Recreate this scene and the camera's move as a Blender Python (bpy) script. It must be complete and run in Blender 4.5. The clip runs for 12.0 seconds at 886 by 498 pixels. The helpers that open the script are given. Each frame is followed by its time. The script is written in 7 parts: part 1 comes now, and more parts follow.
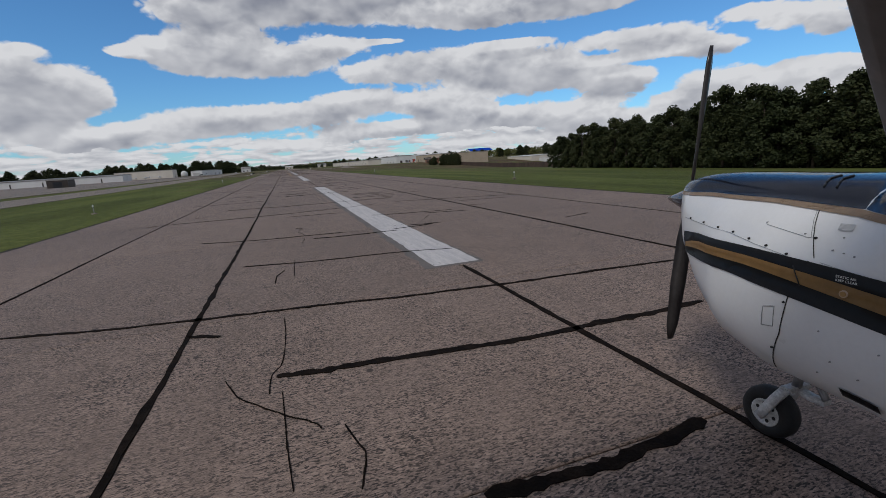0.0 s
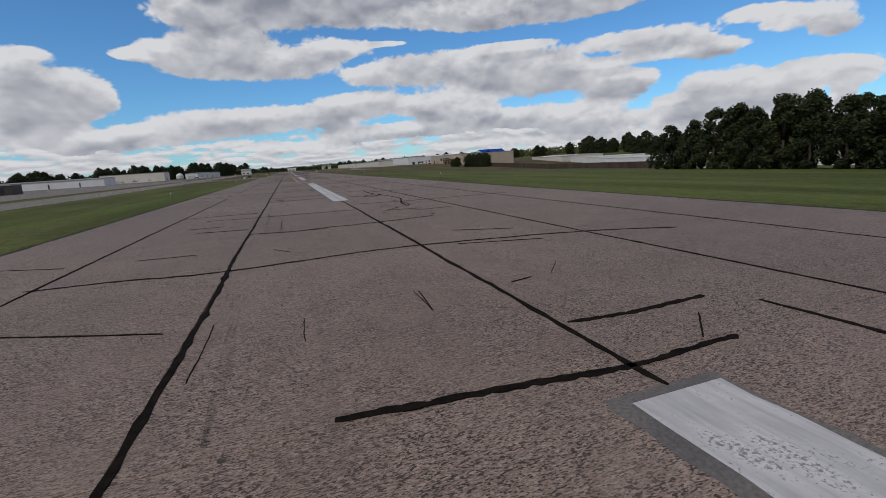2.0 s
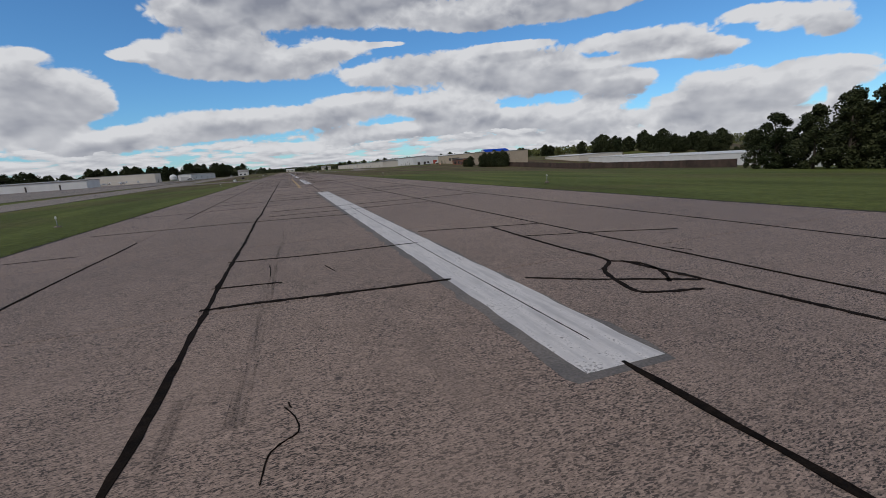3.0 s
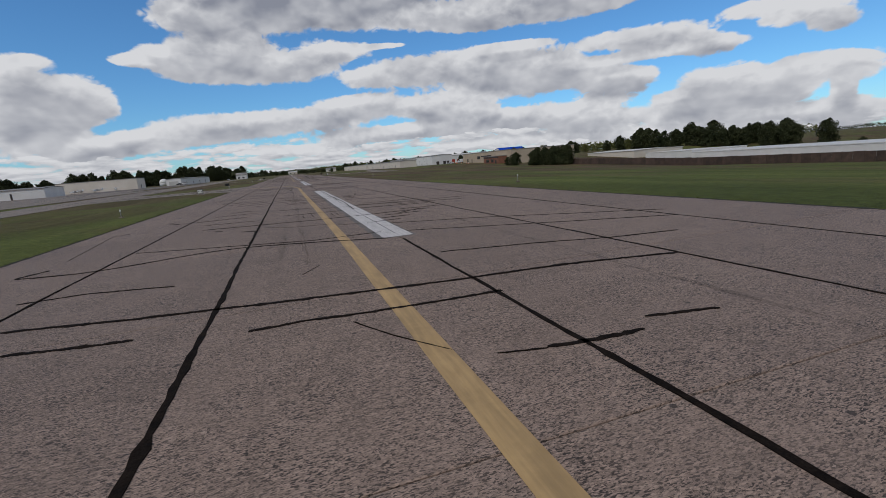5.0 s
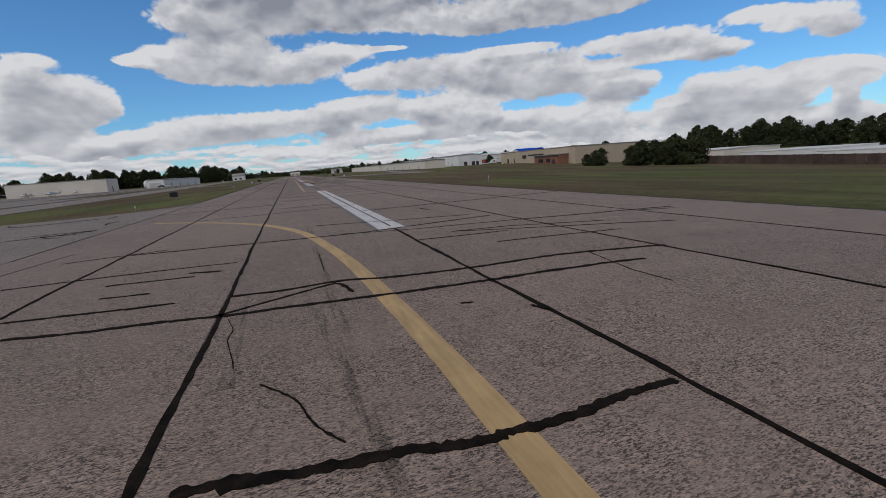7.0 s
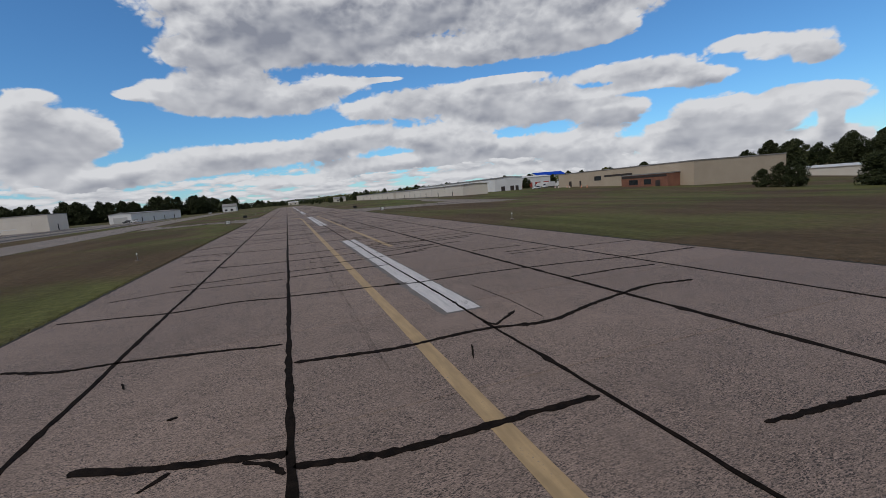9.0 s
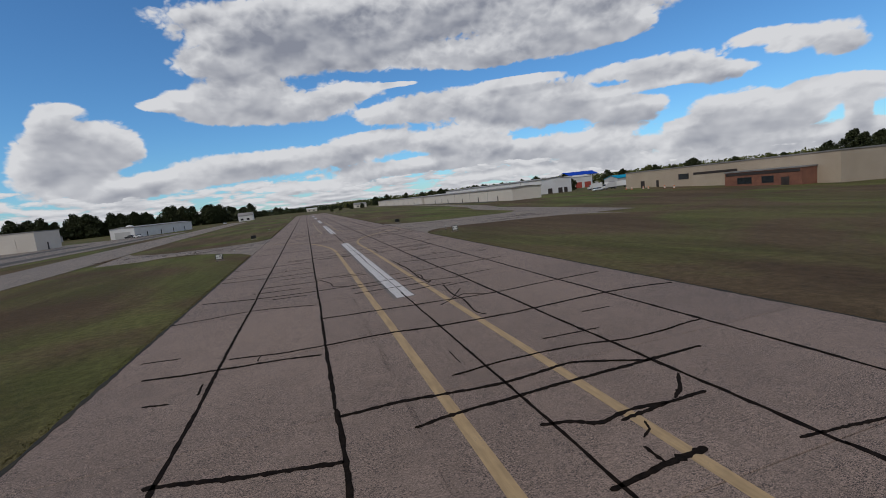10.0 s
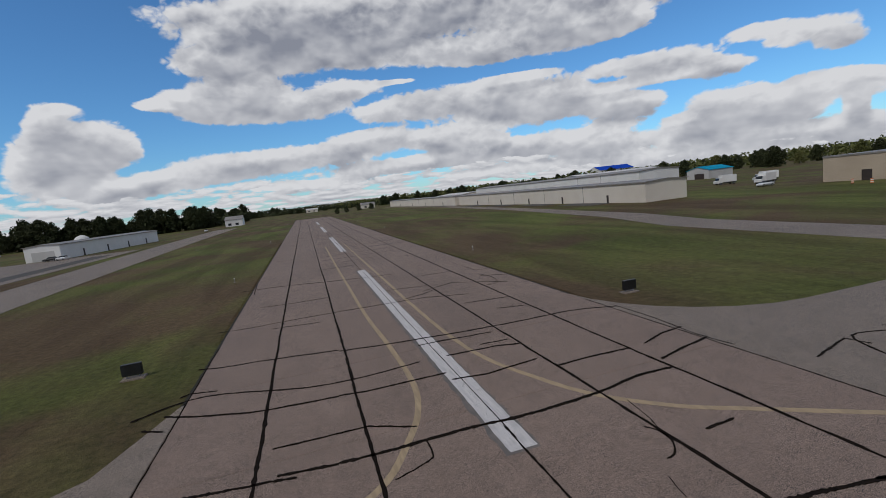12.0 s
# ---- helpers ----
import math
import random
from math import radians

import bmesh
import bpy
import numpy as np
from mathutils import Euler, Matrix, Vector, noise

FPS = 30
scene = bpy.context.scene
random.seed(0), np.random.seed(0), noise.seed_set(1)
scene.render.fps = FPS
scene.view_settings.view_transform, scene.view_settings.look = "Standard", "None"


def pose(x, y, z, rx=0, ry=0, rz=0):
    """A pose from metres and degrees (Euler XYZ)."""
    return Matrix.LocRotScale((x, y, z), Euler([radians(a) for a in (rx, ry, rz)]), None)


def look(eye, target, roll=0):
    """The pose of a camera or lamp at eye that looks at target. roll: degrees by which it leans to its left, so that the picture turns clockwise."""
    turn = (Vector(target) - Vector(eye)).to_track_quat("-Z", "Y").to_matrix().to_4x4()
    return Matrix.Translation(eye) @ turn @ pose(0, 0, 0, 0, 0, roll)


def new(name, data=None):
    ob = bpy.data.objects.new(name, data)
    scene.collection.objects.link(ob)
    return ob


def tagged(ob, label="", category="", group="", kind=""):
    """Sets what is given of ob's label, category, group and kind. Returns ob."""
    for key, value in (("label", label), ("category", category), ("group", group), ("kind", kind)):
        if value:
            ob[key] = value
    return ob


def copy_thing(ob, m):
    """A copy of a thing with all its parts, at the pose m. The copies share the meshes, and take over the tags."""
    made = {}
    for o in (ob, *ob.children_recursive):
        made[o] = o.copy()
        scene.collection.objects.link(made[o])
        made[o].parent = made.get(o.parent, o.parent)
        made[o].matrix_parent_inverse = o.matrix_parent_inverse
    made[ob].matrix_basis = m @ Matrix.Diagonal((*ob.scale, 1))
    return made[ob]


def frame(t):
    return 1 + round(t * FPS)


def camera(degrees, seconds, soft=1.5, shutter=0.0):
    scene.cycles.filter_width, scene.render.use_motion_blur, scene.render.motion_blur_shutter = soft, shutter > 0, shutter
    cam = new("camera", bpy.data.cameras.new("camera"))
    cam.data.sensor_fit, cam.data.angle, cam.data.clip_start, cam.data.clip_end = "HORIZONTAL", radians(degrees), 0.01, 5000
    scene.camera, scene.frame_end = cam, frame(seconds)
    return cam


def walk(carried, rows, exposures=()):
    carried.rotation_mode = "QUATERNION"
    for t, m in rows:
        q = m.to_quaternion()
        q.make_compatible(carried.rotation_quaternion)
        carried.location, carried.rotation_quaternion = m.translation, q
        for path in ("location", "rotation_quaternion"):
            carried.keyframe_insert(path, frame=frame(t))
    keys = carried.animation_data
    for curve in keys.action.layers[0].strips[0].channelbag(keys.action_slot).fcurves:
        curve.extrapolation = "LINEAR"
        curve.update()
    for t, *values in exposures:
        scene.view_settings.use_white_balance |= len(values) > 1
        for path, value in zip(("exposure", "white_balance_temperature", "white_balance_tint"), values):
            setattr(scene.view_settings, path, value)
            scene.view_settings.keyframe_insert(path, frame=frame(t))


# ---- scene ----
cam = camera(90, 12.0, 0.6)


def heading(x, y, z, yaw, pitch, roll):
    """Camera pose: yaw to the right of +y, pitch downwards, roll."""
    a, p = radians(yaw), radians(pitch)
    way = Vector((math.sin(a) * math.cos(p), math.cos(a) * math.cos(p), -math.sin(p)))
    return look((x, y, z), Vector((x, y, z)) + way, roll)


PATH = [
    (0.0, heading(-2.84, -7.64, 1.96, 18.66, 11.59, -3.73)),
    (0.5, heading(-2.83, 2.00, 1.96, 18.70, 11.81, -3.86)),
    (1.0, heading(-2.80, 12.13, 1.96, 18.55, 11.84, -4.05)),
    (1.5, heading(-2.79, 22.73, 1.96, 18.39, 11.46, -4.01)),
    (2.0, heading(-2.78, 33.81, 1.96, 18.38, 11.33, -3.81)),
    (2.5, heading(-2.79, 45.36, 1.98, 18.24, 11.38, -4.13)),
    (3.0, heading(-2.79, 57.36, 1.99, 18.53, 11.29, -3.93)),
    (5.0, heading(-2.80, 109.75, 2.05, 18.19, 11.20, -4.65)),
    (5.5, heading(-2.81, 123.88, 2.06, 18.10, 11.49, -4.76)),
    (6.0, heading(-2.86, 138.40, 2.03, 18.22, 11.39, -4.58)),
    (6.5, heading(-2.90, 153.29, 1.99, 18.30, 11.27, -4.51)),
    (7.0, heading(-2.95, 168.53, 1.95, 18.07, 10.88, -4.21)),
    (7.2, heading(-2.96, 174.73, 1.96, 18.14, 10.78, -4.08)),
    (8.0, heading(-3.24, 199.90, 2.06, 18.41, 9.59, -4.30)),
    (8.8, heading(-3.76, 226.05, 2.69, 18.81, 7.81, -4.83)),
    (9.0, heading(-3.86, 232.65, 3.02, 18.73, 7.56, -4.96)),
    (9.2, heading(-3.95, 239.30, 3.37, 18.61, 7.25, -5.33)),
    (9.5, heading(-4.08, 249.34, 3.95, 17.96, 6.93, -5.62)),
    (10.0, heading(-4.26, 266.29, 4.94, 16.60, 7.00, -6.11)),
    (10.5, heading(-4.54, 283.50, 5.72, 15.67, 7.39, -5.99)),
    (11.0, heading(-4.82, 300.95, 6.41, 15.11, 7.75, -6.19)),
    (11.5, heading(-4.98, 318.55, 7.21, 15.61, 7.71, -6.37)),
    (12.0, heading(-5.16, 336.31, 7.76, 16.70, 7.32, -6.57)),
]
walk(cam, PATH, [(0.0, 0.04, 6200, 10), (12.0, 0.04, 6200, 10)])

# ---- sky, sun ----
SUN_AZ, SUN_EL = 235.0, 46.0         # behind and to the left, half veiled by cloud
world = bpy.data.worlds.new("sky")
scene.world = world
world.use_nodes = True
NT = world.node_tree


class Nodes:
    """Short calls for building a node tree."""

    def __init__(self, tree):
        self.t = tree

    def add(self, kind, **kw):
        n = self.t.nodes.new(kind)
        for k, v in kw.items():
            setattr(n, k, v)
        return n

    def put(self, sock, v):
        if isinstance(v, bpy.types.NodeSocket):
            self.t.links.new(v, sock)
        else:
            sock.default_value = v

    def math(self, op, a, b=0.0, clamp=False):
        n = self.add("ShaderNodeMath", operation=op, use_clamp=clamp)
        self.put(n.inputs[0], a)
        self.put(n.inputs[1], b)
        return n.outputs[0]

    def madd(self, v, a, b, clamp=False):
        n = self.add("ShaderNodeMath", operation="MULTIPLY_ADD", use_clamp=clamp)
        self.put(n.inputs[0], v)
        self.put(n.inputs[1], a)
        self.put(n.inputs[2], b)
        return n.outputs[0]

    def reach(self, v):
        n = self.add("ShaderNodeVectorMath", operation="LENGTH")
        self.put(n.inputs[0], v)
        return n.outputs["Value"]

    def mix(self, f, a, b, blend="MIX"):
        n = self.add("ShaderNodeMix", data_type="RGBA", blend_type=blend)
        self.put(n.inputs[0], f)
        self.put(n.inputs[6], a if isinstance(a, bpy.types.NodeSocket) else (*a, 1))
        self.put(n.inputs[7], b if isinstance(b, bpy.types.NodeSocket) else (*b, 1))
        return n.outputs[2]

    def noise(self, vec, scale, detail=4.0, rough=0.55, distort=0.0):
        n = self.add("ShaderNodeTexNoise")
        self.put(n.inputs["Vector"], vec)
        n.inputs["Scale"].default_value = scale
        n.inputs["Detail"].default_value = detail
        n.inputs["Roughness"].default_value = rough
        n.inputs["Distortion"].default_value = distort
        return n.outputs[0]

    def span(self, v, a, b, c=0.0, d=1.0, smooth=True):
        n = self.add("ShaderNodeMapRange", interpolation_type="SMOOTHSTEP" if smooth else "LINEAR")
        for i, x in enumerate((v, a, b, c, d)):
            self.put(n.inputs[i], x)
        return n.outputs[0]

    def vec(self, x, y, z):
        n = self.add("ShaderNodeCombineXYZ")
        for i, v in enumerate((x, y, z)):
            self.put(n.inputs[i], v)
        return n.outputs[0]

    def split(self, v):
        n = self.add("ShaderNodeSeparateXYZ")
        self.put(n.inputs[0], v)
        return n.outputs

    def scaled(self, v, sx, sy, sz):
        n = self.add("ShaderNodeVectorMath", operation="MULTIPLY")
        self.put(n.inputs[0], v)
        n.inputs[1].default_value = (sx, sy, sz)
        return n.outputs[0]


# cumulus clouds as billows: azimuth, height, half width, half height, in degrees
CLOUDS = {
    "upper": [(-7.9, 16.7, 4.1, 1.4), (-2.2, 17.7, 6.5, 2.4), (4.5, 18.0, 6.9, 2.3), (12.2, 17.4, 6.0, 1.9), (19.5, 16.3, 4.7, 1.4), (24.1, 15.5, 3.7, 1.0), (28.2, 16.4, 7.8, 1.7), (35.2, 16.0, 6.1, 1.5), (39.4, 16.1, 4.1, 1.2), (-3.3, 20.7, 9.7, 2.2), (11.4, 21.5, 12.8, 2.6), (25.8, 20.5, 12.8, 2.3), (39.4, 18.5, 8.6, 1.8)],
    "small": [(-14.0, 12.4, 1.6, 0.6), (-11.7, 12.8, 2.3, 1.1), (-8.6, 12.8, 3.0, 1.9), (-4.6, 13.3, 3.5, 2.3), (-1.5, 12.6, 3.8, 2.2), (2.3, 11.7, 3.5, 1.5), (5.7, 13.0, 2.7, 1.7), (9.1, 13.5, 3.0, 0.9), (12.8, 13.8, 2.7, 0.3), (-6.1, 11.3, 5.1, 1.1)],
    "left": [(-21.8, 11.9, 2.0, 0.7), (-22.9, 10.4, 1.6, 1.2), (-22.0, 8.0, 3.4, 2.4), (-18.9, 9.3, 3.1, 1.7), (-17.4, 7.8, 1.9, 1.4), (-24.0, 6.0, 2.7, 2.1), (-21.0, 6.0, 2.7, 1.2)],
    "middle": [(10.0, 10.4, 2.8, 1.1), (14.1, 10.8, 3.8, 1.7), (19.0, 11.1, 4.0, 1.6), (24.5, 11.0, 4.4, 2.0), (29.9, 10.8, 5.0, 1.6), (34.4, 9.2, 4.8, 1.6), (27.7, 8.3, 10.7, 1.5), (39.9, 6.7, 3.9, 1.2), (41.1, 7.7, 3.2, 1.0), (28.6, 12.6, 4.6, 0.5)],
    "pale": [(39.4, 11.7, 4.2, 0.9), (45.1, 11.1, 4.6, 1.4), (49.3, 9.5, 2.8, 1.0), (43.4, 9.7, 7.9, 0.6)],
    "corner": [(52.6, 12.2, 2.5, 0.7), (56.6, 11.1, 3.6, 1.1), (59.1, 9.6, 1.8, 0.9)],
    "right": [(45.7, 4.6, 2.0, 0.7), (48.4, 5.5, 2.2, 1.4), (51.9, 5.5, 3.6, 1.4), (56.1, 5.1, 2.6, 1.0), (51.5, 3.5, 5.9, 1.5), (60.1, 3.7, 0.9, 0.9), (54.5, 1.5, 8.4, 1.0)],
    "shoulder": [(57.7, 6.6, 2.7, 0.6), (60.9, 5.5, 2.1, 1.0), (60.4, 1.5, 2.3, 1.1)],
    "band": [(-20.2, 3.4, 1.8, 0.6), (-17.7, 3.9, 3.3, 0.8), (-14.2, 4.5, 4.5, 0.9), (-9.3, 5.5, 4.2, 1.2), (-4.2, 5.6, 5.1, 1.2), (1.5, 6.1, 5.5, 1.0), (7.5, 6.7, 4.4, 1.3), (10.4, 7.8, 3.6, 1.0), (16.5, 6.8, 4.9, 0.8), (20.7, 5.9, 5.9, 0.8)],
    "rows": [(9.9, 3.8, 7.3, 0.7), (17.7, 4.0, 7.4, 0.7), (25.4, 4.2, 8.0, 0.9), (32.9, 4.5, 7.6, 1.0), (39.3, 3.1, 6.5, 0.8), (27.4, 1.9, 9.6, 0.6), (40.5, 1.1, 7.9, 0.7), (49.1, -0.0, 7.4, 0.7), (57.7, -0.7, 4.9, 0.6), (3.6, 2.5, 5.3, 0.5), (-2.1, 2.9, 3.8, 0.4)],
}


def build_sky(n):
    out = n.t.nodes["World Output"]
    back = n.t.nodes["Background"]
    sky = n.add("ShaderNodeTexSky", sky_type="NISHITA", sun_disc=False, sun_elevation=radians(SUN_EL),
                sun_rotation=radians(SUN_AZ), air_density=1.0, dust_density=0.25, ozone_density=4.0)
    n.put(back.inputs[0], n.mix(1.0, sky.outputs[0], (0.78, 1.20, 1.45), "MULTIPLY"))
    back.inputs[1].default_value = 0.075
    d = n.add("ShaderNodeTexCoord").outputs["Generated"]
    x, y, z = n.split(d)
    az = n.math("MULTIPLY", n.math("ARCTAN2", x, y), 57.2958)
    el = n.math("MULTIPLY", n.math("ARCSINE", z), 57.2958)
    here = n.vec(az, el, 0.0)

    def cloud_field(da, de):
        """Thickness of the cumulus at a point moved by da, de: soft swells, rounded heads and curls round the billows."""
        p = n.vec(n.math("ADD", az, da), n.math("ADD", el, de), 0.0)
        flat = n.scaled(p, 0.14, 0.20, 1.0)
        swell = n.noise(flat, 2.0, 2.0, 0.5, 0.2)
        heads = n.math("ABSOLUTE", n.madd(n.noise(flat, 3.4, 2.5, 0.5, 0.3), 2.0, -1.0))
        curl = n.noise(flat, 9.0, 3.0, 0.5, 0.6)
        total = n.madd(swell, 0.75, -0.375)
        total = n.math("ADD", total, n.madd(heads, 1.0, -0.20))
        total = n.math("ADD", total, n.madd(curl, 0.55, -0.275))
        body = None
        for (a, e, w, h) in sum(CLOUDS.values(), []):
            h *= 1.35 if e < 7 else 1.0
            v = n.add("ShaderNodeVectorMath", operation="MULTIPLY_ADD")
            n.put(v.inputs[0], p)
            v.inputs[1].default_value, v.inputs[2].default_value = (1 / w, 1 / h, 0), (-a / w, -e / h, 0)
            q = n.add("ShaderNodeVectorMath", operation="DOT_PRODUCT")
            n.put(q.inputs[0], v.outputs[0])
            n.put(q.inputs[1], v.outputs[0])
            g = n.math("POWER", 0.5, n.math("MULTIPLY", q.outputs["Value"], q.outputs["Value"]))
            body = g if body is None else n.math("ADD", body, g)
        body = n.math("MINIMUM", body, 2.6)
        # the noise only shapes what the billows fill
        return n.math("ADD", n.math("SUBTRACT", body, 0.42), n.math("MULTIPLY", total, n.span(body, 0.0, 0.5, 0.0, 0.85))), swell, curl

    thick, swell, curl = cloud_field(0.0, 0.0)
    above, swell_up, _ = cloud_field(-0.2, 1.05)
    # rows of small far cumulus, closing up towards the horizon, which sinks to the right
    sunk = n.math("ADD", el, n.span(az, 15.0, 60.0, 0.0, 2.4))
    depth = n.math("MULTIPLY", n.math("LOGARITHM", n.math("MAXIMUM", n.math("ADD", sunk, 1.6), 0.2), 2.71828), 4.6)

    def row_field(da, dd):
        a, dep = n.math("ADD", az, da), n.math("ADD", depth, dd)
        small = n.noise(n.vec(n.math("MULTIPLY", a, 0.30), dep, 3.0), 1.0, 5.0, 0.56, 0.25)
        wide = n.noise(n.vec(n.math("MULTIPLY", a, 0.11), n.math("MULTIPLY", dep, 0.6), 9.0), 1.0, 3.0, 0.5, 0.2)
        return n.math("ADD", n.math("MULTIPLY", small, 0.6), n.math("MULTIPLY", wide, 0.4))

    rows, rows_up = row_field(0.0, 0.0), row_field(0.3, 0.42)
    low = n.span(sunk, 7.5, 3.8)
    rowf = n.math("SUBTRACT", n.math("MULTIPLY", n.math("SUBTRACT", rows, n.span(sunk, 0.5, 6.5, 0.43, 0.54)), 6.0), n.math("MULTIPLY", n.math("SUBTRACT", 1.0, low), 3.0))
    # unseen broken cloud added over the rest of the dome
    rest = n.noise(d, 2.3, 7.0, 0.6, 0.3)
    out_of = n.math("MAXIMUM", n.span(el, 25.0, 30.0), n.math("MAXIMUM", n.span(az, -32.0, -38.0), n.span(az, 68.0, 75.0)))
    restf = n.math("SUBTRACT", n.math("MULTIPLY", n.math("SUBTRACT", rest, 0.40), n.math("MULTIPLY", out_of, 4.0)), n.math("SUBTRACT", 1.0, out_of))
    whole = n.math("MAXIMUM", n.math("MAXIMUM", thick, rowf), restf)
    cover = n.span(whole, -0.12, 0.32)
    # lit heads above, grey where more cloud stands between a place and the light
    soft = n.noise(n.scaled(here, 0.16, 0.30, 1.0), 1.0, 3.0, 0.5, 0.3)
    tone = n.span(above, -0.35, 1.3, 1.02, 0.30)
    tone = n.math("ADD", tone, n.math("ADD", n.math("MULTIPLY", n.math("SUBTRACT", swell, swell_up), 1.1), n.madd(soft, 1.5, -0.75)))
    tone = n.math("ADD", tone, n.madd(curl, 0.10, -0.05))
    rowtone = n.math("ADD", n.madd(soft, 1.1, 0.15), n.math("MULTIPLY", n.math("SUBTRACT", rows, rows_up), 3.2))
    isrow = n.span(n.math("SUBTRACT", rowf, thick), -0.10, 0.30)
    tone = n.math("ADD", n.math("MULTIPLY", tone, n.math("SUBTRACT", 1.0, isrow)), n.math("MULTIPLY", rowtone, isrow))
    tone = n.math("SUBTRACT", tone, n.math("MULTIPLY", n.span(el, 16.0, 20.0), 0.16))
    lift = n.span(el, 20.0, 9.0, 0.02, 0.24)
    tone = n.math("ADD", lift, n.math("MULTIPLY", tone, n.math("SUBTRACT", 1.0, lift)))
    # the unseen cloud overhead and behind is greyed to dim the ground light
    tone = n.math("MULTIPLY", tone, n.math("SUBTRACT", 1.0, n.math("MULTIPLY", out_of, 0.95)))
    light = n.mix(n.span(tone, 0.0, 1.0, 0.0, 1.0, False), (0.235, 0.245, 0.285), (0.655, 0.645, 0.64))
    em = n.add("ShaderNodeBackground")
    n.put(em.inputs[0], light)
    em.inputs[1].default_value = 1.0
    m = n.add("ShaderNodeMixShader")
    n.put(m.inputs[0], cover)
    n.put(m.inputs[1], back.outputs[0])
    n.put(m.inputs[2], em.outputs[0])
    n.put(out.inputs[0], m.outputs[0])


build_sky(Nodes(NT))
sun = new("sun", bpy.data.lights.new("sun", "SUN"))
sun.data.energy, sun.data.angle, sun.data.color = 1.3, radians(11), (1.0, 0.95, 0.87)
sun.matrix_world = look((math.sin(radians(SUN_AZ)) * 40, math.cos(radians(SUN_AZ)) * 40, 40 * math.tan(radians(SUN_EL))), (0, 0, 0))

# ---- materials ----


def surface(name, a, b, scale=1.0, rough=0.8, fine=25.0, bump=0.15, speck=0.0, vary=0.0, metal=0.0, coat=0.0, stretch=(1, 1, 1), depth=0.01):
    """A worn surface: two colours mixed at a large scale, a finer grain over them, relief and uneven gloss."""
    m = bpy.data.materials.new(name)
    m.use_nodes = True
    n = Nodes(m.node_tree)
    bs = m.node_tree.nodes["Principled BSDF"]
    pos = n.scaled(n.add("ShaderNodeNewGeometry").outputs["Position"], *stretch)
    l1 = n.noise(pos, scale, 5.0, 0.6, 0.2)
    col = n.mix(n.span(l1, 0.32, 0.68), a, b)
    l2 = n.noise(pos, fine, 3.0, 0.65)
    k = 0.35 + speck
    col = n.mix(1.0, col, n.mix(n.span(l2, 0.25, 0.75), (1 - k * 0.5,) * 3, (1 + k * 0.5,) * 3), "MULTIPLY")
    if vary:
        r = n.add("ShaderNodeObjectInfo").outputs["Random"]
        col = n.mix(1.0, col, n.mix(r, (1 - vary,) * 3, (1 + vary,) * 3), "MULTIPLY")
    n.put(bs.inputs["Base Color"], col)
    n.put(bs.inputs["Roughness"], n.span(l1, 0.3, 0.7, max(0.03, rough - 0.08), min(1, rough + 0.08)))
    bs.inputs["Metallic"].default_value = metal
    bs.inputs["Coat Weight"].default_value = coat
    bs.inputs["Coat Roughness"].default_value = 0.06
    bp = n.add("ShaderNodeBump")
    bp.inputs["Strength"].default_value = bump
    bp.inputs["Distance"].default_value = depth
    n.put(bp.inputs["Height"], l2)
    n.put(bs.inputs["Normal"], bp.outputs[0])
    return m


def rubber_surface(name):
    """Rubber rubbed thinly onto concrete, with gaps that let the concrete through."""
    m = surface(name, (0.045, 0.038, 0.034), (0.075, 0.062, 0.055), 2.0, 0.8, 40, 0.2, 0.2)
    n = Nodes(m.node_tree)
    bs = m.node_tree.nodes["Principled BSDF"]
    pos = n.add("ShaderNodeNewGeometry").outputs["Position"]
    gaps = n.noise(n.scaled(pos, 14.0, 0.6, 1.0), 1.0, 5.0, 0.7)
    fine = n.noise(pos, 45.0, 3.0, 0.7)
    n.put(bs.inputs["Alpha"], n.math("MULTIPLY", n.span(gaps, 0.42, 0.66), n.span(fine, 0.35, 0.62, 0.12, 0.5)))
    return m


def tar_surface(name):
    """Dull black crack sealant, dusty in places."""
    m = surface(name, (0.006, 0.0044, 0.0034), (0.019, 0.0135, 0.0105), 6.0, 0.92, 60, 0.6, 0.4)
    m.node_tree.nodes["Principled BSDF"].inputs["Specular IOR Level"].default_value = 0.06
    return m


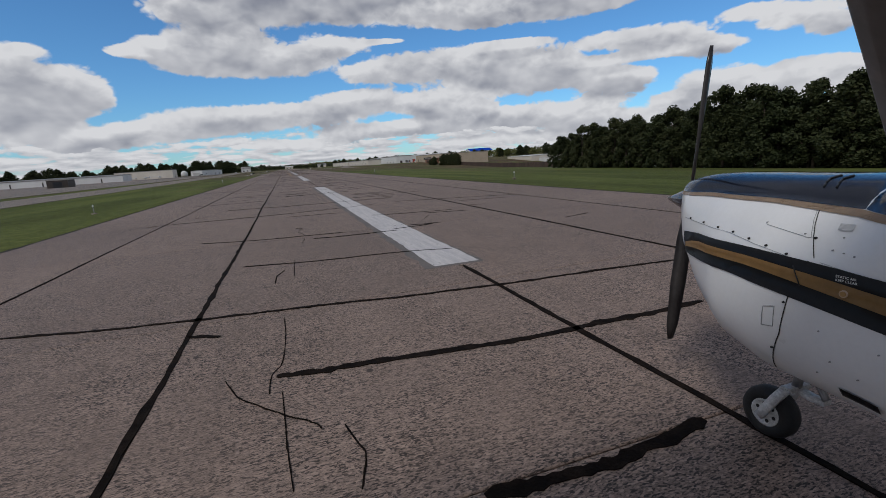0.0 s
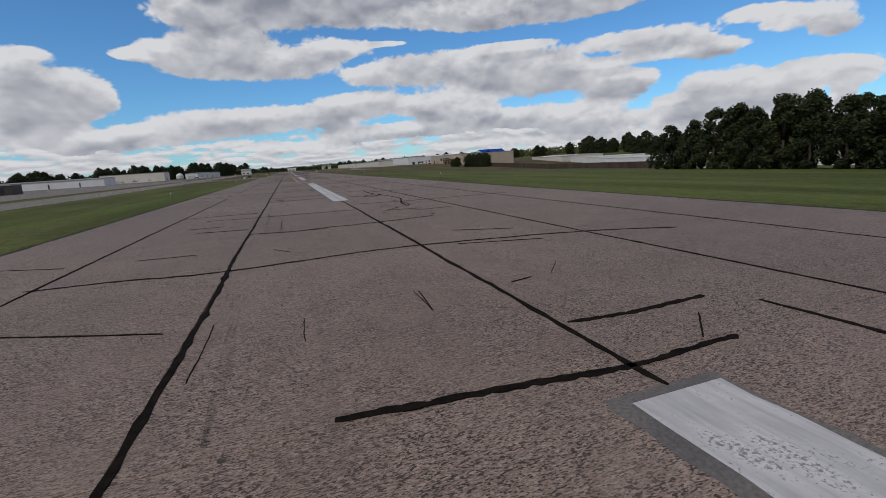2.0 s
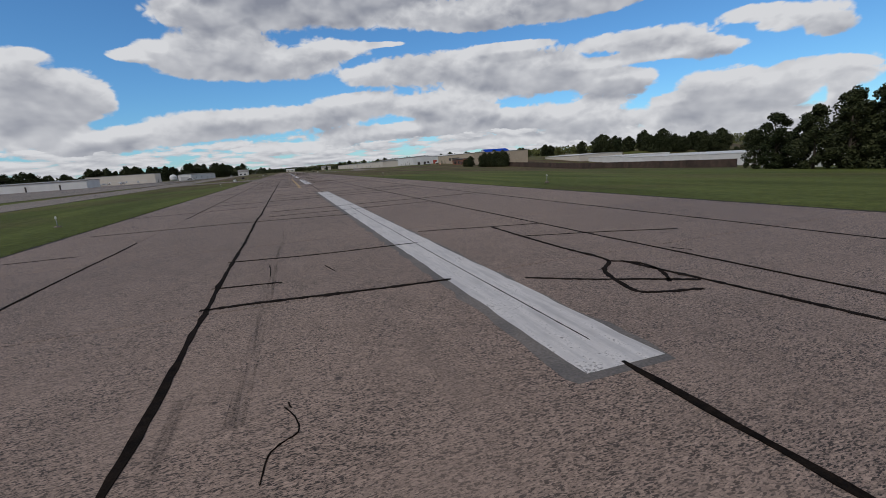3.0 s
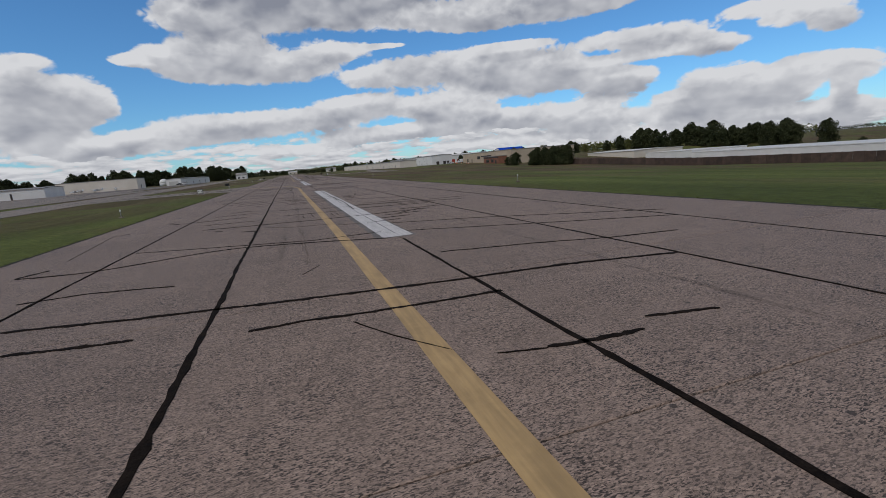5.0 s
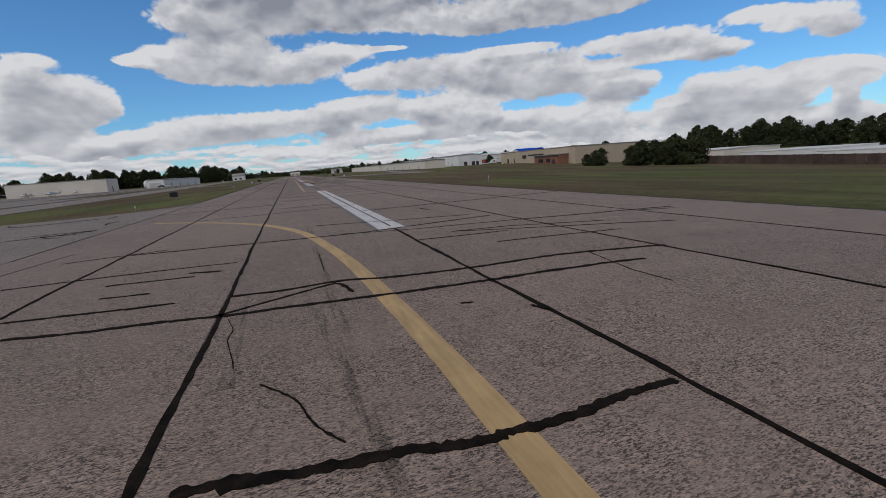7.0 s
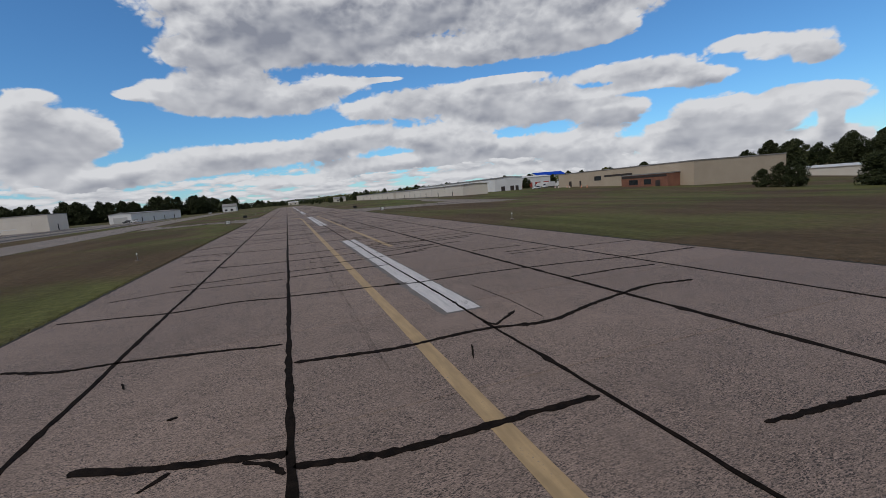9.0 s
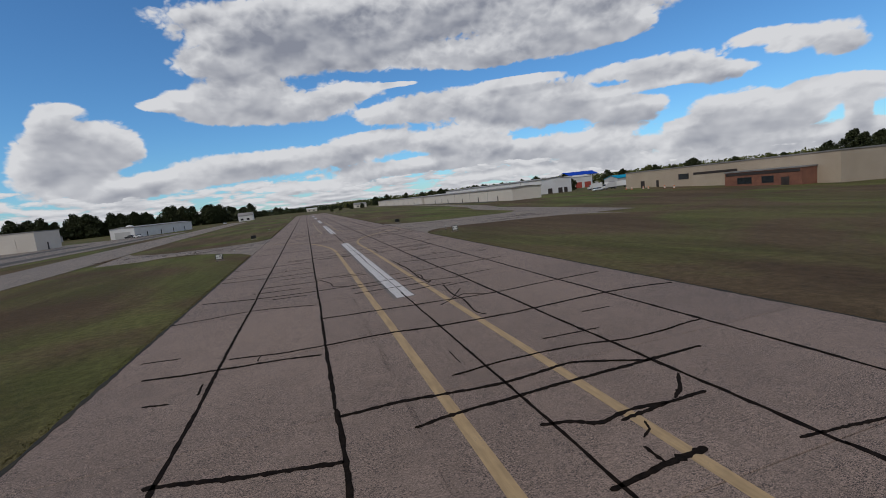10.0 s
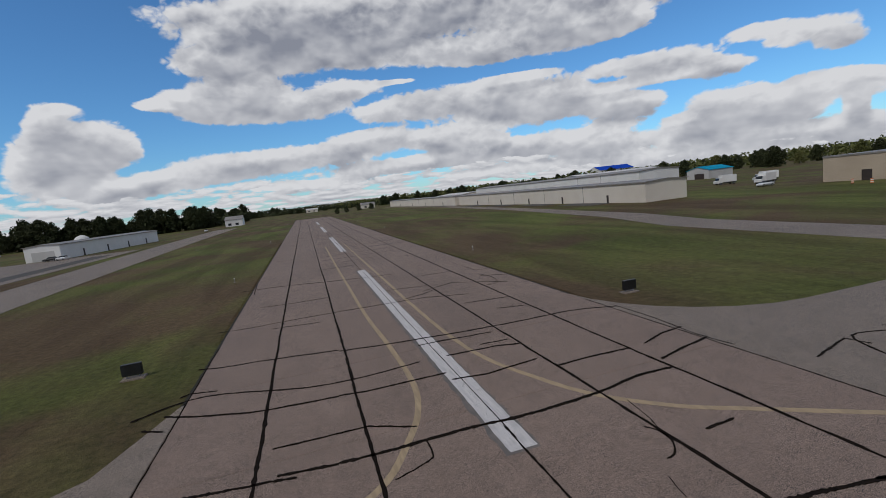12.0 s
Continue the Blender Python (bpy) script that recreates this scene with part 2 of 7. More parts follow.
def concrete_surface(name, tint, streaks):
    """Old brushed airfield concrete: pale and dark patches, aggregate, tyre streaks along the traffic."""
    m = bpy.data.materials.new(name)
    m.use_nodes = True
    n = Nodes(m.node_tree)
    bs = m.node_tree.nodes["Principled BSDF"]
    pos = n.add("ShaderNodeNewGeometry").outputs["Position"]
    x, y, z = n.split(pos)
    broad = n.noise(pos, 0.11, 5.0, 0.6)
    mid = n.noise(pos, 1.3, 6.0, 0.65, 0.4)
    col = n.mix(n.span(broad, 0.3, 0.7), tuple(c * 0.86 for c in tint), tuple(c * 1.12 for c in tint))
    col = n.mix(1.0, col, n.mix(n.span(mid, 0.25, 0.75), (0.86, 0.85, 0.84), (1.10, 1.10, 1.11)), "MULTIPLY")
    # brushed ridges across the runway and the exposed grit
    comb = n.noise(n.scaled(pos, 3.0, 34.0, 1.0), 1.0, 3.0, 0.7)
    cells = n.add("ShaderNodeTexVoronoi")
    n.put(cells.inputs["Vector"], n.scaled(pos, 0.50, 1.25, 1.0))
    cells.inputs["Scale"].default_value = 78.0
    pick = n.split(cells.outputs["Color"])[0]
    grit = n.noise(n.scaled(pos, 0.55, 1.2, 1.0), 80.0, 3.0, 0.75)
    coarse = n.span(n.noise(pos, 0.9, 4.0, 0.6, 0.3), 0.30, 0.62, 0.55, 1.0)
    pits = n.math("MULTIPLY", n.math("MAXIMUM", n.span(pick, 0.70, 0.80), n.span(grit, 0.545, 0.60)), coarse)
    stones = n.math("MULTIPLY", n.math("MAXIMUM", n.span(pick, 0.26, 0.10), n.span(grit, 0.42, 0.36)), coarse)
    col = n.mix(n.math("MULTIPLY", pits, 0.94), col, tuple(c * 0.08 for c in tint))
    # small chips broken out of the slabs
    chip = n.add("ShaderNodeTexVoronoi")
    n.put(chip.inputs["Vector"], n.vec(x, y, n.math("MULTIPLY", mid, 0.12)))
    chip.inputs["Scale"].default_value = 1.7
    hole = n.math("ADD", chip.outputs["Distance"], n.madd(grit, 0.10, -0.05))
    hole = n.math("MULTIPLY", n.span(hole, 0.062, 0.050), n.span(n.split(chip.outputs["Color"])[1], 0.45, 0.50))
    chips = n.math("MULTIPLY", hole, 0.85)
    col = n.mix(n.math("MULTIPLY", stones, 0.62), col, tuple(min(0.8, c * 1.9) for c in tint))
    col = n.mix(1.0, col, n.mix(n.span(comb, 0.3, 0.7), (0.84,) * 3, (1.10,) * 3), "MULTIPLY")
    col = n.mix(chips, col, tuple(c * 0.12 for c in tint))
    if streaks:
        run = n.noise(n.scaled(pos, 2.6, 0.035, 1.0), 1.0, 4.0, 0.6)
        near = n.span(n.math("ABSOLUTE", x), 6.0, 2.0)
        col = n.mix(n.math("MULTIPLY", n.math("MULTIPLY", n.span(run, 0.52, 0.78), near), 0.45), col, tuple(c * 0.55 for c in tint))
    blot = n.noise(pos, 0.55, 3.0, 0.5, 0.6)
    col = n.mix(n.math("MULTIPLY", n.span(blot, 0.66, 0.74), 0.30), col, tuple(c * 0.5 for c in tint))
    r = n.add("ShaderNodeObjectInfo").outputs["Random"]
    col = n.mix(1.0, col, n.mix(r, (0.93, 0.93, 0.935), (1.06, 1.055, 1.05)), "MULTIPLY")
    n.put(bs.inputs["Base Color"], col)
    bs.inputs["Roughness"].default_value = 0.74
    bp = n.add("ShaderNodeBump")
    bp.inputs["Strength"].default_value = 0.35
    bp.inputs["Distance"].default_value = 0.004
    n.put(bp.inputs["Height"], n.math("ADD", grit, n.math("MULTIPLY", comb, 0.7)))
    n.put(bs.inputs["Normal"], bp.outputs[0])
    return m


def grass_surface():
    """Mown grass, green in the near field and dry and brown further along."""
    m = bpy.data.materials.new("mown grass")
    m.use_nodes = True
    n = Nodes(m.node_tree)
    bs = m.node_tree.nodes["Principled BSDF"]
    pos = n.add("ShaderNodeNewGeometry").outputs["Position"]
    x, y, z = n.split(pos)
    patch = n.noise(pos, 0.035, 5.0, 0.6, 0.6)
    rows = n.noise(n.scaled(pos, 0.16, 0.03, 1.0), 1.0, 5.0, 0.6, 0.4)
    tuft = n.noise(pos, 2.2, 5.0, 0.7)
    blade = n.noise(pos, 17.0, 3.0, 0.75)
    green = n.mix(n.span(rows, 0.35, 0.65), (0.080, 0.100, 0.022), (0.142, 0.164, 0.042))
    dry = n.mix(n.span(rows, 0.35, 0.65), (0.092, 0.061, 0.036), (0.136, 0.095, 0.055))
    along = n.math("ADD", n.span(y, 90.0, 230.0, -0.10, 0.75), n.span(patch, 0.34, 0.66, -0.55, 0.50))
    far = n.math("ADD", n.span(y, 330.0, 400.0, 0.0, -0.12), n.math("ADD", n.span(y, 222.0, 256.0, 0.0, 0.12), n.span(y, 322.0, 345.0, 0.0, -0.12)))
    col = n.mix(n.math("ADD", along, far, True), green, dry)
    col = n.mix(1.0, col, n.mix(n.span(tuft, 0.25, 0.75), (0.66, 0.68, 0.6), (1.25, 1.22, 1.2)), "MULTIPLY")
    col = n.mix(1.0, col, n.mix(n.span(blade, 0.25, 0.75), (0.6, 0.6, 0.6), (1.35, 1.35, 1.3)), "MULTIPLY")
    n.put(bs.inputs["Base Color"], col)
    bs.inputs["Roughness"].default_value = 0.9
    bs.inputs["Specular IOR Level"].default_value = 0.15
    bp = n.add("ShaderNodeBump")
    bp.inputs["Strength"].default_value = 0.9
    bp.inputs["Distance"].default_value = 0.06
    n.put(bp.inputs["Height"], n.math("ADD", blade, tuft))
    n.put(bs.inputs["Normal"], bp.outputs[0])
    return m


def leaf_surface(name, dark, light):
    m = bpy.data.materials.new(name)
    m.use_nodes = True
    n = Nodes(m.node_tree)
    bs = m.node_tree.nodes["Principled BSDF"]
    g = n.add("ShaderNodeNewGeometry")
    col = n.mix(g.outputs["Random Per Island"], dark, light)
    r = n.add("ShaderNodeObjectInfo").outputs["Random"]
    col = n.mix(1.0, col, n.mix(r, (0.75, 0.8, 0.7), (1.25, 1.15, 1.1)), "MULTIPLY")
    n.put(bs.inputs["Base Color"], col)
    bs.inputs["Roughness"].default_value = 0.65
    bs.inputs["Specular IOR Level"].default_value = 0.2
    return m


def paint_on_ground(name, tint, wear):
    """Thermoplastic line paint, worn through to the concrete in flecks."""
    m = bpy.data.materials.new(name)
    m.use_nodes = True
    n = Nodes(m.node_tree)
    bs = m.node_tree.nodes["Principled BSDF"]
    pos = n.add("ShaderNodeNewGeometry").outputs["Position"]
    a = n.noise(pos, 1.4, 6.0, 0.7, 0.5)
    b = n.noise(pos, 30.0, 3.0, 0.7)
    streak = n.noise(n.scaled(pos, 9.0, 0.7, 1.0), 1.0, 5.0, 0.65, 0.2)
    col = n.mix(n.span(a, 0.3, 0.7), tuple(c * 0.82 for c in tint), tint)
    col = n.mix(1.0, col, n.mix(n.span(streak, 0.3, 0.7), (0.80, 0.80, 0.81), (1.12, 1.11, 1.10)), "MULTIPLY")
    mixed = n.math("ADD", n.math("MULTIPLY", a, 0.35), n.math("MULTIPLY", streak, 0.25))
    gone = n.span(n.math("ADD", mixed, n.math("MULTIPLY", b, 0.4)), wear, wear + 0.07)
    col = n.mix(n.math("MULTIPLY", gone, 0.8), col, (0.16, 0.15, 0.14))
    n.put(bs.inputs["Base Color"], col)
    bs.inputs["Roughness"].default_value = 0.7
    bp = n.add("ShaderNodeBump")
    bp.inputs["Strength"].default_value = 0.4
    bp.inputs["Distance"].default_value = 0.006
    n.put(bp.inputs["Height"], b)
    n.put(bs.inputs["Normal"], bp.outputs[0])
    return m


def glass_surface(name, tint):
    m = bpy.data.materials.new(name)
    m.use_nodes = True
    bs = m.node_tree.nodes["Principled BSDF"]
    bs.inputs["Base Color"].default_value = (*tint, 1)
    bs.inputs["Roughness"].default_value = 0.04
    bs.inputs["Transmission Weight"].default_value = 0.7
    return m


CONCRETE = concrete_surface("runway concrete", (0.262, 0.190, 0.149), True)
PALE_CONCRETE = concrete_surface("taxiway concrete", (0.255, 0.205, 0.163), False)
ASPHALT = surface("old asphalt", (0.055, 0.05, 0.045), (0.095, 0.085, 0.075), 0.3, 0.9, 20, 0.4, 0.2)
TAR = tar_surface("crack sealing tar")
GRASS = grass_surface()
WHITE_LINE = paint_on_ground("white line paint", (0.68, 0.645, 0.625), 0.535)
YELLOW_LINE = paint_on_ground("yellow line paint", (0.52, 0.345, 0.155), 0.60)
RUBBER_MARK = rubber_surface("tyre rubber on concrete")
WORN_LINE = paint_on_ground("worn yellow line paint", (0.47, 0.325, 0.165), 0.565)
EDGE_STRIP = surface("dark edge strip", (0.012, 0.010, 0.007), (0.035, 0.030, 0.018), 1.5, 0.95, 30, 0.6, 0.3)
FADED_LINE = paint_on_ground("faded yellow line paint", (0.43, 0.32, 0.19), 0.585)
OLD_BORDER = surface("faded dark border paint", (0.125, 0.112, 0.104), (0.19, 0.165, 0.148), 1.2, 0.85, 30, 0.3, 0.2)
LEAF = leaf_surface("dark summer leaves", (0.024, 0.034, 0.013), (0.062, 0.072, 0.032))
LEAF_LIGHT = leaf_surface("yellowing leaves", (0.075, 0.092, 0.028), (0.16, 0.165, 0.060))
BARK = surface("bark", (0.05, 0.038, 0.028), (0.10, 0.08, 0.06), 2.0, 0.9, 18, 0.6)
CREAM_WALL = surface("cream sheet metal", (0.69, 0.625, 0.535), (0.75, 0.69, 0.60), 0.12, 0.55, 5, 0.03, -0.27, 0.04)
WHITE_WALL = surface("white sheet metal", (0.72, 0.71, 0.69), (0.80, 0.79, 0.77), 0.15, 0.5, 5, 0.03, -0.27, 0.04)
GREY_WALL = surface("grey sheet metal", (0.48, 0.47, 0.46), (0.56, 0.55, 0.54), 0.15, 0.5, 5, 0.03, -0.27, 0.04)
TAN_WALL = surface("tan block wall", (0.46, 0.37, 0.275), (0.52, 0.43, 0.325), 0.2, 0.8, 5, 0.1)
BRICK = surface("red brown brick", (0.20, 0.085, 0.055), (0.27, 0.12, 0.075), 0.5, 0.85, 7, 0.2, 0.2)
ROOF_WHITE = surface("white roof membrane", (0.62, 0.60, 0.57), (0.72, 0.70, 0.67), 0.2, 0.6, 4, 0.1)
ROOF_GREY = surface("grey roof sheet", (0.20, 0.19, 0.18), (0.30, 0.28, 0.26), 0.2, 0.6, 4, 0.1)
DARK_TRIM = surface("dark brown trim", (0.035, 0.026, 0.022), (0.06, 0.045, 0.038), 1.0, 0.6, 10, 0.1)
FENCE_WOOD = surface("weathered brown boards", (0.055, 0.036, 0.027), (0.095, 0.062, 0.047), 0.8, 0.85, 12, 0.3, 0.1, 0.22)
RED_DOOR = surface("faded red door paint", (0.38, 0.06, 0.04), (0.48, 0.09, 0.06), 1.0, 0.5, 8, 0.1)
BLUE_ROOF = surface("bright blue roof sheet", (0.015, 0.06, 0.42), (0.025, 0.09, 0.52), 0.5, 0.45, 6, 0.1)
TEAL_ROOF = surface("turquoise roof sheet", (0.015, 0.25, 0.42), (0.03, 0.33, 0.50), 0.5, 0.45, 6, 0.1)
DARK_GLASS = surface("dark window glass", (0.02, 0.024, 0.028), (0.035, 0.04, 0.045), 1.0, 0.12, 8, 0.0)
for roof_sheet in (BLUE_ROOF, TEAL_ROOF):
    roof_sheet.node_tree.nodes["Principled BSDF"].inputs["Specular IOR Level"].default_value = 0.0
SIGN_WHITE = surface("white sign face", (0.72, 0.72, 0.68), (0.80, 0.80, 0.76), 2.0, 0.5, 12, 0.05)
BLACK_PAINT = surface("black paint", (0.010, 0.010, 0.011), (0.018, 0.018, 0.019), 2.0, 0.4, 20, 0.08)
STEEL = surface("galvanised steel", (0.30, 0.30, 0.30), (0.42, 0.42, 0.42), 2.0, 0.45, 20, 0.1, 0, 0, 0.7)
ORANGE = surface("orange plastic", (0.60, 0.16, 0.03), (0.68, 0.20, 0.04), 3.0, 0.5, 15, 0.05)
PLANE_WHITE = surface("white aircraft paint", (0.83, 0.83, 0.82), (0.86, 0.86, 0.855), 1.5, 0.34, 40, 0.02, -0.32, 0, 0, 0.25, depth=0.002)
PLANE_NAVY = surface("dark navy aircraft paint", (0.010, 0.016, 0.034), (0.016, 0.024, 0.050), 1.5, 0.16, 40, 0.02, -0.2, 0, 0, 0.7, depth=0.002)
PLANE_GOLD = surface("gold aircraft stripe", (0.36, 0.205, 0.065), (0.42, 0.24, 0.08), 2.0, 0.38, 40, 0.02, -0.2, depth=0.002)
PLANE_TAN = surface("thin tan pinstripe", (0.52, 0.38, 0.26), (0.58, 0.43, 0.30), 2.0, 0.4, 40, 0.02, -0.2, depth=0.002)
PROP_GREY = surface("dark propeller paint", (0.025, 0.022, 0.022), (0.045, 0.040, 0.038), 3.0, 0.4, 30, 0.05)
TYRE = surface("tyre rubber", (0.012, 0.012, 0.012), (0.022, 0.021, 0.020), 8.0, 0.75, 60, 0.3)
HUB = surface("dirty white hub paint", (0.48, 0.47, 0.45), (0.66, 0.65, 0.63), 14.0, 0.45, 60, 0.15, 0.1)
SILVER_WALL = surface("silver aircraft skin", (0.62, 0.63, 0.64), (0.72, 0.73, 0.74), 1.0, 0.35, 10, 0.03)

# ---- mesh helpers ----


def mesh_of(name, bm, material):
    me = bpy.data.meshes.new(name)
    bm.normal_update()
    bm.to_mesh(me)
    bm.free()
    for mt in material if isinstance(material, (list, tuple)) else [material]:
        me.materials.append(mt)
    return me


def part(name, bm, material, parent, label=""):
    ob = new(name, mesh_of(name, bm, material))
    ob.parent = parent
    if label:
        ob["label"] = label
    return ob


def piece(name, verts, faces, material, parent=None):
    me = bpy.data.meshes.new(name)
    me.from_pydata(verts, [], faces)
    me.materials.append(material)
    ob = new(name, me)
    ob.parent = parent
    return ob


def empty(name, x=0.0, y=0.0, z=0.0, turn=0.0):
    ob = new(name)
    ob.empty_display_size = 0.3
    ob.matrix_basis = pose(x, y, z, 0, 0, turn)
    return ob


def add_box(bm, x0, x1, y0, y1, z0, z1, bevel=0.0):
    r = bmesh.ops.create_cube(bm, size=1.0)
    vs = r["verts"]
    for v in vs:
        v.co = Vector(((x0 + x1) / 2 + v.co.x * (x1 - x0), (y0 + y1) / 2 + v.co.y * (y1 - y0), (z0 + z1) / 2 + v.co.z * (z1 - z0)))
    if bevel:
        es = list({e for v in vs for e in v.link_edges})
        bmesh.ops.bevel(bm, geom=es, offset=bevel, segments=2, affect="EDGES")
    return vs


def box(*a, bevel=0.0):
    bm = bmesh.new()
    add_box(bm, *a, bevel=bevel)
    return bm


def add_tube(bm, a, b, r0, r1, seg=10):
    a, b = Vector(a), Vector(b)
    q = (b - a).to_track_quat("Z", "Y")
    rings = []
    for p, r in ((a, r0), (b, r1)):
        rings.append([bm.verts.new(p + q @ Vector((math.cos(i * math.tau / seg) * r, math.sin(i * math.tau / seg) * r, 0))) for i in range(seg)])
    for i in range(seg):
        j = (i + 1) % seg
        bm.faces.new((rings[0][i], rings[0][j], rings[1][j], rings[1][i])).smooth = True
    bm.faces.new(rings[0][::-1])
    bm.faces.new(rings[1])


def tube(a, b, r0, r1, seg=10):
    bm = bmesh.new()
    add_tube(bm, a, b, r0, r1, seg)
    return bm


def loft(rings, caps=True, smooth=True):
    """A skin over rings of equally many points."""
    bm = bmesh.new()
    vr = [[bm.verts.new(p) for p in ring] for ring in rings]
    n = len(vr[0])
    for a, b in zip(vr, vr[1:]):
        for i in range(n):
            j = (i + 1) % n
            bm.faces.new((a[i], a[j], b[j], b[i])).smooth = smooth
    if caps:
        bm.faces.new(vr[0][::-1])
        bm.faces.new(vr[-1])
    bmesh.ops.recalc_face_normals(bm, faces=bm.faces)
    return bm


def rise(x, y):
    """Height of the land: level by the runway and to the left, falling to the right, least so beyond the second link."""
    if x > 12:
        fall = -0.034 * (1 + 0.5 * max(0.0, min(1.0, (265 - y) / 60))) * (min(x, 110) - 12) - 0.055 * max(0, min(x, 250) - 110)
        return fall * (1 - 0.85 * max(0.0, min(1.0, (y - 285) / 115)))
    return 0.0


# ---- ground, runway, taxiways ----


def build_ground():
    xs = [-3000, -2000, -1300, -900, -650, -500, -400, -330, -280] + list(range(-260, 261, 13)) + [280, 330, 400, 500, 650, 900, 1300, 2000, 3000]
    ys = [-400, -250, -150] + list(range(-100, 701, 20)) + [760, 850, 1000, 1200, 1500, 1900, 2500, 3200, 4200]
    verts = [(x, y, rise(x, y) - 0.035 + 0.03 * noise.noise((x * 0.02, y * 0.02, 0)) * min(1, max(0, (abs(x) - 14) / 10))) for y in ys for x in xs]
    w = len(xs)
    faces = [(j * w + i, j * w + i + 1, (j + 1) * w + i + 1, (j + 1) * w + i) for j in range(len(ys) - 1) for i in range(w - 1)]
    ob = piece("ground", verts, faces, GRASS)
    for p in ob.data.polygons:
        p.use_smooth = True
    return tagged(ob, "mown airfield grass, green and dry brown in patches", "grass", kind="structure")


build_ground()
runway = tagged(empty("runway"), "worn concrete runway with tar-sealed joints and painted lines", "runway", kind="structure")
LANES = (-11.21, -7.69, -4.21, 0.0, 4.0, 7.62, 11.01)


def sheet(name, outline, z, thick, material, parent, label=""):
    """A flat slab with a given outline; z is taken above the land."""
    bm = bmesh.new()
    top = [bm.verts.new((x, y, rise(x, y) + z)) for x, y in outline]
    f = bm.faces.new(top)
    r = bmesh.ops.extrude_face_region(bm, geom=[f])
    for v in r["geom"]:
        if isinstance(v, bmesh.types.BMVert):
            v.co.z -= thick
    bmesh.ops.recalc_face_normals(bm, faces=bm.faces)
    bmesh.ops.triangulate(bm, faces=[f for f in bm.faces if len(f.verts) > 4])
    return part(name, bm, material, parent, label)


def fillet(cx, cy, r, a0, a1, n=7):
    return [(cx + r * math.cos(radians(a0 + (a1 - a0) * i / n)), cy + r * math.sin(radians(a0 + (a1 - a0) * i / n))) for i in range(n + 1)]


def pavement(name, label, category, material, outline, z=0.0):
    th = empty(name)
    sheet("slab", outline, z, 0.2, material, th)
    return tagged(th, label, category, kind="structure")


def link_outline(side, y0, y1, x1, r):
    """A link between runway and taxiway, with rounded inner corners at both ends."""
    e = -LANES[0] if side < 0 else LANES[-1]
    pts = [(e, y0 - r)] + fillet(e + r, y0 - r, r, 180, 90) + fillet(x1 - r, y0 - r, r, 90, 0) + [(x1, y0 - r)]
    pts += [(x1, y1 + r)] + fillet(x1 - r, y1 + r, r, 0, -90) + fillet(e + r, y1 + r, r, -90, -180) + [(e, y1 + r)]
    clean = []
    for p in pts:
        if not clean or (abs(p[0] - clean[-1][0]) + abs(p[1] - clean[-1][1])) > 0.01:
            clean.append(p)
    return [(side * x, y) for x, y in clean]


TAXI_LABEL = "pale concrete taxiway with worn surface beside grass"
pavement("taxiway_1", TAXI_LABEL, "taxiway", PALE_CONCRETE, [(-27, -150), (-28, 110), (-30.5, 185), (-35, 330), (-39.5, 410), (-44, 520), (-46, 640), (-59, 640), (-57, 520), (-52, 410), (-47, 330), (-41, 185), (-39, 110), (-38, -150)], 0.012)
LINK_2 = pavement("taxiway_2", TAXI_LABEL, "taxiway", PALE_CONCRETE, link_outline(-1, 190, 206, 31.5, 9), 0.006)
LINK_3 = pavement("taxiway_3", TAXI_LABEL, "taxiway", PALE_CONCRETE,
         [(-11.21, 324.39), (-11.64, 326.61), (-13.41, 330.60), (-16.40, 334.83), (-20.83, 339.83), (-24.86, 341.24), (-27.13, 338.34), (-33.43, 339.14),
          (-36.34, 361.20), (-33.93, 356.58), (-29.87, 351.73), (-25.70, 349.58), (-20.54, 349.46), (-15.14, 350.90), (-12.91, 352.42), (-11.97, 355.11), (-11.21, 357.35)], 0.006)
LINK_4 = pavement("taxiway_4", TAXI_LABEL, "taxiway", PALE_CONCRETE, link_outline(1, 332, 353, 42, 9), 0.006)
pavement("taxiway_5", TAXI_LABEL, "taxiway", PALE_CONCRETE, [(41, 330), (41.5, 385), (47, 405), (56, 465), (64, 560), (66, 745), (71, 745), (69, 560), (61, 465), (53, 402), (49, 385), (50, 330)], 0.012)


def strip_pavement(name, label, x0, x1, y0, y1, z, material):
    """A wide apron that follows the land."""
    w = max(2, int((x1 - x0) / 7)) + 1
    xs = [x0 + (x1 - x0) * i / (w - 1) for i in range(w)]
    verts = [(x, y, rise(x, y) + z) for y in (y0, y1) for x in xs]
    faces = [(i, i + 1, w + i + 1, w + i) for i in range(w - 1)]
    n = len(verts)
    verts += [(x, y, zz - 0.2) for x, y, zz in verts]
    rim = list(range(w)) + [2 * w - 1 - i for i in range(w)]
    faces += [(rim[k], rim[(k + 1) % len(rim)], n + rim[(k + 1) % len(rim)], n + rim[k]) for k in range(len(rim))]
    return tagged(piece(name, verts, faces, material), label, "apron", kind="structure")


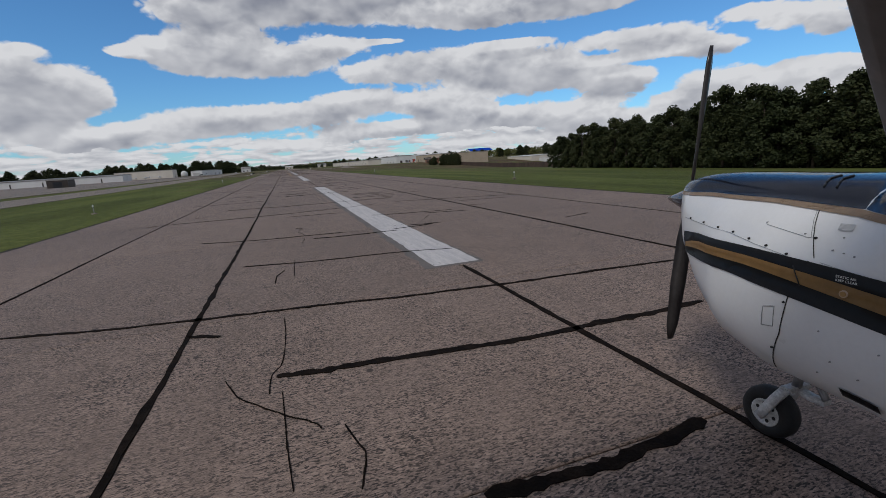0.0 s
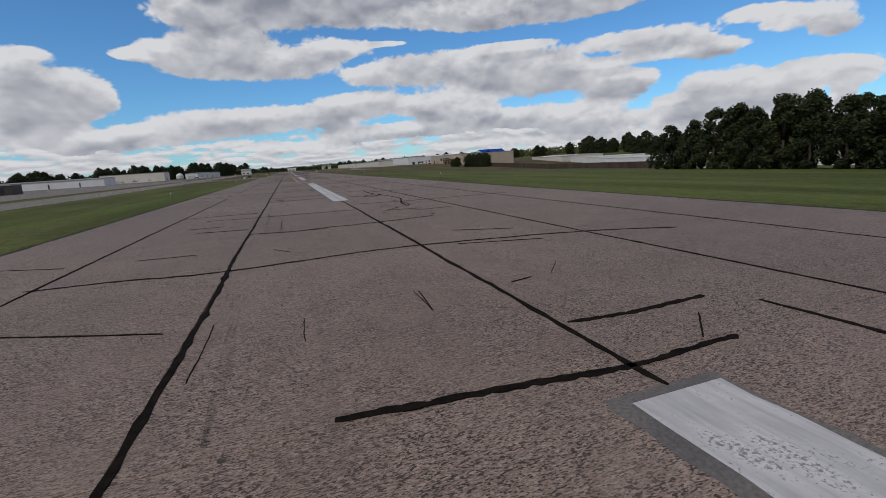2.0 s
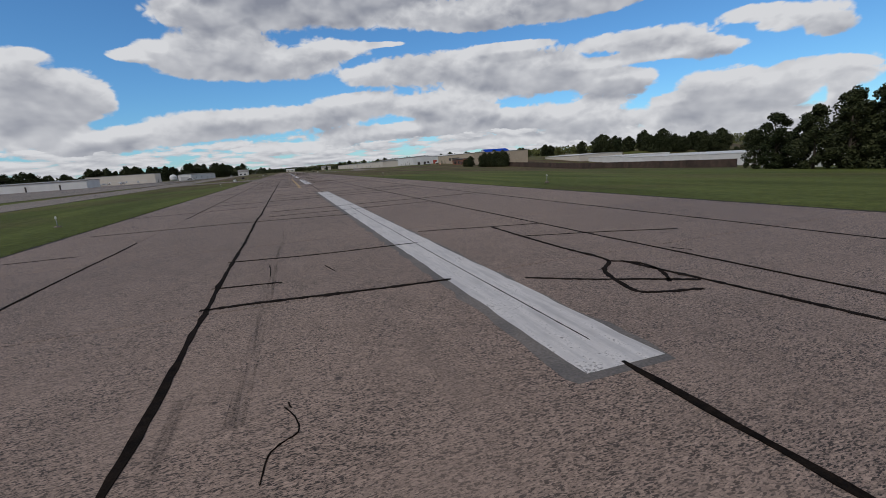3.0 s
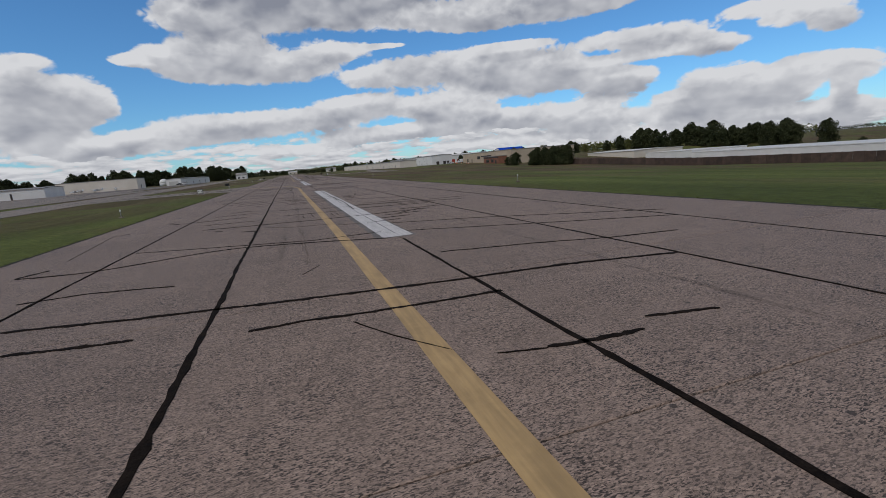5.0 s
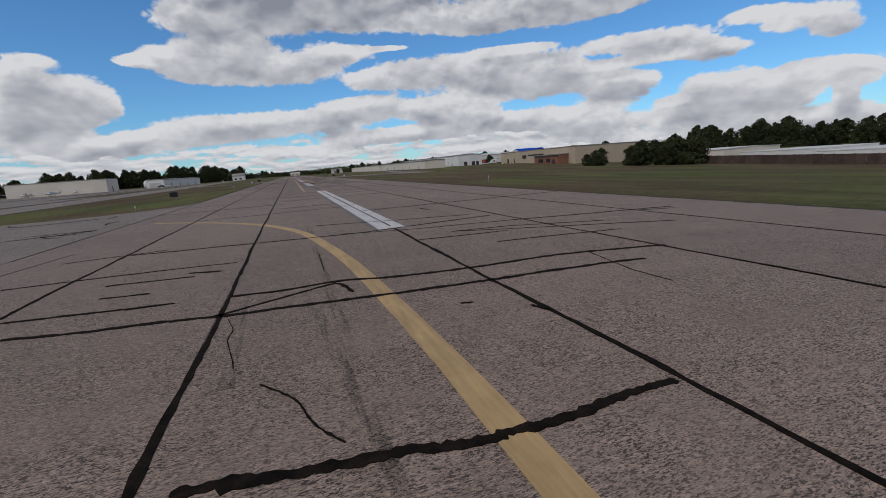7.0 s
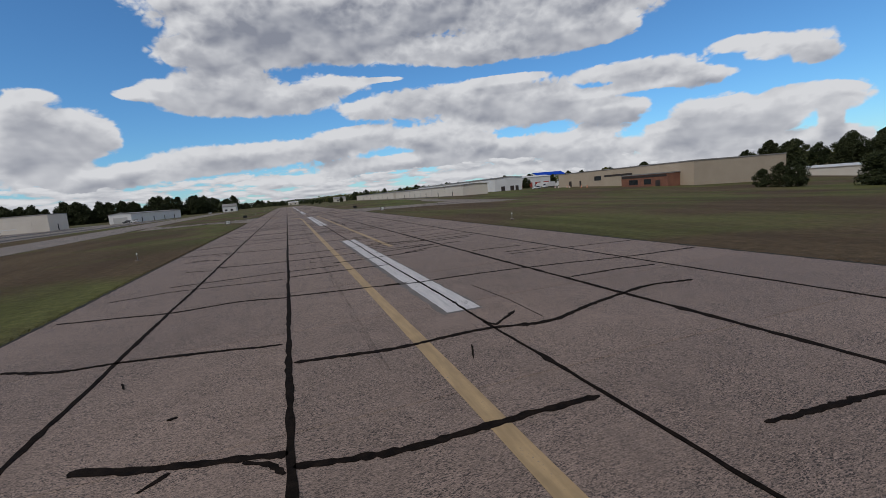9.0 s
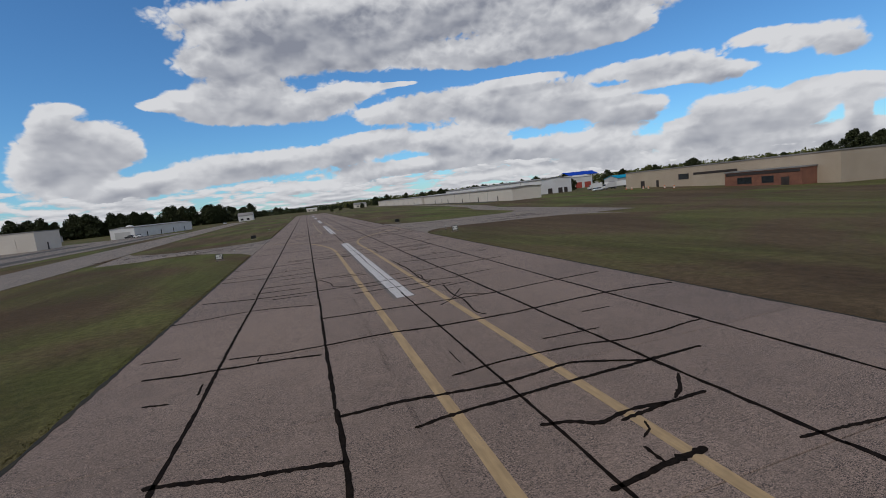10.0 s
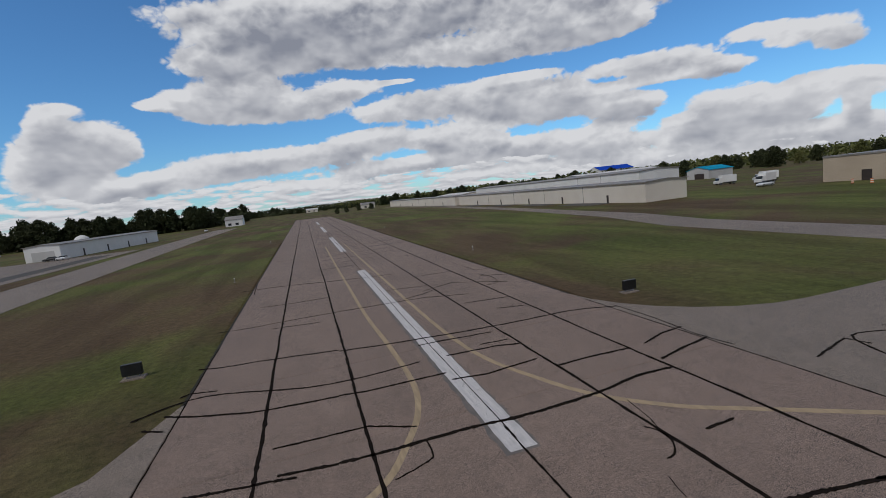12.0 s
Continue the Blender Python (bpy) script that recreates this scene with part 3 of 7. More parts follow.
strip_pavement("apron_1", "wide pale concrete aircraft apron before the hangars", -250, -46.5, -60, 300, 0.03, PALE_CONCRETE)
strip_pavement("apron_2", "wide pale concrete aircraft apron before the hangars", -200, -60, 300.2, 512, 0.03, PALE_CONCRETE)
strip_pavement("apron_3", "dark asphalt strip across the apron", -70, -64, 345, 500, 0.05, ASPHALT)
strip_pavement("apron_4", "dark asphalt strip across the apron", -92, -84, 330, 470, 0.05, ASPHALT)
for i, y in enumerate((436, 462, 490, 520, 566)):
    x = 73.2
    strip_pavement("apron_%d" % (i + 5), "dark asphalt pad before a hangar door", x - 6.5, x - 0.4, y, y + 17, 0.03, ASPHALT)


# runway paint
def ribbon(points, width, z0, z1, ragged=0.0, seed=0):
    """A strip along a polyline with a little thickness; ragged edges where asked."""
    rng = random.Random(seed)
    pts = [Vector((p[0], p[1], 0)) for p in points]
    verts, faces = [], []
    for i, p in enumerate(pts):
        t = (pts[min(i + 1, len(pts) - 1)] - pts[max(i - 1, 0)]).normalized()
        nrm = Vector((-t.y, t.x, 0))
        w = width[i] if isinstance(width, (list, tuple)) else width
        l, r = (w / 2 * (1 + ragged * rng.uniform(-1, 1)) for _ in range(2))
        a, b = p + nrm * l, p - nrm * r
        verts += [(a.x, a.y, z1), (b.x, b.y, z1), (a.x, a.y, z0), (b.x, b.y, z0)]
        if i:
            k = 4 * i
            faces += [(k - 4, k - 3, k + 1, k), (k - 4, k, k + 2, k - 2), (k - 3, k - 1, k + 3, k + 1)]
    k = 4 * (len(pts) - 1)
    faces += [(0, 2, 3, 1), (k, k + 1, k + 3, k + 2)]
    return verts, faces


def stripe(y0, y1):
    """One centreline bar on its faded dark border, slightly ragged."""
    n = max(6, int((y1 - y0) / 0.3))
    pts = [(0.0, y0 + (y1 - y0) * i / n) for i in range(n + 1)]
    piece("stripe_border", *ribbon([(-0.06, y0 - 0.12)] + [(-0.06, q) for _, q in pts] + [(-0.06, y1 + 0.12)], 1.14, 0.0006, 0.0016, 0.10, int(y0) + 900), OLD_BORDER, runway)
    piece("centre_stripe", *ribbon(pts, 0.90, 0.002, 0.0045, 0.04, int(y0) + 400), WHITE_LINE, runway)


BARS = ((-61.00, -24.40), (-0.01, 36.35), (60.49, 97.63), (122.36, 158.53), (182.66, 219.23), (242.79, 265.17), (288.14, 324.77), (347.53, 386.81), (409.5, 446.0), (470, 506.7), (531, 567.7))
for y0, y1 in BARS:
    stripe(y0, y1)


def bend(points):
    """A smooth curve through points."""
    out, p = [], [Vector(q) for q in points]
    for i in range(len(p) - 1):
        a, b, c, d = p[max(0, i - 1)], p[i], p[i + 1], p[min(len(p) - 1, i + 2)]
        for k in range(5):
            f = k / 5
            q = 0.5 * (2 * b + (c - a) * f + (2 * a - 5 * b + 4 * c - d) * f * f + (3 * b - a - 3 * c + d) * f ** 3)
            out.append((q.x, q.y))
    return out + [points[-1]]


def guide_line(points, width=0.30, paint=None):
    piece("guide_line", *ribbon(points, width, 0.0, 0.0050, 0.05, int(abs(points[0][1]) * 7)), paint or YELLOW_LINE, runway)


def straight(x, y0, y1, step=2.0):
    n = max(1, int(abs(y1 - y0) / step))
    return [(x, y0 + (y1 - y0) * i / n) for i in range(n)]


guide_line(straight(-1.5, 111.7, 128) + bend([(-1.51, 128), (-1.56, 140), (-1.62, 152), (-1.65, 164), (-1.66, 171.5), (-1.78, 175.2), (-1.96, 178.1), (-2.35, 181.5), (-2.85, 184.3), (-3.75, 187), (-5.0, 189.4), (-6.5, 191.4), (-8.0, 193.1), (-9.8, 194.8)]))
guide_line(straight(-1.65, 221.2, 312) + bend([(-1.68, 312), (-1.75, 317.5), (-2.1, 321.3), (-2.85, 325.8), (-3.6, 329), (-4.6, 331.8), (-6.4, 335.4), (-9.2, 339.1), (-13.4, 342.6)]), 0.30, WORN_LINE)
guide_line(straight(1.6, 258.2, 311) + bend([(1.6, 311), (1.5, 317), (1.45, 321.5), (1.8, 325.5), (2.4, 328.6), (3.2, 331), (4.4, 333), (6.4, 336.2), (9.4, 339.5), (10.9, 341.1)]), 0.28, WORN_LINE)
guide_line(straight(-2.3, 423, 384) + bend([(-2.25, 384), (-2.19, 367), (-1.92, 359.5), (-1.86, 354.3), (-2.22, 351.6), (-3.1, 349.5), (-4.5, 347.5), (-7.6, 346.0), (-11.1, 344.2)]), 0.24, FADED_LINE)
guide_line(straight(1.25, 423, 372) + bend([(1.2, 372), (1.3, 360.4), (1.7, 355), (2.7, 351.6), (3.8, 349.2), (5.5, 347.3), (7.2, 346.1), (10.9, 343.6)]), 0.24, FADED_LINE)

# sealed joints and cracks
SEAM = [0, 0]
THIN = ([], [])


def seam(width, *points):
    """One tar-sealed joint or crack, wandering between the given points, with thick and thin places and pointed ends."""
    if abs(points[0][0] - points[-1][0]) > abs(points[0][1] - points[-1][1]) and width > 0.03:
        width *= 1.0 if width > 0.11 else 1.1 if points[0][1] < 60 else (1.3 if points[0][1] < 225 else (1.45 if points[0][1] < 338 else 1.75))
    SEAM[0] += 1
    rng = random.Random(SEAM[0])
    line, widths = [], []
    if len(points) > 3:
        points = bend(points)
    for (ax, ay), (bx, by) in zip(points, points[1:]):
        d = math.hypot(bx - ax, by - ay)
        n = max(2 if len(points) > 5 else 5, int(d / (0.075 if d < 12 else 0.22)))
        for i in range(n):
            f = i / n
            line.append((ax + (bx - ax) * f, ay + (by - ay) * f))
    line.append(points[-1])
    drift, out = 0.0, []
    for i, (px, py) in enumerate(line):
        drift = drift * 0.94 + rng.uniform(-1, 1) * (0.011 if 3 < len(points) else min(0.010, max(0.006, width * 0.12)))
        if len(points) > 2 or abs(points[0][0] - points[-1][0]) > abs(points[0][1] - points[-1][1]):
            out.append((px, py + drift))
        else:
            out.append((px + drift, py))
        widths.append(0.9 * width * rng.uniform(0.7, 1.3) * (1.5 if rng.random() < 0.04 else 1.0))
    widths[0] *= 0.5
    widths[-1] *= 0.5
    verts, faces = ribbon(out, widths, -0.004, 0.0075 if width > 0.03 else 0.0065, 0.26 if width < 0.1 else 0.20, SEAM[0])
    if abs(points[0][0]) > 12.3 or abs(points[-1][0]) > 12.3:
        verts = [(vx, vy, vz + rise(vx, vy) + (0.006 if abs(vx) > 11.6 else 0.0)) for vx, vy, vz in verts]
    if width > 0.03 and SEAM[1] < 560:
        SEAM[1] += 1
        piece("tar_seam", verts, faces, TAR, runway)
    else:
        k = len(THIN[0])
        THIN[0].extend(verts)
        THIN[1].extend(tuple(i + k for i in f) for f in faces)


def long_joint(x, width, y0, y1, gap):
    """A joint along the runway in stretches, some of them unsealed."""
    rng = random.Random(int(x * 100) + 5)
    y = y0
    while y < y1:
        n = rng.uniform(42, 70) if gap < 0.05 else rng.uniform(14, 40)
        if rng.random() > gap:
            seam(width * rng.uniform(0.85, 1.2), (x + rng.uniform(-0.02, 0.02), y), (x + rng.uniform(-0.02, 0.02), min(y1, y + n)))
            y += n - 0.1
        else:
            y += rng.uniform(1.5, 5)


def tyre_mark(a, b):
    """A faint rubber streak on the concrete."""
    n = max(4, int(abs(b[1] - a[1]) / 0.6))
    pts = [(a[0] + (b[0] - a[0]) * i / n, a[1] + (b[1] - a[1]) * i / n) for i in range(n + 1)]
    piece("tyre_mark", *ribbon(pts, 0.15, 0.0004, 0.0030, 0.2, n), RUBBER_MARK, runway)


seam(0.05, (-7.76, 36.73), (-4.61, 36.46))
seam(0.085, (-2.67, 37.12), (-0.10, 36.85), (1.38, 36.93))
seam(0.02, (1.60, 37.58), (1.04, 37.04))
seam(0.085, (0.10, 38.04), (1.04, 37.91), (2.16, 38.00))
seam(0.012, (-2.82, 39.78), (-2.84, 38.94))
tyre_mark((-3.57, 37.19), (-3.81, 41.54))
seam(0.012, (-1.17, 40.28), (-1.18, 39.23))
seam(0.085, (-7.87, 44.23), (-6.36, 44.12), (-4.38, 43.72), (-0.39, 43.89), (3.51, 43.17), (5.97, 42.04))
seam(0.05, (-6.62, 46.48), (-5.21, 46.29))
seam(0.05, (-9.77, 47.39), (-8.13, 46.57))
tyre_mark((-3.23, 48.75), (-3.19, 53.38))
tyre_mark((-3.67, 48.87), (-3.95, 61.76))
tyre_mark((-3.45, 60.99), (-3.06, 73.21))
seam(0.05, (-10.44, 72.52), (-8.66, 72.44))
seam(0.085, (2.71, 63.71), (3.08, 58.85), (2.45, 55.75), (2.26, 53.74))
seam(0.05, (-10.31, 77.92), (-5.31, 77.56), (-0.20, 76.56))
seam(0.085, (-9.58, 123.43), (-7.66, 123.06), (-4.55, 123.98), (-0.26, 122.26))
tyre_mark((-3.24, 120.62), (-3.21, 125.44))
seam(0.05, (-7.57, 125.64), (-2.30, 123.62), (-0.26, 123.65))
seam(0.085, (-0.10, 126.39), (1.10, 126.49))
seam(0.085, (0.52, 127.42), (1.69, 127.40))
seam(0.008, (-3.95, 128.93), (-2.87, 127.75), (-1.83, 127.45), (-1.26, 126.76), (-0.10, 126.39))
seam(0.085, (-4.77, 128.19), (-4.08, 127.82))
seam(0.085, (0.84, 128.32), (2.39, 128.31))
seam(0.05, (-5.89, 129.28), (-5.56, 129.17))
seam(0.05, (2.74, 129.54), (1.68, 128.77))
seam(0.085, (-6.51, 130.48), (-1.68, 129.47), (3.09, 129.20))
seam(0.012, (-0.85, 131.54), (-0.86, 130.56))
seam(0.012, (-1.08, 131.64), (-1.09, 130.34))
seam(0.02, (-2.43, 131.86), (-2.34, 130.78))
seam(0.05, (-6.85, 132.50), (-4.39, 132.08))
seam(0.012, (-1.97, 132.50), (-2.00, 131.00))
seam(0.085, (-3.29, 133.13), (-0.19, 132.61))
seam(0.085, (0.10, 133.14), (3.85, 131.85))
seam(0.05, (0.38, 134.82), (3.48, 134.21), (6.61, 133.48))
seam(0.085, (-8.09, 134.76), (-5.11, 134.68))
seam(0.05, (1.09, 135.95), (4.41, 135.16))
seam(0.05, (-6.94, 136.87), (-4.69, 136.90))
tyre_mark((-2.54, 141.38), (-2.95, 144.82))
tyre_mark((-2.22, 141.39), (-2.55, 147.33))
seam(0.02, (-9.76, 154.50), (-8.95, 153.44), (-8.17, 152.15))
tyre_mark((-2.35, 155.95), (-2.79, 162.44))
seam(0.05, (0.32, 165.27), (4.34, 164.40))
seam(0.05, (-7.03, 166.73), (-4.94, 166.53))
seam(0.05, (-10.26, 167.69), (-7.49, 167.62), (-4.44, 168.48))
tyre_mark((-2.73, 164.90), (-2.69, 170.35))
tyre_mark((-3.79, 172.90), (-3.92, 176.64))
tyre_mark((-2.57, 171.15), (-2.95, 176.76))
seam(0.085, (-5.31, 179.28), (-4.59, 179.03))
seam(0.085, (-7.57, 183.32), (-1.18, 182.51), (3.76, 183.14))
seam(0.1, (0.10, 229.41), (0.52, 229.42))
seam(0.07, (1.37, 230.80), (1.47, 230.04))
seam(0.1, (0.10, 231.60), (1.47, 231.76), (3.28, 231.76))
seam(0.1, (-6.62, 231.36), (-5.17, 230.88), (-4.08, 230.56))
seam(0.1, (-4.08, 232.32), (1.16, 232.41), (4.41, 233.06))
seam(0.07, (1.10, 236.09), (3.78, 235.85))
seam(0.07, (-7.96, 235.47), (-6.83, 235.28))
seam(0.07, (-6.71, 235.90), (-4.55, 235.61))
seam(0.07, (5.18, 250.61), (7.27, 250.33))
seam(0.1, (-4.19, 251.84), (0.00, 251.59))
seam(0.07, (4.29, 252.29), (6.71, 251.91))
seam(0.1, (-12.55, 384.97), (-8.41, 384.49), (-2.77, 382.35), (2.78, 380.83))
seam(0.05, (4.83, 3.55), (5.88, 3.87))
seam(0.06, (0.80, 43.45), (2.70, 42.82))
seam(0.05, (1.40, 45.46), (2.91, 44.61))
seam(0.02, (-3.35, 45.77), (-2.94, 45.05))
seam(0.04, (0.34, 39.88), (0.76, 40.00))
seam(0.012, (1.70, 40.71), (1.16, 40.04))
seam(0.02, (-1.10, 40.22), (-1.19, 39.23))
seam(0.012, (-3.96, 38.40), (-3.96, 40.17))
seam(0.1, (-8.90, 135.85), (-8.23, 134.73))
seam(0.04, (-6.57, 138.56), (-5.10, 138.85))
seam(0.05, (-3.70, 136.81), (-1.61, 136.26))
seam(0.05, (-1.46, 135.15), (0.60, 134.44))
seam(0.02, (-2.38, 131.86), (-2.39, 130.76))
seam(0.02, (-2.00, 132.53), (-1.94, 131.08))
seam(0.02, (-1.08, 131.75), (-1.14, 130.27))
seam(0.02, (-0.84, 131.58), (-0.91, 130.57))
seam(0.06, (1.92, 130.26), (3.78, 129.97))
seam(0.06, (0.69, 135.18), (5.82, 132.03))
seam(0.07, (1.50, 128.53), (1.95, 128.86))
seam(0.07, (2.48, 129.24), (2.32, 128.97))
seam(0.04, (2.31, 133.14), (4.44, 132.36))
seam(0.05, (0.66, 140.78), (4.12, 137.96))
seam(0.06, (0.20, 144.95), (0.30, 139.16), (0.19, 135.12), (0.13, 132.86))
seam(0.06, (-5.93, 129.34), (-5.61, 129.22))
seam(0.02, (-10.05, 182.19), (-9.60, 185.19))
seam(0.04, (-1.73, 182.73), (0.64, 181.91), (3.55, 181.40), (9.03, 180.15))
seam(0.05, (1.28, 180.54), (4.13, 179.10), (6.72, 177.81))
seam(0.08, (2.55, 188.68), (2.63, 187.13))
seam(0.05, (7.68, 180.21), (8.74, 179.75))
seam(0.05, (-10.44, 251.61), (-8.57, 252.14), (-4.41, 251.50))
seam(0.06, (-11.47, 305.10), (-4.47, 304.73))
seam(0.07, (8.93, 372.71), (11.24, 371.15))
seam(0.085, (-11.19, 388.06), (-10.89, 382.15))
seam(0.1, (-1.97, -5.55), (-1.46, -5.61), (-0.92, -5.62), (-0.23, -5.53))
seam(0.1, (-2.38, 25.45), (-2.32, 25.21), (-2.30, 25.01))
seam(0.07, (-1.44, 140.93), (-0.99, 140.94), (-0.54, 140.97))
seam(0.07, (-3.25, 141.15), (-2.97, 141.12), (-2.44, 141.08), (-1.82, 140.97))
seam(0.08, (-2.93, 25.57), (-2.33, 25.46), (-1.72, 25.30))
seam(0.12, (-3.94, 171.50), (-3.43, 171.41), (-2.89, 171.32), (-2.39, 171.27), (-1.92, 171.16), (-1.56, 171.16), (-1.03, 171.15), (-0.53, 171.23), (-0.07, 171.22))
seam(0.012, (-2.65, -4.44), (-2.60, -4.69), (-2.56, -4.88), (-2.64, -5.22))
seam(0.08, (0.15, 141.91), (0.14, 141.51), (0.25, 141.05), (0.16, 140.62))
seam(0.085, (-2.33, 4.99), (-1.86, 4.91), (-0.90, 4.83), (-0.54, 4.86), (-0.01, 4.82))
seam(0.12, (-3.08, 25.38), (-2.86, 25.51), (-2.52, 25.54), (-1.84, 25.68), (-0.83, 25.65), (-0.06, 25.66), (0.73, 25.71), (1.41, 25.78))
seam(0.09, (-2.96, 25.95), (-2.80, 25.82), (-2.62, 25.63))
seam(0.06, (1.19, 141.87), (1.13, 141.17))
seam(0.08, (-0.00, 5.06), (0.10, 5.10), (0.99, 5.20), (1.20, 5.30), (0.59, 5.51))
seam(0.012, (-3.11, -3.70), (-3.09, -4.15), (-3.07, -4.61), (-3.04, -5.07))
seam(0.012, (-3.62, 156.71), (-3.55, 156.41))
seam(0.012, (-3.06, 61.14), (-2.96, 60.86), (-2.97, 60.66), (-3.15, 60.49), (-3.21, 60.18))
seam(0.06, (0.50, 156.59), (1.47, 156.65))
seam(0.07, (-0.06, 27.01), (-0.03, 26.42), (-0.02, 25.70), (0.02, 25.14))
seam(0.04, (0.94, 5.44), (1.55, 5.40))
seam(0.07, (-2.45, 48.87), (-2.12, 48.83), (-1.80, 48.71))
seam(0.085, (-2.88, 142.12), (-2.42, 142.06), (-1.80, 141.99), (-1.14, 141.93), (-0.49, 141.96))
seam(0.07, (0.78, 142.06), (1.69, 141.98))
seam(0.085, (-4.21, 49.34), (-3.90, 49.29), (-3.09, 48.96), (-2.60, 48.85), (-2.14, 48.98), (-1.57, 49.05), (-1.02, 48.96), (-0.55, 49.00), (0.07, 49.01), (0.66, 49.01), (2.02, 49.18))
seam(0.012, (-3.63, -3.22), (-3.44, -3.70), (-3.11, -4.09), (-2.90, -4.28), (-2.82, -4.40))
seam(0.02, (-3.48, 172.87), (-3.27, 172.59), (-3.13, 172.31), (-3.03, 171.93), (-2.82, 171.56))
seam(0.02, (-3.03, 61.21), (-3.01, 61.10))
seam(0.07, (-0.42, 113.66), (0.17, 113.58), (0.78, 113.56))
seam(0.07, (-5.34, 6.41), (-4.30, 6.03), (-3.10, 5.77), (-2.53, 5.68), (-1.45, 5.55))
seam(0.03, (-0.96, 113.79), (-0.43, 113.64))
seam(0.05, (1.06, 113.86), (2.01, 113.63))
seam(0.012, (-3.68, 157.69), (-3.64, 157.24), (-3.70, 157.08))
seam(0.012, (-2.73, 7.59), (-2.54, 7.38), (-2.66, 7.00), (-2.69, 6.64), (-2.56, 6.04), (-2.53, 5.68), (-2.57, 5.06), (-2.63, 4.68), (-2.64, 4.41))
seam(0.1, (-3.16, -3.33), (-2.80, -3.42), (-2.02, -3.50), (-1.13, -3.61), (-0.13, -3.67), (0.32, -3.67), (1.02, -3.70), (1.88, -3.65))
seam(0.06, (1.75, 16.32), (2.02, 16.10))
seam(0.06, (-5.46, 142.85), (-4.38, 142.46))
seam(0.012, (-4.00, 28.20), (-3.72, 27.08), (-3.47, 26.37))
seam(0.012, (-3.33, 143.71), (-3.14, 142.85), (-2.95, 142.18))
seam(0.06, (2.24, 50.11), (2.26, 49.71))
seam(0.06, (0.63, 142.98), (1.26, 142.99))
seam(0.02, (2.13, 27.93), (1.78, 27.62), (0.87, 27.16), (0.58, 26.86))
seam(0.012, (-1.84, 28.24), (-1.78, 27.56), (-1.75, 26.52))
seam(0.012, (1.79, 7.40), (1.41, 6.72), (1.31, 6.41))
seam(0.012, (-3.10, -1.51), (-3.08, -2.18), (-3.11, -3.01), (-3.21, -3.31), (-3.22, -3.71))
seam(0.06, (-5.83, 158.45), (-5.03, 158.16), (-4.31, 157.95))
seam(0.06, (-0.11, 173.60), (-0.01, 173.27))
seam(0.09, (-5.88, 17.68), (-5.07, 17.47), (-4.35, 17.27), (-4.26, 17.34), (-3.21, 17.03), (-2.37, 16.94), (-1.18, 16.82), (-0.42, 16.77), (0.57, 16.72), (1.75, 16.70), (2.53, 16.68))
seam(0.1, (-4.16, 237.82), (-3.53, 237.65), (-2.88, 237.53), (-1.92, 237.52), (-1.09, 237.55), (-0.10, 237.54))
seam(0.1, (-2.13, 254.31), (-1.41, 254.26), (0.03, 254.32), (1.04, 254.38), (2.73, 254.69))
seam(0.07, (1.27, 144.80), (1.32, 143.75), (1.26, 142.99), (1.35, 142.41))
seam(0.02, (-2.24, 115.63), (-1.84, 114.83), (-1.36, 114.10))
seam(0.08, (1.35, 143.08), (2.04, 143.62), (2.52, 143.89), (3.22, 143.82))
seam(0.06, (-4.74, 238.17), (-4.41, 237.94), (-4.26, 237.69))
seam(0.08, (1.54, 254.69), (1.84, 254.63))
seam(0.06, (2.54, 28.50), (2.20, 27.62))
seam(0.02, (-3.24, 52.03), (-3.22, 49.52))
seam(0.02, (-2.60, 145.82), (-2.57, 143.47), (-2.60, 142.21))
seam(0.05, (2.19, 17.67), (2.74, 17.59))
seam(0.06, (0.71, 63.64), (1.56, 63.00), (2.81, 62.14))
seam(0.07, (-5.82, 238.09), (-5.55, 238.36))
seam(0.04, (-0.91, 174.17), (-0.73, 174.12))
seam(0.085, (-6.04, 51.20), (-5.46, 51.02), (-4.36, 50.73))
seam(0.06, (-5.96, 28.44), (-5.20, 28.30))
seam(0.08, (2.52, 289.09), (3.90, 289.28))
seam(0.012, (-4.04, 175.25), (-3.92, 174.70), (-3.94, 174.29), (-3.81, 173.60), (-3.77, 173.36))
seam(0.1, (-0.25, 271.89), (0.88, 272.03), (1.94, 272.10))
seam(0.07, (2.51, 63.83), (2.84, 63.43), (2.72, 62.80), (2.38, 62.31))
seam(0.07, (-2.26, 28.40), (-1.64, 28.43), (-1.49, 28.55), (-1.72, 28.78))
seam(0.06, (-4.24, -1.72), (-3.84, -1.92))
seam(0.1, (-6.77, 238.94), (-5.90, 238.57), (-5.07, 238.36), (-4.22, 238.13))
seam(0.08, (1.58, 254.77), (2.00, 254.99), (2.58, 255.16), (3.01, 255.46), (4.07, 255.60))
seam(0.06, (1.85, 8.09), (3.38, 7.66))
seam(0.02, (-2.07, 144.97), (-2.11, 143.59))
seam(0.05, (1.84, 28.99), (2.45, 28.80), (3.43, 28.36))
seam(0.08, (1.04, 272.60), (1.04, 272.07))
seam(0.02, (2.54, 175.96), (2.21, 174.31), (2.22, 173.51))
seam(0.07, (1.30, 159.45), (2.32, 159.36), (3.55, 159.27))
seam(0.085, (-6.56, 145.13), (-5.58, 144.86), (-4.47, 144.67), (-2.77, 144.43), (-1.13, 144.22), (0.45, 144.08), (1.45, 143.91))
seam(0.08, (0.64, 289.46), (1.71, 289.65), (3.02, 289.71))
seam(0.02, (-4.09, 17.49), (-4.22, 18.20), (-4.17, 19.18))
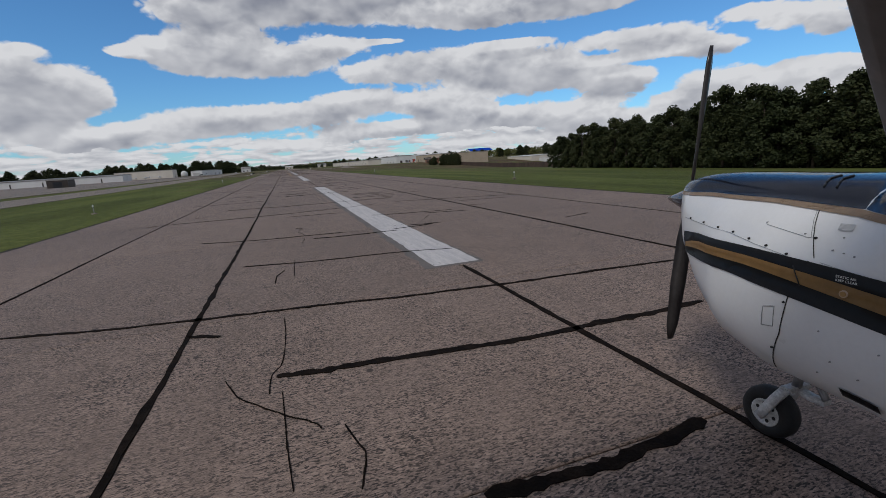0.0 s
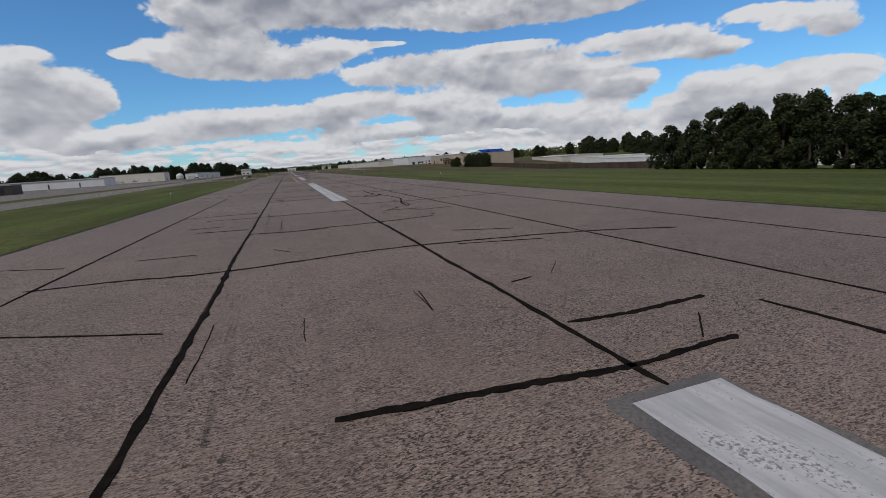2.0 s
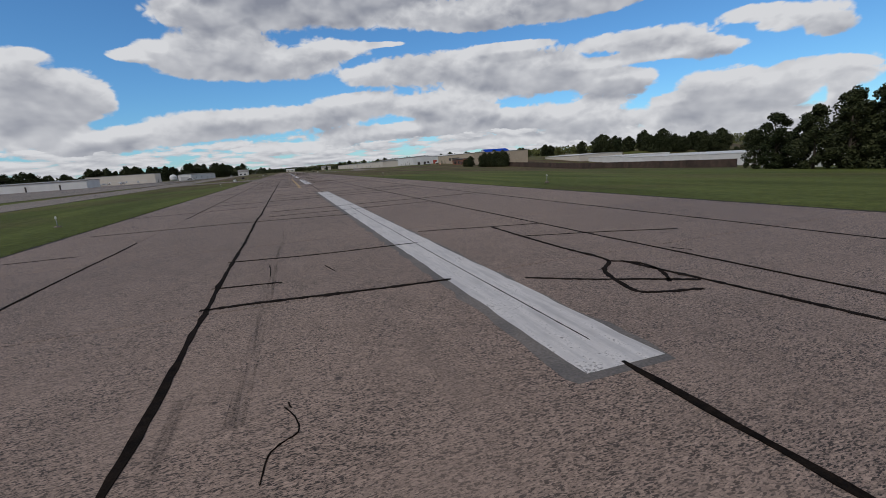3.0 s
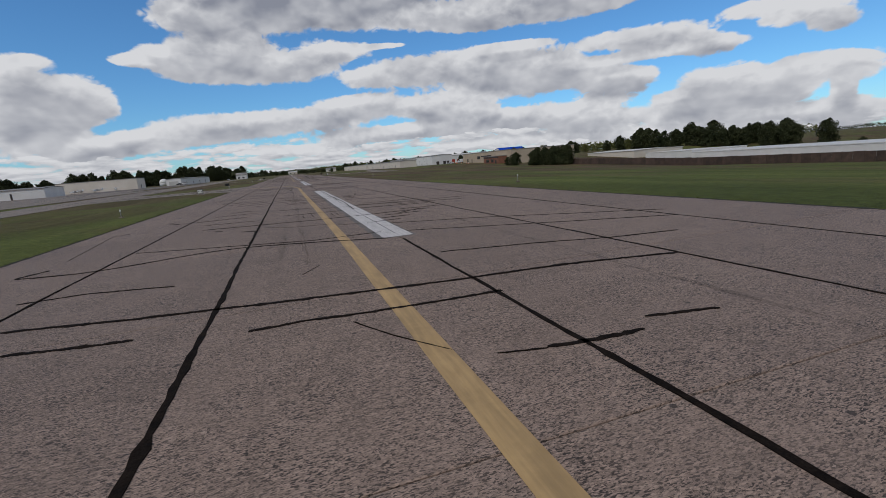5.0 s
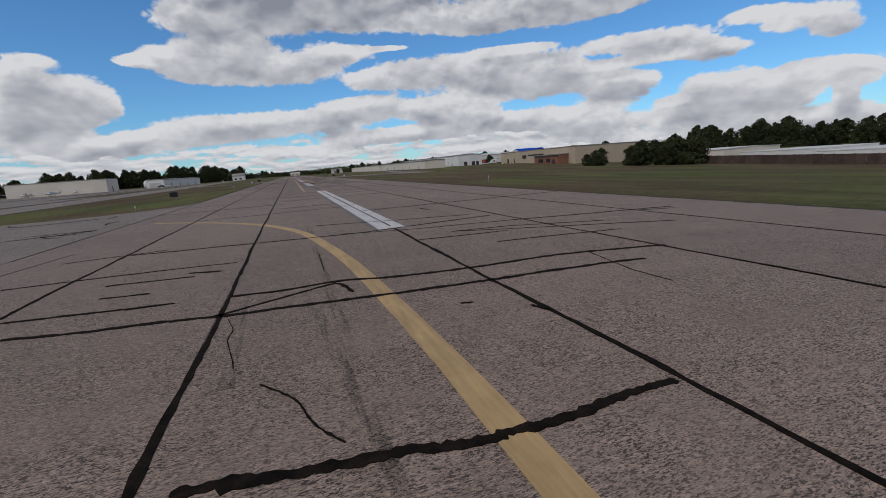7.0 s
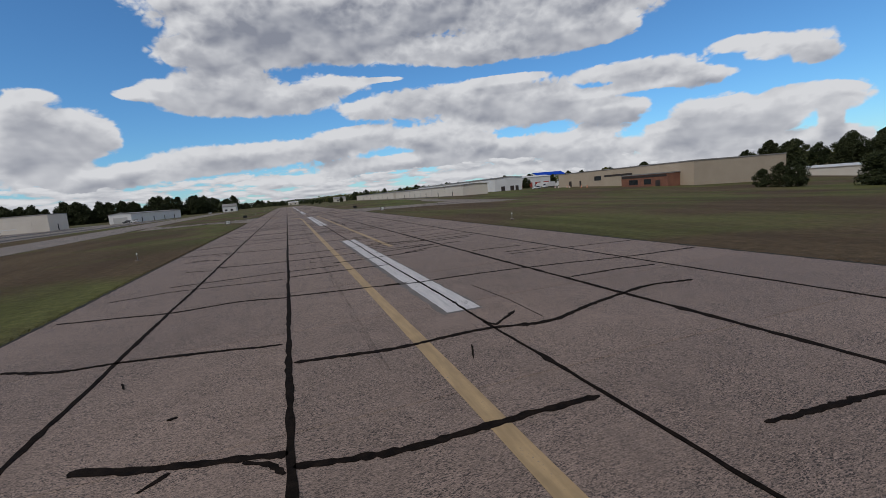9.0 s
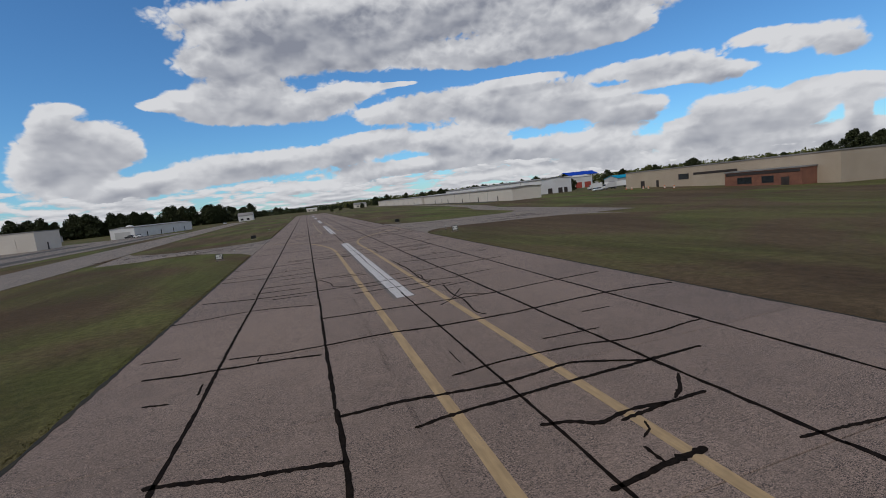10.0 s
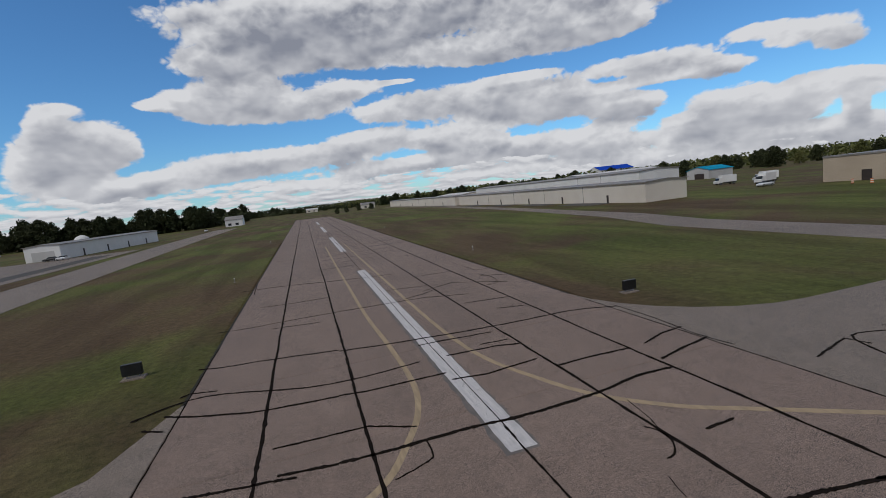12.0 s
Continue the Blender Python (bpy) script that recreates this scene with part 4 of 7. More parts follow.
seam(0.07, (-3.60, 116.03), (-2.94, 116.04), (-1.59, 115.90), (0.10, 115.77))
seam(0.07, (-6.66, -0.48), (-5.27, -0.85), (-3.87, -1.08), (-2.35, -1.35), (-1.14, -1.58), (0.19, -1.71), (1.69, -1.81), (3.30, -1.97))
seam(0.015, (-3.10, 256.13), (-3.12, 255.63), (-2.84, 255.19))
seam(0.012, (0.69, 52.06), (0.86, 51.42))
seam(0.06, (2.06, 52.11), (2.35, 51.62), (3.62, 51.63))
seam(0.1, (4.86, 307.20), (6.88, 307.69))
seam(0.02, (4.18, 64.05), (4.33, 63.66))
seam(0.06, (0.68, 18.94), (1.72, 18.60), (3.12, 18.50))
seam(0.06, (0.04, 9.10), (1.26, 8.65), (3.04, 8.35))
seam(0.09, (-4.86, 175.60), (-4.17, 175.47), (-3.31, 175.39), (-1.97, 175.22), (-0.11, 175.07), (1.39, 175.04), (2.95, 174.86))
seam(0.06, (0.19, 145.35), (1.76, 144.93))
seam(0.06, (1.66, 273.29), (1.53, 273.00), (1.23, 272.82))
seam(0.025, (-3.09, 146.54), (-2.70, 145.71), (-1.97, 145.06), (-0.51, 144.45), (0.06, 144.24))
seam(0.07, (-6.69, 116.83), (-5.94, 116.65), (-5.10, 116.53))
seam(0.08, (2.63, 68.97), (2.56, 66.90), (2.54, 65.20), (2.56, 63.90), (2.01, 63.29), (1.69, 62.40), (1.75, 62.04), (2.48, 61.77))
seam(0.1, (3.80, 307.59), (6.94, 308.24))
seam(0.08, (0.30, 256.18), (1.63, 256.30), (3.73, 256.57))
seam(0.06, (-6.69, 29.96), (-6.18, 29.92), (-5.82, 29.82), (-4.44, 29.42))
seam(0.06, (-6.88, 160.63), (-6.03, 160.42), (-4.41, 160.06))
seam(0.085, (-4.29, 64.69), (-2.93, 64.52), (-0.37, 64.22))
seam(0.09, (4.24, 256.44), (5.34, 256.57))
seam(0.04, (3.99, 9.31), (4.79, 9.05))
seam(0.07, (2.24, 147.20), (1.98, 145.59), (1.96, 145.20), (1.89, 144.34))
seam(0.05, (-6.63, 52.67), (-5.31, 52.44))
seam(0.05, (3.95, 145.67), (4.94, 145.60))
seam(0.08, (-7.02, 176.01), (-5.95, 175.76), (-4.86, 175.60))
seam(0.05, (-5.93, 239.91), (-5.79, 239.96))
seam(0.07, (2.32, 256.61), (2.82, 256.58), (3.82, 256.72))
seam(0.08, (1.28, 273.50), (2.53, 273.62), (3.67, 273.67))
seam(0.06, (-4.26, 175.52), (-3.96, 175.63), (-2.77, 176.29), (-2.38, 176.37), (-2.22, 175.66))
seam(0.085, (-7.32, 118.12), (-5.70, 117.71), (-4.52, 117.52), (-3.00, 117.22), (-1.81, 117.05), (0.28, 116.79), (1.80, 116.61), (3.96, 116.12))
seam(0.03, (-0.82, 240.39), (-1.07, 239.71))
seam(0.05, (-6.71, 30.26), (-6.16, 30.03))
seam(0.07, (1.83, 53.56), (1.03, 52.58), (2.48, 52.26))
seam(0.06, (-4.26, 161.07), (-2.33, 160.80), (-0.48, 160.84), (0.82, 160.67), (3.25, 160.28))
seam(0.1, (-2.32, 290.97), (-0.63, 290.94), (2.21, 291.02))
seam(0.09, (-0.24, 274.14), (0.40, 273.98), (0.85, 273.65), (1.68, 273.81), (2.62, 273.71))
seam(0.06, (1.74, 19.88), (2.80, 19.74), (5.14, 19.60))
seam(0.012, (-2.25, 30.73), (-2.23, 29.98))
seam(0.09, (-4.15, 176.58), (-3.33, 176.45), (-2.36, 176.54), (-1.38, 176.24), (0.21, 176.05), (2.04, 176.01), (4.10, 175.49))
seam(0.08, (2.24, 291.39), (3.89, 290.96))
seam(0.06, (4.87, 20.14), (4.65, 19.66))
seam(0.02, (1.61, 161.53), (2.61, 161.45), (3.14, 160.24))
seam(0.07, (0.78, 257.09), (2.37, 257.18), (3.32, 257.18))
seam(0.06, (3.90, 274.67), (3.27, 273.97), (2.87, 273.72))
seam(0.09, (1.60, 308.98), (2.56, 308.64))
seam(0.06, (2.21, 30.84), (3.24, 30.40))
seam(0.08, (4.21, 326.43), (5.54, 326.59))
seam(0.03, (2.61, 344.72), (2.47, 344.32), (2.42, 344.01))
seam(0.08, (3.89, 291.41), (6.30, 291.75))
seam(0.1, (-7.73, 258.28), (-6.20, 257.71), (-4.31, 257.27), (-2.79, 257.11), (-0.62, 257.05))
seam(0.02, (-4.01, 20.10), (-3.87, 20.51))
seam(0.07, (-9.08, 257.95), (-7.80, 257.27))
seam(0.1, (0.21, 326.71), (2.68, 326.80), (3.81, 327.03))
seam(0.07, (-7.53, 177.05), (-5.02, 176.69))
seam(0.06, (-7.40, 257.66), (-7.21, 257.83))
seam(0.07, (-7.59, 147.24), (-6.75, 147.04), (-5.13, 147.10), (-4.24, 146.90), (-2.64, 146.66), (-1.18, 146.49), (0.27, 146.34))
seam(0.05, (-4.32, 66.03), (-3.11, 65.78))
seam(0.06, (-4.38, 32.09), (-3.13, 31.91), (-0.75, 31.70), (0.73, 30.93), (2.07, 30.73), (3.12, 30.34))
seam(0.02, (-3.08, 1.43), (-3.23, 0.94), (-3.25, 0.39))
seam(0.1, (-4.11, 241.35), (-3.28, 241.17), (-2.20, 240.98), (-0.18, 241.11), (1.19, 240.83), (2.62, 241.35), (3.92, 241.70), (5.08, 241.95), (6.36, 241.74))
seam(0.06, (0.38, 258.06), (1.44, 258.08))
seam(0.05, (0.28, 119.30), (2.47, 118.73), (4.08, 118.16), (5.77, 117.84))
seam(0.05, (0.11, 162.96), (2.60, 162.36), (5.36, 160.90))
seam(0.08, (-1.61, 310.03), (-0.73, 309.49))
seam(0.1, (-7.94, 275.62), (-6.39, 275.17), (-5.36, 274.95), (-4.20, 274.70))
seam(0.1, (-3.95, 310.17), (-0.82, 310.01), (1.33, 309.62), (3.82, 309.39))
seam(0.05, (2.64, 67.03), (4.44, 66.30), (5.92, 65.49))
seam(0.06, (4.13, 258.20), (6.61, 258.35))
seam(0.06, (-0.03, 241.59), (0.14, 241.22), (0.97, 241.97))
seam(0.05, (0.97, 21.46), (3.07, 20.85))
seam(0.08, (-2.52, 292.61), (-0.49, 292.45))
seam(0.02, (-2.27, 66.76), (-2.11, 66.09))
seam(0.04, (4.50, 11.31), (6.71, 10.85))
seam(0.06, (1.46, 327.65), (2.68, 327.75))
seam(0.012, (-3.96, 20.91), (-3.90, 21.69))
seam(0.012, (-2.90, 2.35), (-2.91, 0.73))
seam(0.04, (-7.13, 242.02), (-6.99, 241.67))
seam(0.06, (0.67, 292.63), (1.92, 292.78))
seam(0.09, (-2.64, 275.27), (-1.74, 275.42), (-0.14, 275.51), (1.45, 275.58), (3.02, 275.64), (5.73, 275.71))
seam(0.06, (-6.49, 177.85), (-5.66, 177.73))
seam(0.09, (5.74, 310.10), (7.89, 310.37))
seam(0.05, (-3.00, 11.43), (-0.92, 11.20))
seam(0.05, (1.59, 178.17), (3.35, 177.94), (4.84, 177.68))
seam(0.06, (-6.34, 55.35), (-4.34, 54.99), (-2.04, 54.61), (-0.07, 54.18))
seam(0.06, (-3.92, 2.26), (-2.45, 1.92), (-0.78, 1.72), (0.41, 1.35))
seam(0.08, (-6.85, 293.13), (-4.82, 292.80))
seam(0.02, (-3.38, 67.54), (-3.32, 66.38))
seam(0.07, (5.11, 345.90), (6.29, 345.97))
seam(0.02, (-2.81, 119.04), (-2.43, 119.76))
seam(0.07, (3.72, 346.84), (3.92, 346.48), (3.87, 345.90), (3.53, 345.46), (3.12, 345.33))
seam(0.07, (0.36, 259.02), (2.12, 258.97), (4.18, 259.07), (6.42, 259.10), (7.29, 259.20))
seam(0.05, (1.26, 22.33), (3.10, 21.75))
seam(0.08, (3.35, 328.18), (4.24, 328.40), (6.59, 328.90))
seam(0.09, (3.97, 310.67), (8.23, 311.16))
seam(0.12, (2.02, 312.56), (2.01, 311.53), (2.02, 310.30), (1.68, 309.45))
seam(0.1, (-4.17, 276.66), (-2.52, 276.63), (-0.05, 276.35), (1.91, 276.55), (2.77, 276.24), (3.90, 275.61))
seam(0.02, (-2.52, 179.61), (-2.57, 177.59))
seam(0.06, (0.18, 159.42), (0.21, 152.48), (0.18, 145.59), (0.21, 143.12), (0.15, 141.91))
seam(0.07, (2.33, 57.24), (2.60, 56.30), (2.31, 53.79), (1.16, 54.91))
seam(0.06, (5.12, 329.42), (5.81, 328.91), (5.73, 328.15))
seam(0.07, (-6.63, 311.39), (-4.81, 311.09))
seam(0.05, (0.04, 294.16), (-0.24, 293.43))
seam(0.05, (-8.05, 120.16), (-6.89, 120.25), (-5.27, 119.76))
seam(0.06, (-6.78, 179.00), (-5.11, 178.81))
seam(0.1, (-10.78, 295.19), (-7.59, 294.15), (-4.19, 293.62), (-1.05, 293.53), (2.04, 293.44))
seam(0.018, (1.26, 245.26), (1.36, 243.00), (1.27, 241.19))
seam(0.05, (0.35, 165.26), (3.33, 163.54), (5.64, 162.69))
seam(0.09, (-4.13, 260.40), (-2.14, 260.07), (0.23, 260.13), (2.62, 259.72), (4.06, 259.16))
seam(0.08, (3.88, 311.32), (7.01, 311.78))
seam(0.06, (-8.36, 22.89), (-6.41, 22.65), (-4.43, 22.81))
seam(0.06, (1.82, 260.18), (3.51, 259.91))
seam(0.09, (-9.97, 244.22), (-8.73, 243.55), (-7.71, 243.44), (-6.05, 243.07), (-4.33, 242.65))
seam(0.06, (-4.31, 68.52), (-2.49, 68.13), (0.11, 67.97))
seam(0.04, (2.09, 13.98), (7.67, 11.75))
seam(0.05, (-8.94, 150.23), (-6.63, 149.17), (-4.46, 148.71))
seam(0.1, (-6.69, 312.16), (-4.23, 311.91), (-0.40, 311.70))
seam(0.07, (-8.30, 12.66), (-7.51, 12.94), (-4.44, 12.79), (-1.79, 13.08), (0.88, 13.51))
seam(0.03, (4.41, 348.41), (4.21, 347.14), (4.01, 346.58))
seam(0.06, (0.62, 260.43), (2.34, 260.45))
seam(0.05, (0.06, 179.83), (2.59, 179.53))
seam(0.05, (0.20, 57.29), (2.85, 56.45), (8.30, 55.83))
seam(0.08, (5.81, 328.70), (8.04, 329.24), (9.11, 329.39), (10.40, 330.38), (9.27, 330.45), (8.21, 330.22))
seam(0.07, (-1.05, 277.49), (0.75, 277.68), (3.15, 277.57), (4.72, 277.22), (7.59, 277.43))
seam(0.06, (4.37, 260.52), (7.67, 260.81))
seam(0.085, (2.29, 300.54), (1.94, 299.45), (2.11, 297.14), (1.98, 294.75), (2.17, 293.37), (1.95, 291.97), (2.19, 291.16), (1.73, 290.43))
seam(0.08, (2.57, 37.55), (2.57, 35.98), (2.00, 33.98), (1.37, 32.37), (1.42, 30.88))
seam(0.06, (5.82, 329.80), (7.39, 330.15))
seam(0.05, (-5.86, 180.05), (-4.40, 179.88))
seam(0.05, (1.28, 180.54), (2.98, 180.29), (5.52, 179.17))
seam(0.07, (4.20, 244.25), (6.14, 244.23), (7.32, 244.00))
seam(0.06, (-9.02, 180.11), (-6.99, 180.10), (-5.86, 180.05))
seam(0.08, (2.02, 312.56), (3.72, 312.78))
seam(0.05, (0.63, 69.75), (2.50, 69.09), (4.08, 68.58))
seam(0.05, (0.48, 123.24), (3.29, 121.75), (7.64, 119.61))
seam(0.1, (-3.91, 330.29), (-0.09, 330.25), (4.05, 330.34), (6.15, 330.62))
seam(0.06, (0.88, 261.00), (2.10, 261.37))
seam(0.06, (0.51, 295.36), (1.29, 295.39))
seam(0.05, (-4.49, 150.53), (-1.84, 150.33), (-0.36, 150.03))
seam(0.07, (-4.10, 298.01), (-3.34, 295.61), (-3.24, 294.35), (-2.51, 293.67))
seam(0.09, (2.05, 295.18), (4.01, 295.34), (7.64, 295.79), (8.87, 295.87))
seam(0.05, (-7.90, 57.50), (-6.28, 57.51), (-4.37, 57.21))
seam(0.05, (-8.28, 150.85), (-6.31, 150.36))
seam(0.06, (-2.52, 349.35), (-2.53, 348.66), (-2.72, 348.29), (-3.84, 347.85))
seam(0.08, (-8.03, 295.94), (-5.21, 295.52))
seam(0.06, (3.55, 181.40), (9.03, 180.15))
seam(0.05, (2.44, 278.68), (4.52, 278.59))
seam(0.1, (-9.99, 331.26), (-7.67, 330.70))
seam(0.04, (-0.53, 279.33), (-0.53, 278.25))
seam(0.07, (0.96, 331.16), (2.92, 331.22))
seam(0.05, (-6.92, 14.81), (-6.37, 14.72))
seam(0.08, (-10.04, 262.44), (-8.88, 262.39), (-8.01, 261.98))
seam(0.05, (-6.72, 25.08), (-5.39, 25.12))
seam(0.06, (3.33, 262.07), (7.01, 262.62))
seam(0.1, (-5.27, 349.45), (-3.53, 349.36), (-0.66, 349.36), (0.93, 349.21), (3.95, 349.32), (6.02, 349.71), (7.58, 349.65))
seam(0.08, (-7.07, 349.68), (-5.27, 349.39))
seam(0.06, (-0.07, 262.65), (1.67, 262.52))
seam(0.06, (9.70, 332.28), (9.95, 331.73))
seam(0.07, (-9.84, 263.01), (-8.72, 262.70))
seam(0.07, (-9.30, 280.03), (-8.56, 279.83))
seam(0.1, (-3.95, 332.23), (-0.28, 332.07), (4.21, 332.06), (7.66, 332.50))
seam(0.05, (0.44, 125.53), (3.38, 124.07), (8.36, 120.73))
seam(0.08, (-2.67, 297.45), (-0.81, 297.15))
seam(0.1, (-4.06, 314.64), (-1.37, 314.44), (3.86, 314.39), (10.86, 315.67))
seam(0.09, (-7.61, 297.70), (-4.17, 297.18))
seam(0.07, (3.87, 332.27), (5.87, 332.60), (7.79, 332.63))
seam(0.11, (-2.78, 169.05), (-2.72, 165.56))
seam(0.1, (-9.63, 123.48), (-9.24, 124.22))
seam(0.06, (6.24, 333.06), (5.78, 332.32))
seam(0.08, (-4.20, 247.85), (-2.59, 247.51), (-1.49, 247.31), (-0.01, 246.92), (2.06, 246.88), (4.60, 246.53), (7.56, 245.86), (10.74, 245.50))
seam(0.05, (5.16, 280.47), (6.42, 280.45))
seam(0.08, (-7.90, 280.08), (-7.93, 280.96))
seam(0.09, (-7.58, 333.36), (-4.05, 332.89))
seam(0.1, (-3.99, 298.21), (-1.18, 297.94))
seam(0.09, (7.84, 350.49), (9.44, 350.92), (11.10, 351.29))
seam(0.05, (-1.10, 247.31), (-0.33, 247.20))
seam(0.05, (7.55, 264.25), (9.66, 264.03))
seam(0.05, (-9.16, 183.18), (-6.65, 183.58))
seam(0.05, (-3.31, 247.61), (-1.85, 247.41))
seam(0.05, (-2.41, 335.11), (-2.57, 333.83), (-2.22, 332.68), (-2.29, 332.20))
seam(0.07, (8.50, 334.38), (8.82, 333.12))
seam(0.06, (0.47, 264.96), (3.41, 264.71))
seam(0.09, (-10.86, 248.86), (-9.27, 248.43), (-7.66, 247.99), (-5.77, 248.18), (-4.20, 247.67))
seam(0.1, (-10.05, 282.46), (-7.98, 282.08), (-5.67, 281.80), (-4.38, 281.51))
seam(0.06, (-3.06, 28.60), (-2.30, 27.11))
seam(0.06, (-9.04, 265.18), (-7.73, 265.15))
seam(0.08, (3.95, 352.14), (5.83, 352.22), (7.69, 352.14))
seam(0.1, (-4.25, 282.46), (-1.65, 282.45), (-0.16, 282.19), (2.84, 282.02), (5.54, 282.20), (8.46, 282.33), (10.80, 281.87))
seam(0.08, (9.27, 335.08), (10.91, 334.29), (12.14, 334.21))
seam(0.08, (8.03, 335.67), (8.75, 334.67), (8.98, 333.59))
seam(0.05, (-6.51, 282.16), (-6.43, 282.72))
seam(0.07, (-4.17, 317.35), (-1.82, 317.07))
seam(0.05, (-2.26, 185.77), (0.57, 184.79), (3.23, 184.01))
seam(0.08, (8.49, 352.18), (10.00, 352.77), (11.38, 352.96))
seam(0.08, (-11.35, 266.84), (-8.05, 265.90), (-4.33, 264.32))
seam(0.08, (2.29, 300.54), (6.89, 299.17))
seam(0.09, (-0.10, 334.96), (3.99, 334.89))
seam(0.08, (-7.52, 282.98), (-5.71, 282.56), (-4.25, 282.46))
seam(0.07, (-6.48, 300.34), (-4.35, 300.06))
seam(0.06, (3.78, 266.48), (7.82, 265.71))
seam(0.05, (4.99, 249.90), (7.66, 249.57), (10.89, 248.94))
seam(0.08, (-0.33, 353.27), (1.10, 353.02), (3.66, 353.29))
seam(0.07, (-4.19, 266.53), (-1.19, 266.37), (1.47, 265.84))
seam(0.08, (10.07, 338.26), (9.29, 335.27), (8.85, 334.60), (8.07, 334.23))
seam(0.06, (8.96, 300.49), (9.90, 300.66))
seam(0.04, (-9.66, 155.41), (-6.95, 155.41), (-4.48, 155.67))
seam(0.06, (11.62, 336.36), (14.30, 335.51))
seam(0.09, (11.40, 357.95), (11.42, 355.05), (11.13, 351.92), (11.26, 350.05))
seam(0.06, (0.53, 266.69), (2.42, 267.03))
seam(0.08, (-4.90, 354.35), (-3.77, 354.08), (-0.32, 354.06))
seam(0.06, (-10.68, 284.50), (-9.34, 284.28))
seam(0.04, (-10.66, 41.47), (-7.16, 41.33), (-4.55, 40.09))
seam(0.07, (-15.80, 336.88), (-15.34, 337.32), (-14.66, 336.42))
seam(0.08, (-11.80, 356.29), (-10.61, 355.62), (-8.62, 354.79), (-7.97, 354.63), (-6.46, 354.44), (-4.91, 354.24))
seam(0.07, (-12.31, 355.33), (-11.40, 354.78))
seam(0.06, (3.54, 268.43), (7.78, 267.86))
seam(0.06, (3.60, 302.24), (6.87, 302.65))
seam(0.09, (-11.17, 303.12), (-8.01, 302.29), (-4.25, 301.93))
seam(0.06, (5.51, 338.03), (4.86, 337.43), (5.95, 337.17))
seam(0.08, (9.00, 337.78), (10.72, 337.74), (11.92, 337.46))
seam(0.07, (4.33, 337.30), (7.83, 338.06))
seam(0.07, (4.13, 320.12), (7.62, 319.91), (9.63, 320.38))
seam(0.09, (2.41, 289.31), (2.13, 286.99), (2.19, 285.49), (1.90, 283.30), (2.08, 282.52))
seam(0.07, (0.51, 320.55), (5.01, 320.05))
seam(0.07, (4.38, 338.30), (6.38, 337.61))
seam(0.09, (0.29, 355.96), (2.88, 355.79), (3.93, 355.42))
seam(0.05, (0.99, 285.21), (2.58, 286.58), (3.57, 285.69))
seam(0.07, (-15.50, 337.66), (-15.29, 338.17), (-15.04, 338.65))
seam(0.09, (-4.32, 286.58), (-0.91, 286.17), (3.46, 285.78), (6.67, 286.02), (10.24, 286.29))
seam(0.05, (5.41, 303.44), (6.35, 303.39))
seam(0.07, (2.24, 356.43), (3.76, 356.33))
seam(0.08, (9.42, 338.10), (10.42, 338.69), (11.48, 339.33), (11.66, 338.40))
seam(0.07, (-15.28, 339.44), (-13.44, 338.81), (-11.42, 338.18))
seam(0.02, (-9.38, 125.73), (-10.18, 131.95), (-9.69, 132.40))
seam(0.07, (-9.23, 339.22), (-8.42, 339.29), (-6.83, 339.04))
seam(0.07, (-18.14, 339.80), (-16.71, 339.19), (-15.17, 338.72))
seam(0.06, (1.83, 286.08), (2.91, 287.91))
seam(0.06, (-8.84, 253.34), (-4.90, 253.50), (-1.96, 253.32))
seam(0.08, (-10.26, 339.83), (-8.04, 339.06), (-4.54, 339.32))
seam(0.07, (4.78, 339.75), (7.31, 339.09))
seam(0.08, (-11.25, 322.48), (-7.78, 322.49), (-4.45, 321.50))
seam(0.08, (-0.54, 358.20), (1.31, 358.11), (3.48, 357.84))
seam(0.07, (-11.64, 358.06), (-11.31, 358.31), (-10.07, 357.95))
seam(0.06, (3.54, 271.61), (7.72, 271.10))
seam(0.06, (4.26, 340.79), (6.51, 340.41))
seam(0.08, (-11.43, 271.34), (-9.94, 271.83), (-4.33, 271.82), (-2.44, 271.71))
seam(0.09, (-4.41, 341.28), (-0.36, 340.58))
seam(0.09, (-4.47, 359.95), (-1.50, 359.39), (3.88, 358.73), (8.89, 358.55), (11.37, 357.66))
seam(0.08, (-20.12, 345.31), (-17.19, 343.89), (-15.56, 342.79), (-15.22, 341.90), (-15.59, 341.14), (-15.79, 340.37), (-15.36, 339.17), (-14.79, 338.27), (-13.07, 337.74))
seam(0.07, (-17.89, 339.34), (-17.40, 340.58), (-17.51, 342.54), (-17.53, 343.58))
seam(0.07, (-7.51, 342.18), (-5.81, 342.22), (-4.11, 341.38))
seam(0.06, (6.59, 342.64), (8.43, 342.45))
seam(0.08, (-11.30, 290.42), (-9.83, 290.57), (-7.34, 290.76), (-4.37, 289.70))
seam(0.08, (-0.30, 343.57), (4.15, 343.03), (9.09, 342.24), (13.47, 342.57))
seam(0.08, (-11.66, 361.71), (-10.21, 361.21), (-8.25, 360.98), (-4.46, 360.14))
seam(0.06, (-15.62, 343.57), (-13.47, 343.06), (-13.00, 343.18))
seam(0.06, (19.39, 346.79), (19.12, 343.23), (19.44, 341.23))
seam(0.06, (5.67, 361.91), (7.43, 361.41))
seam(0.08, (-11.22, 309.89), (-4.47, 309.18))
seam(0.06, (-16.76, 345.92), (-14.25, 344.37), (-12.88, 343.70))
seam(0.06, (-20.00, 345.77), (-18.79, 345.29))
seam(0.07, (4.36, 364.66), (7.56, 364.15))
seam(0.07, (-17.12, 349.63), (-16.59, 346.56), (-16.33, 344.79))
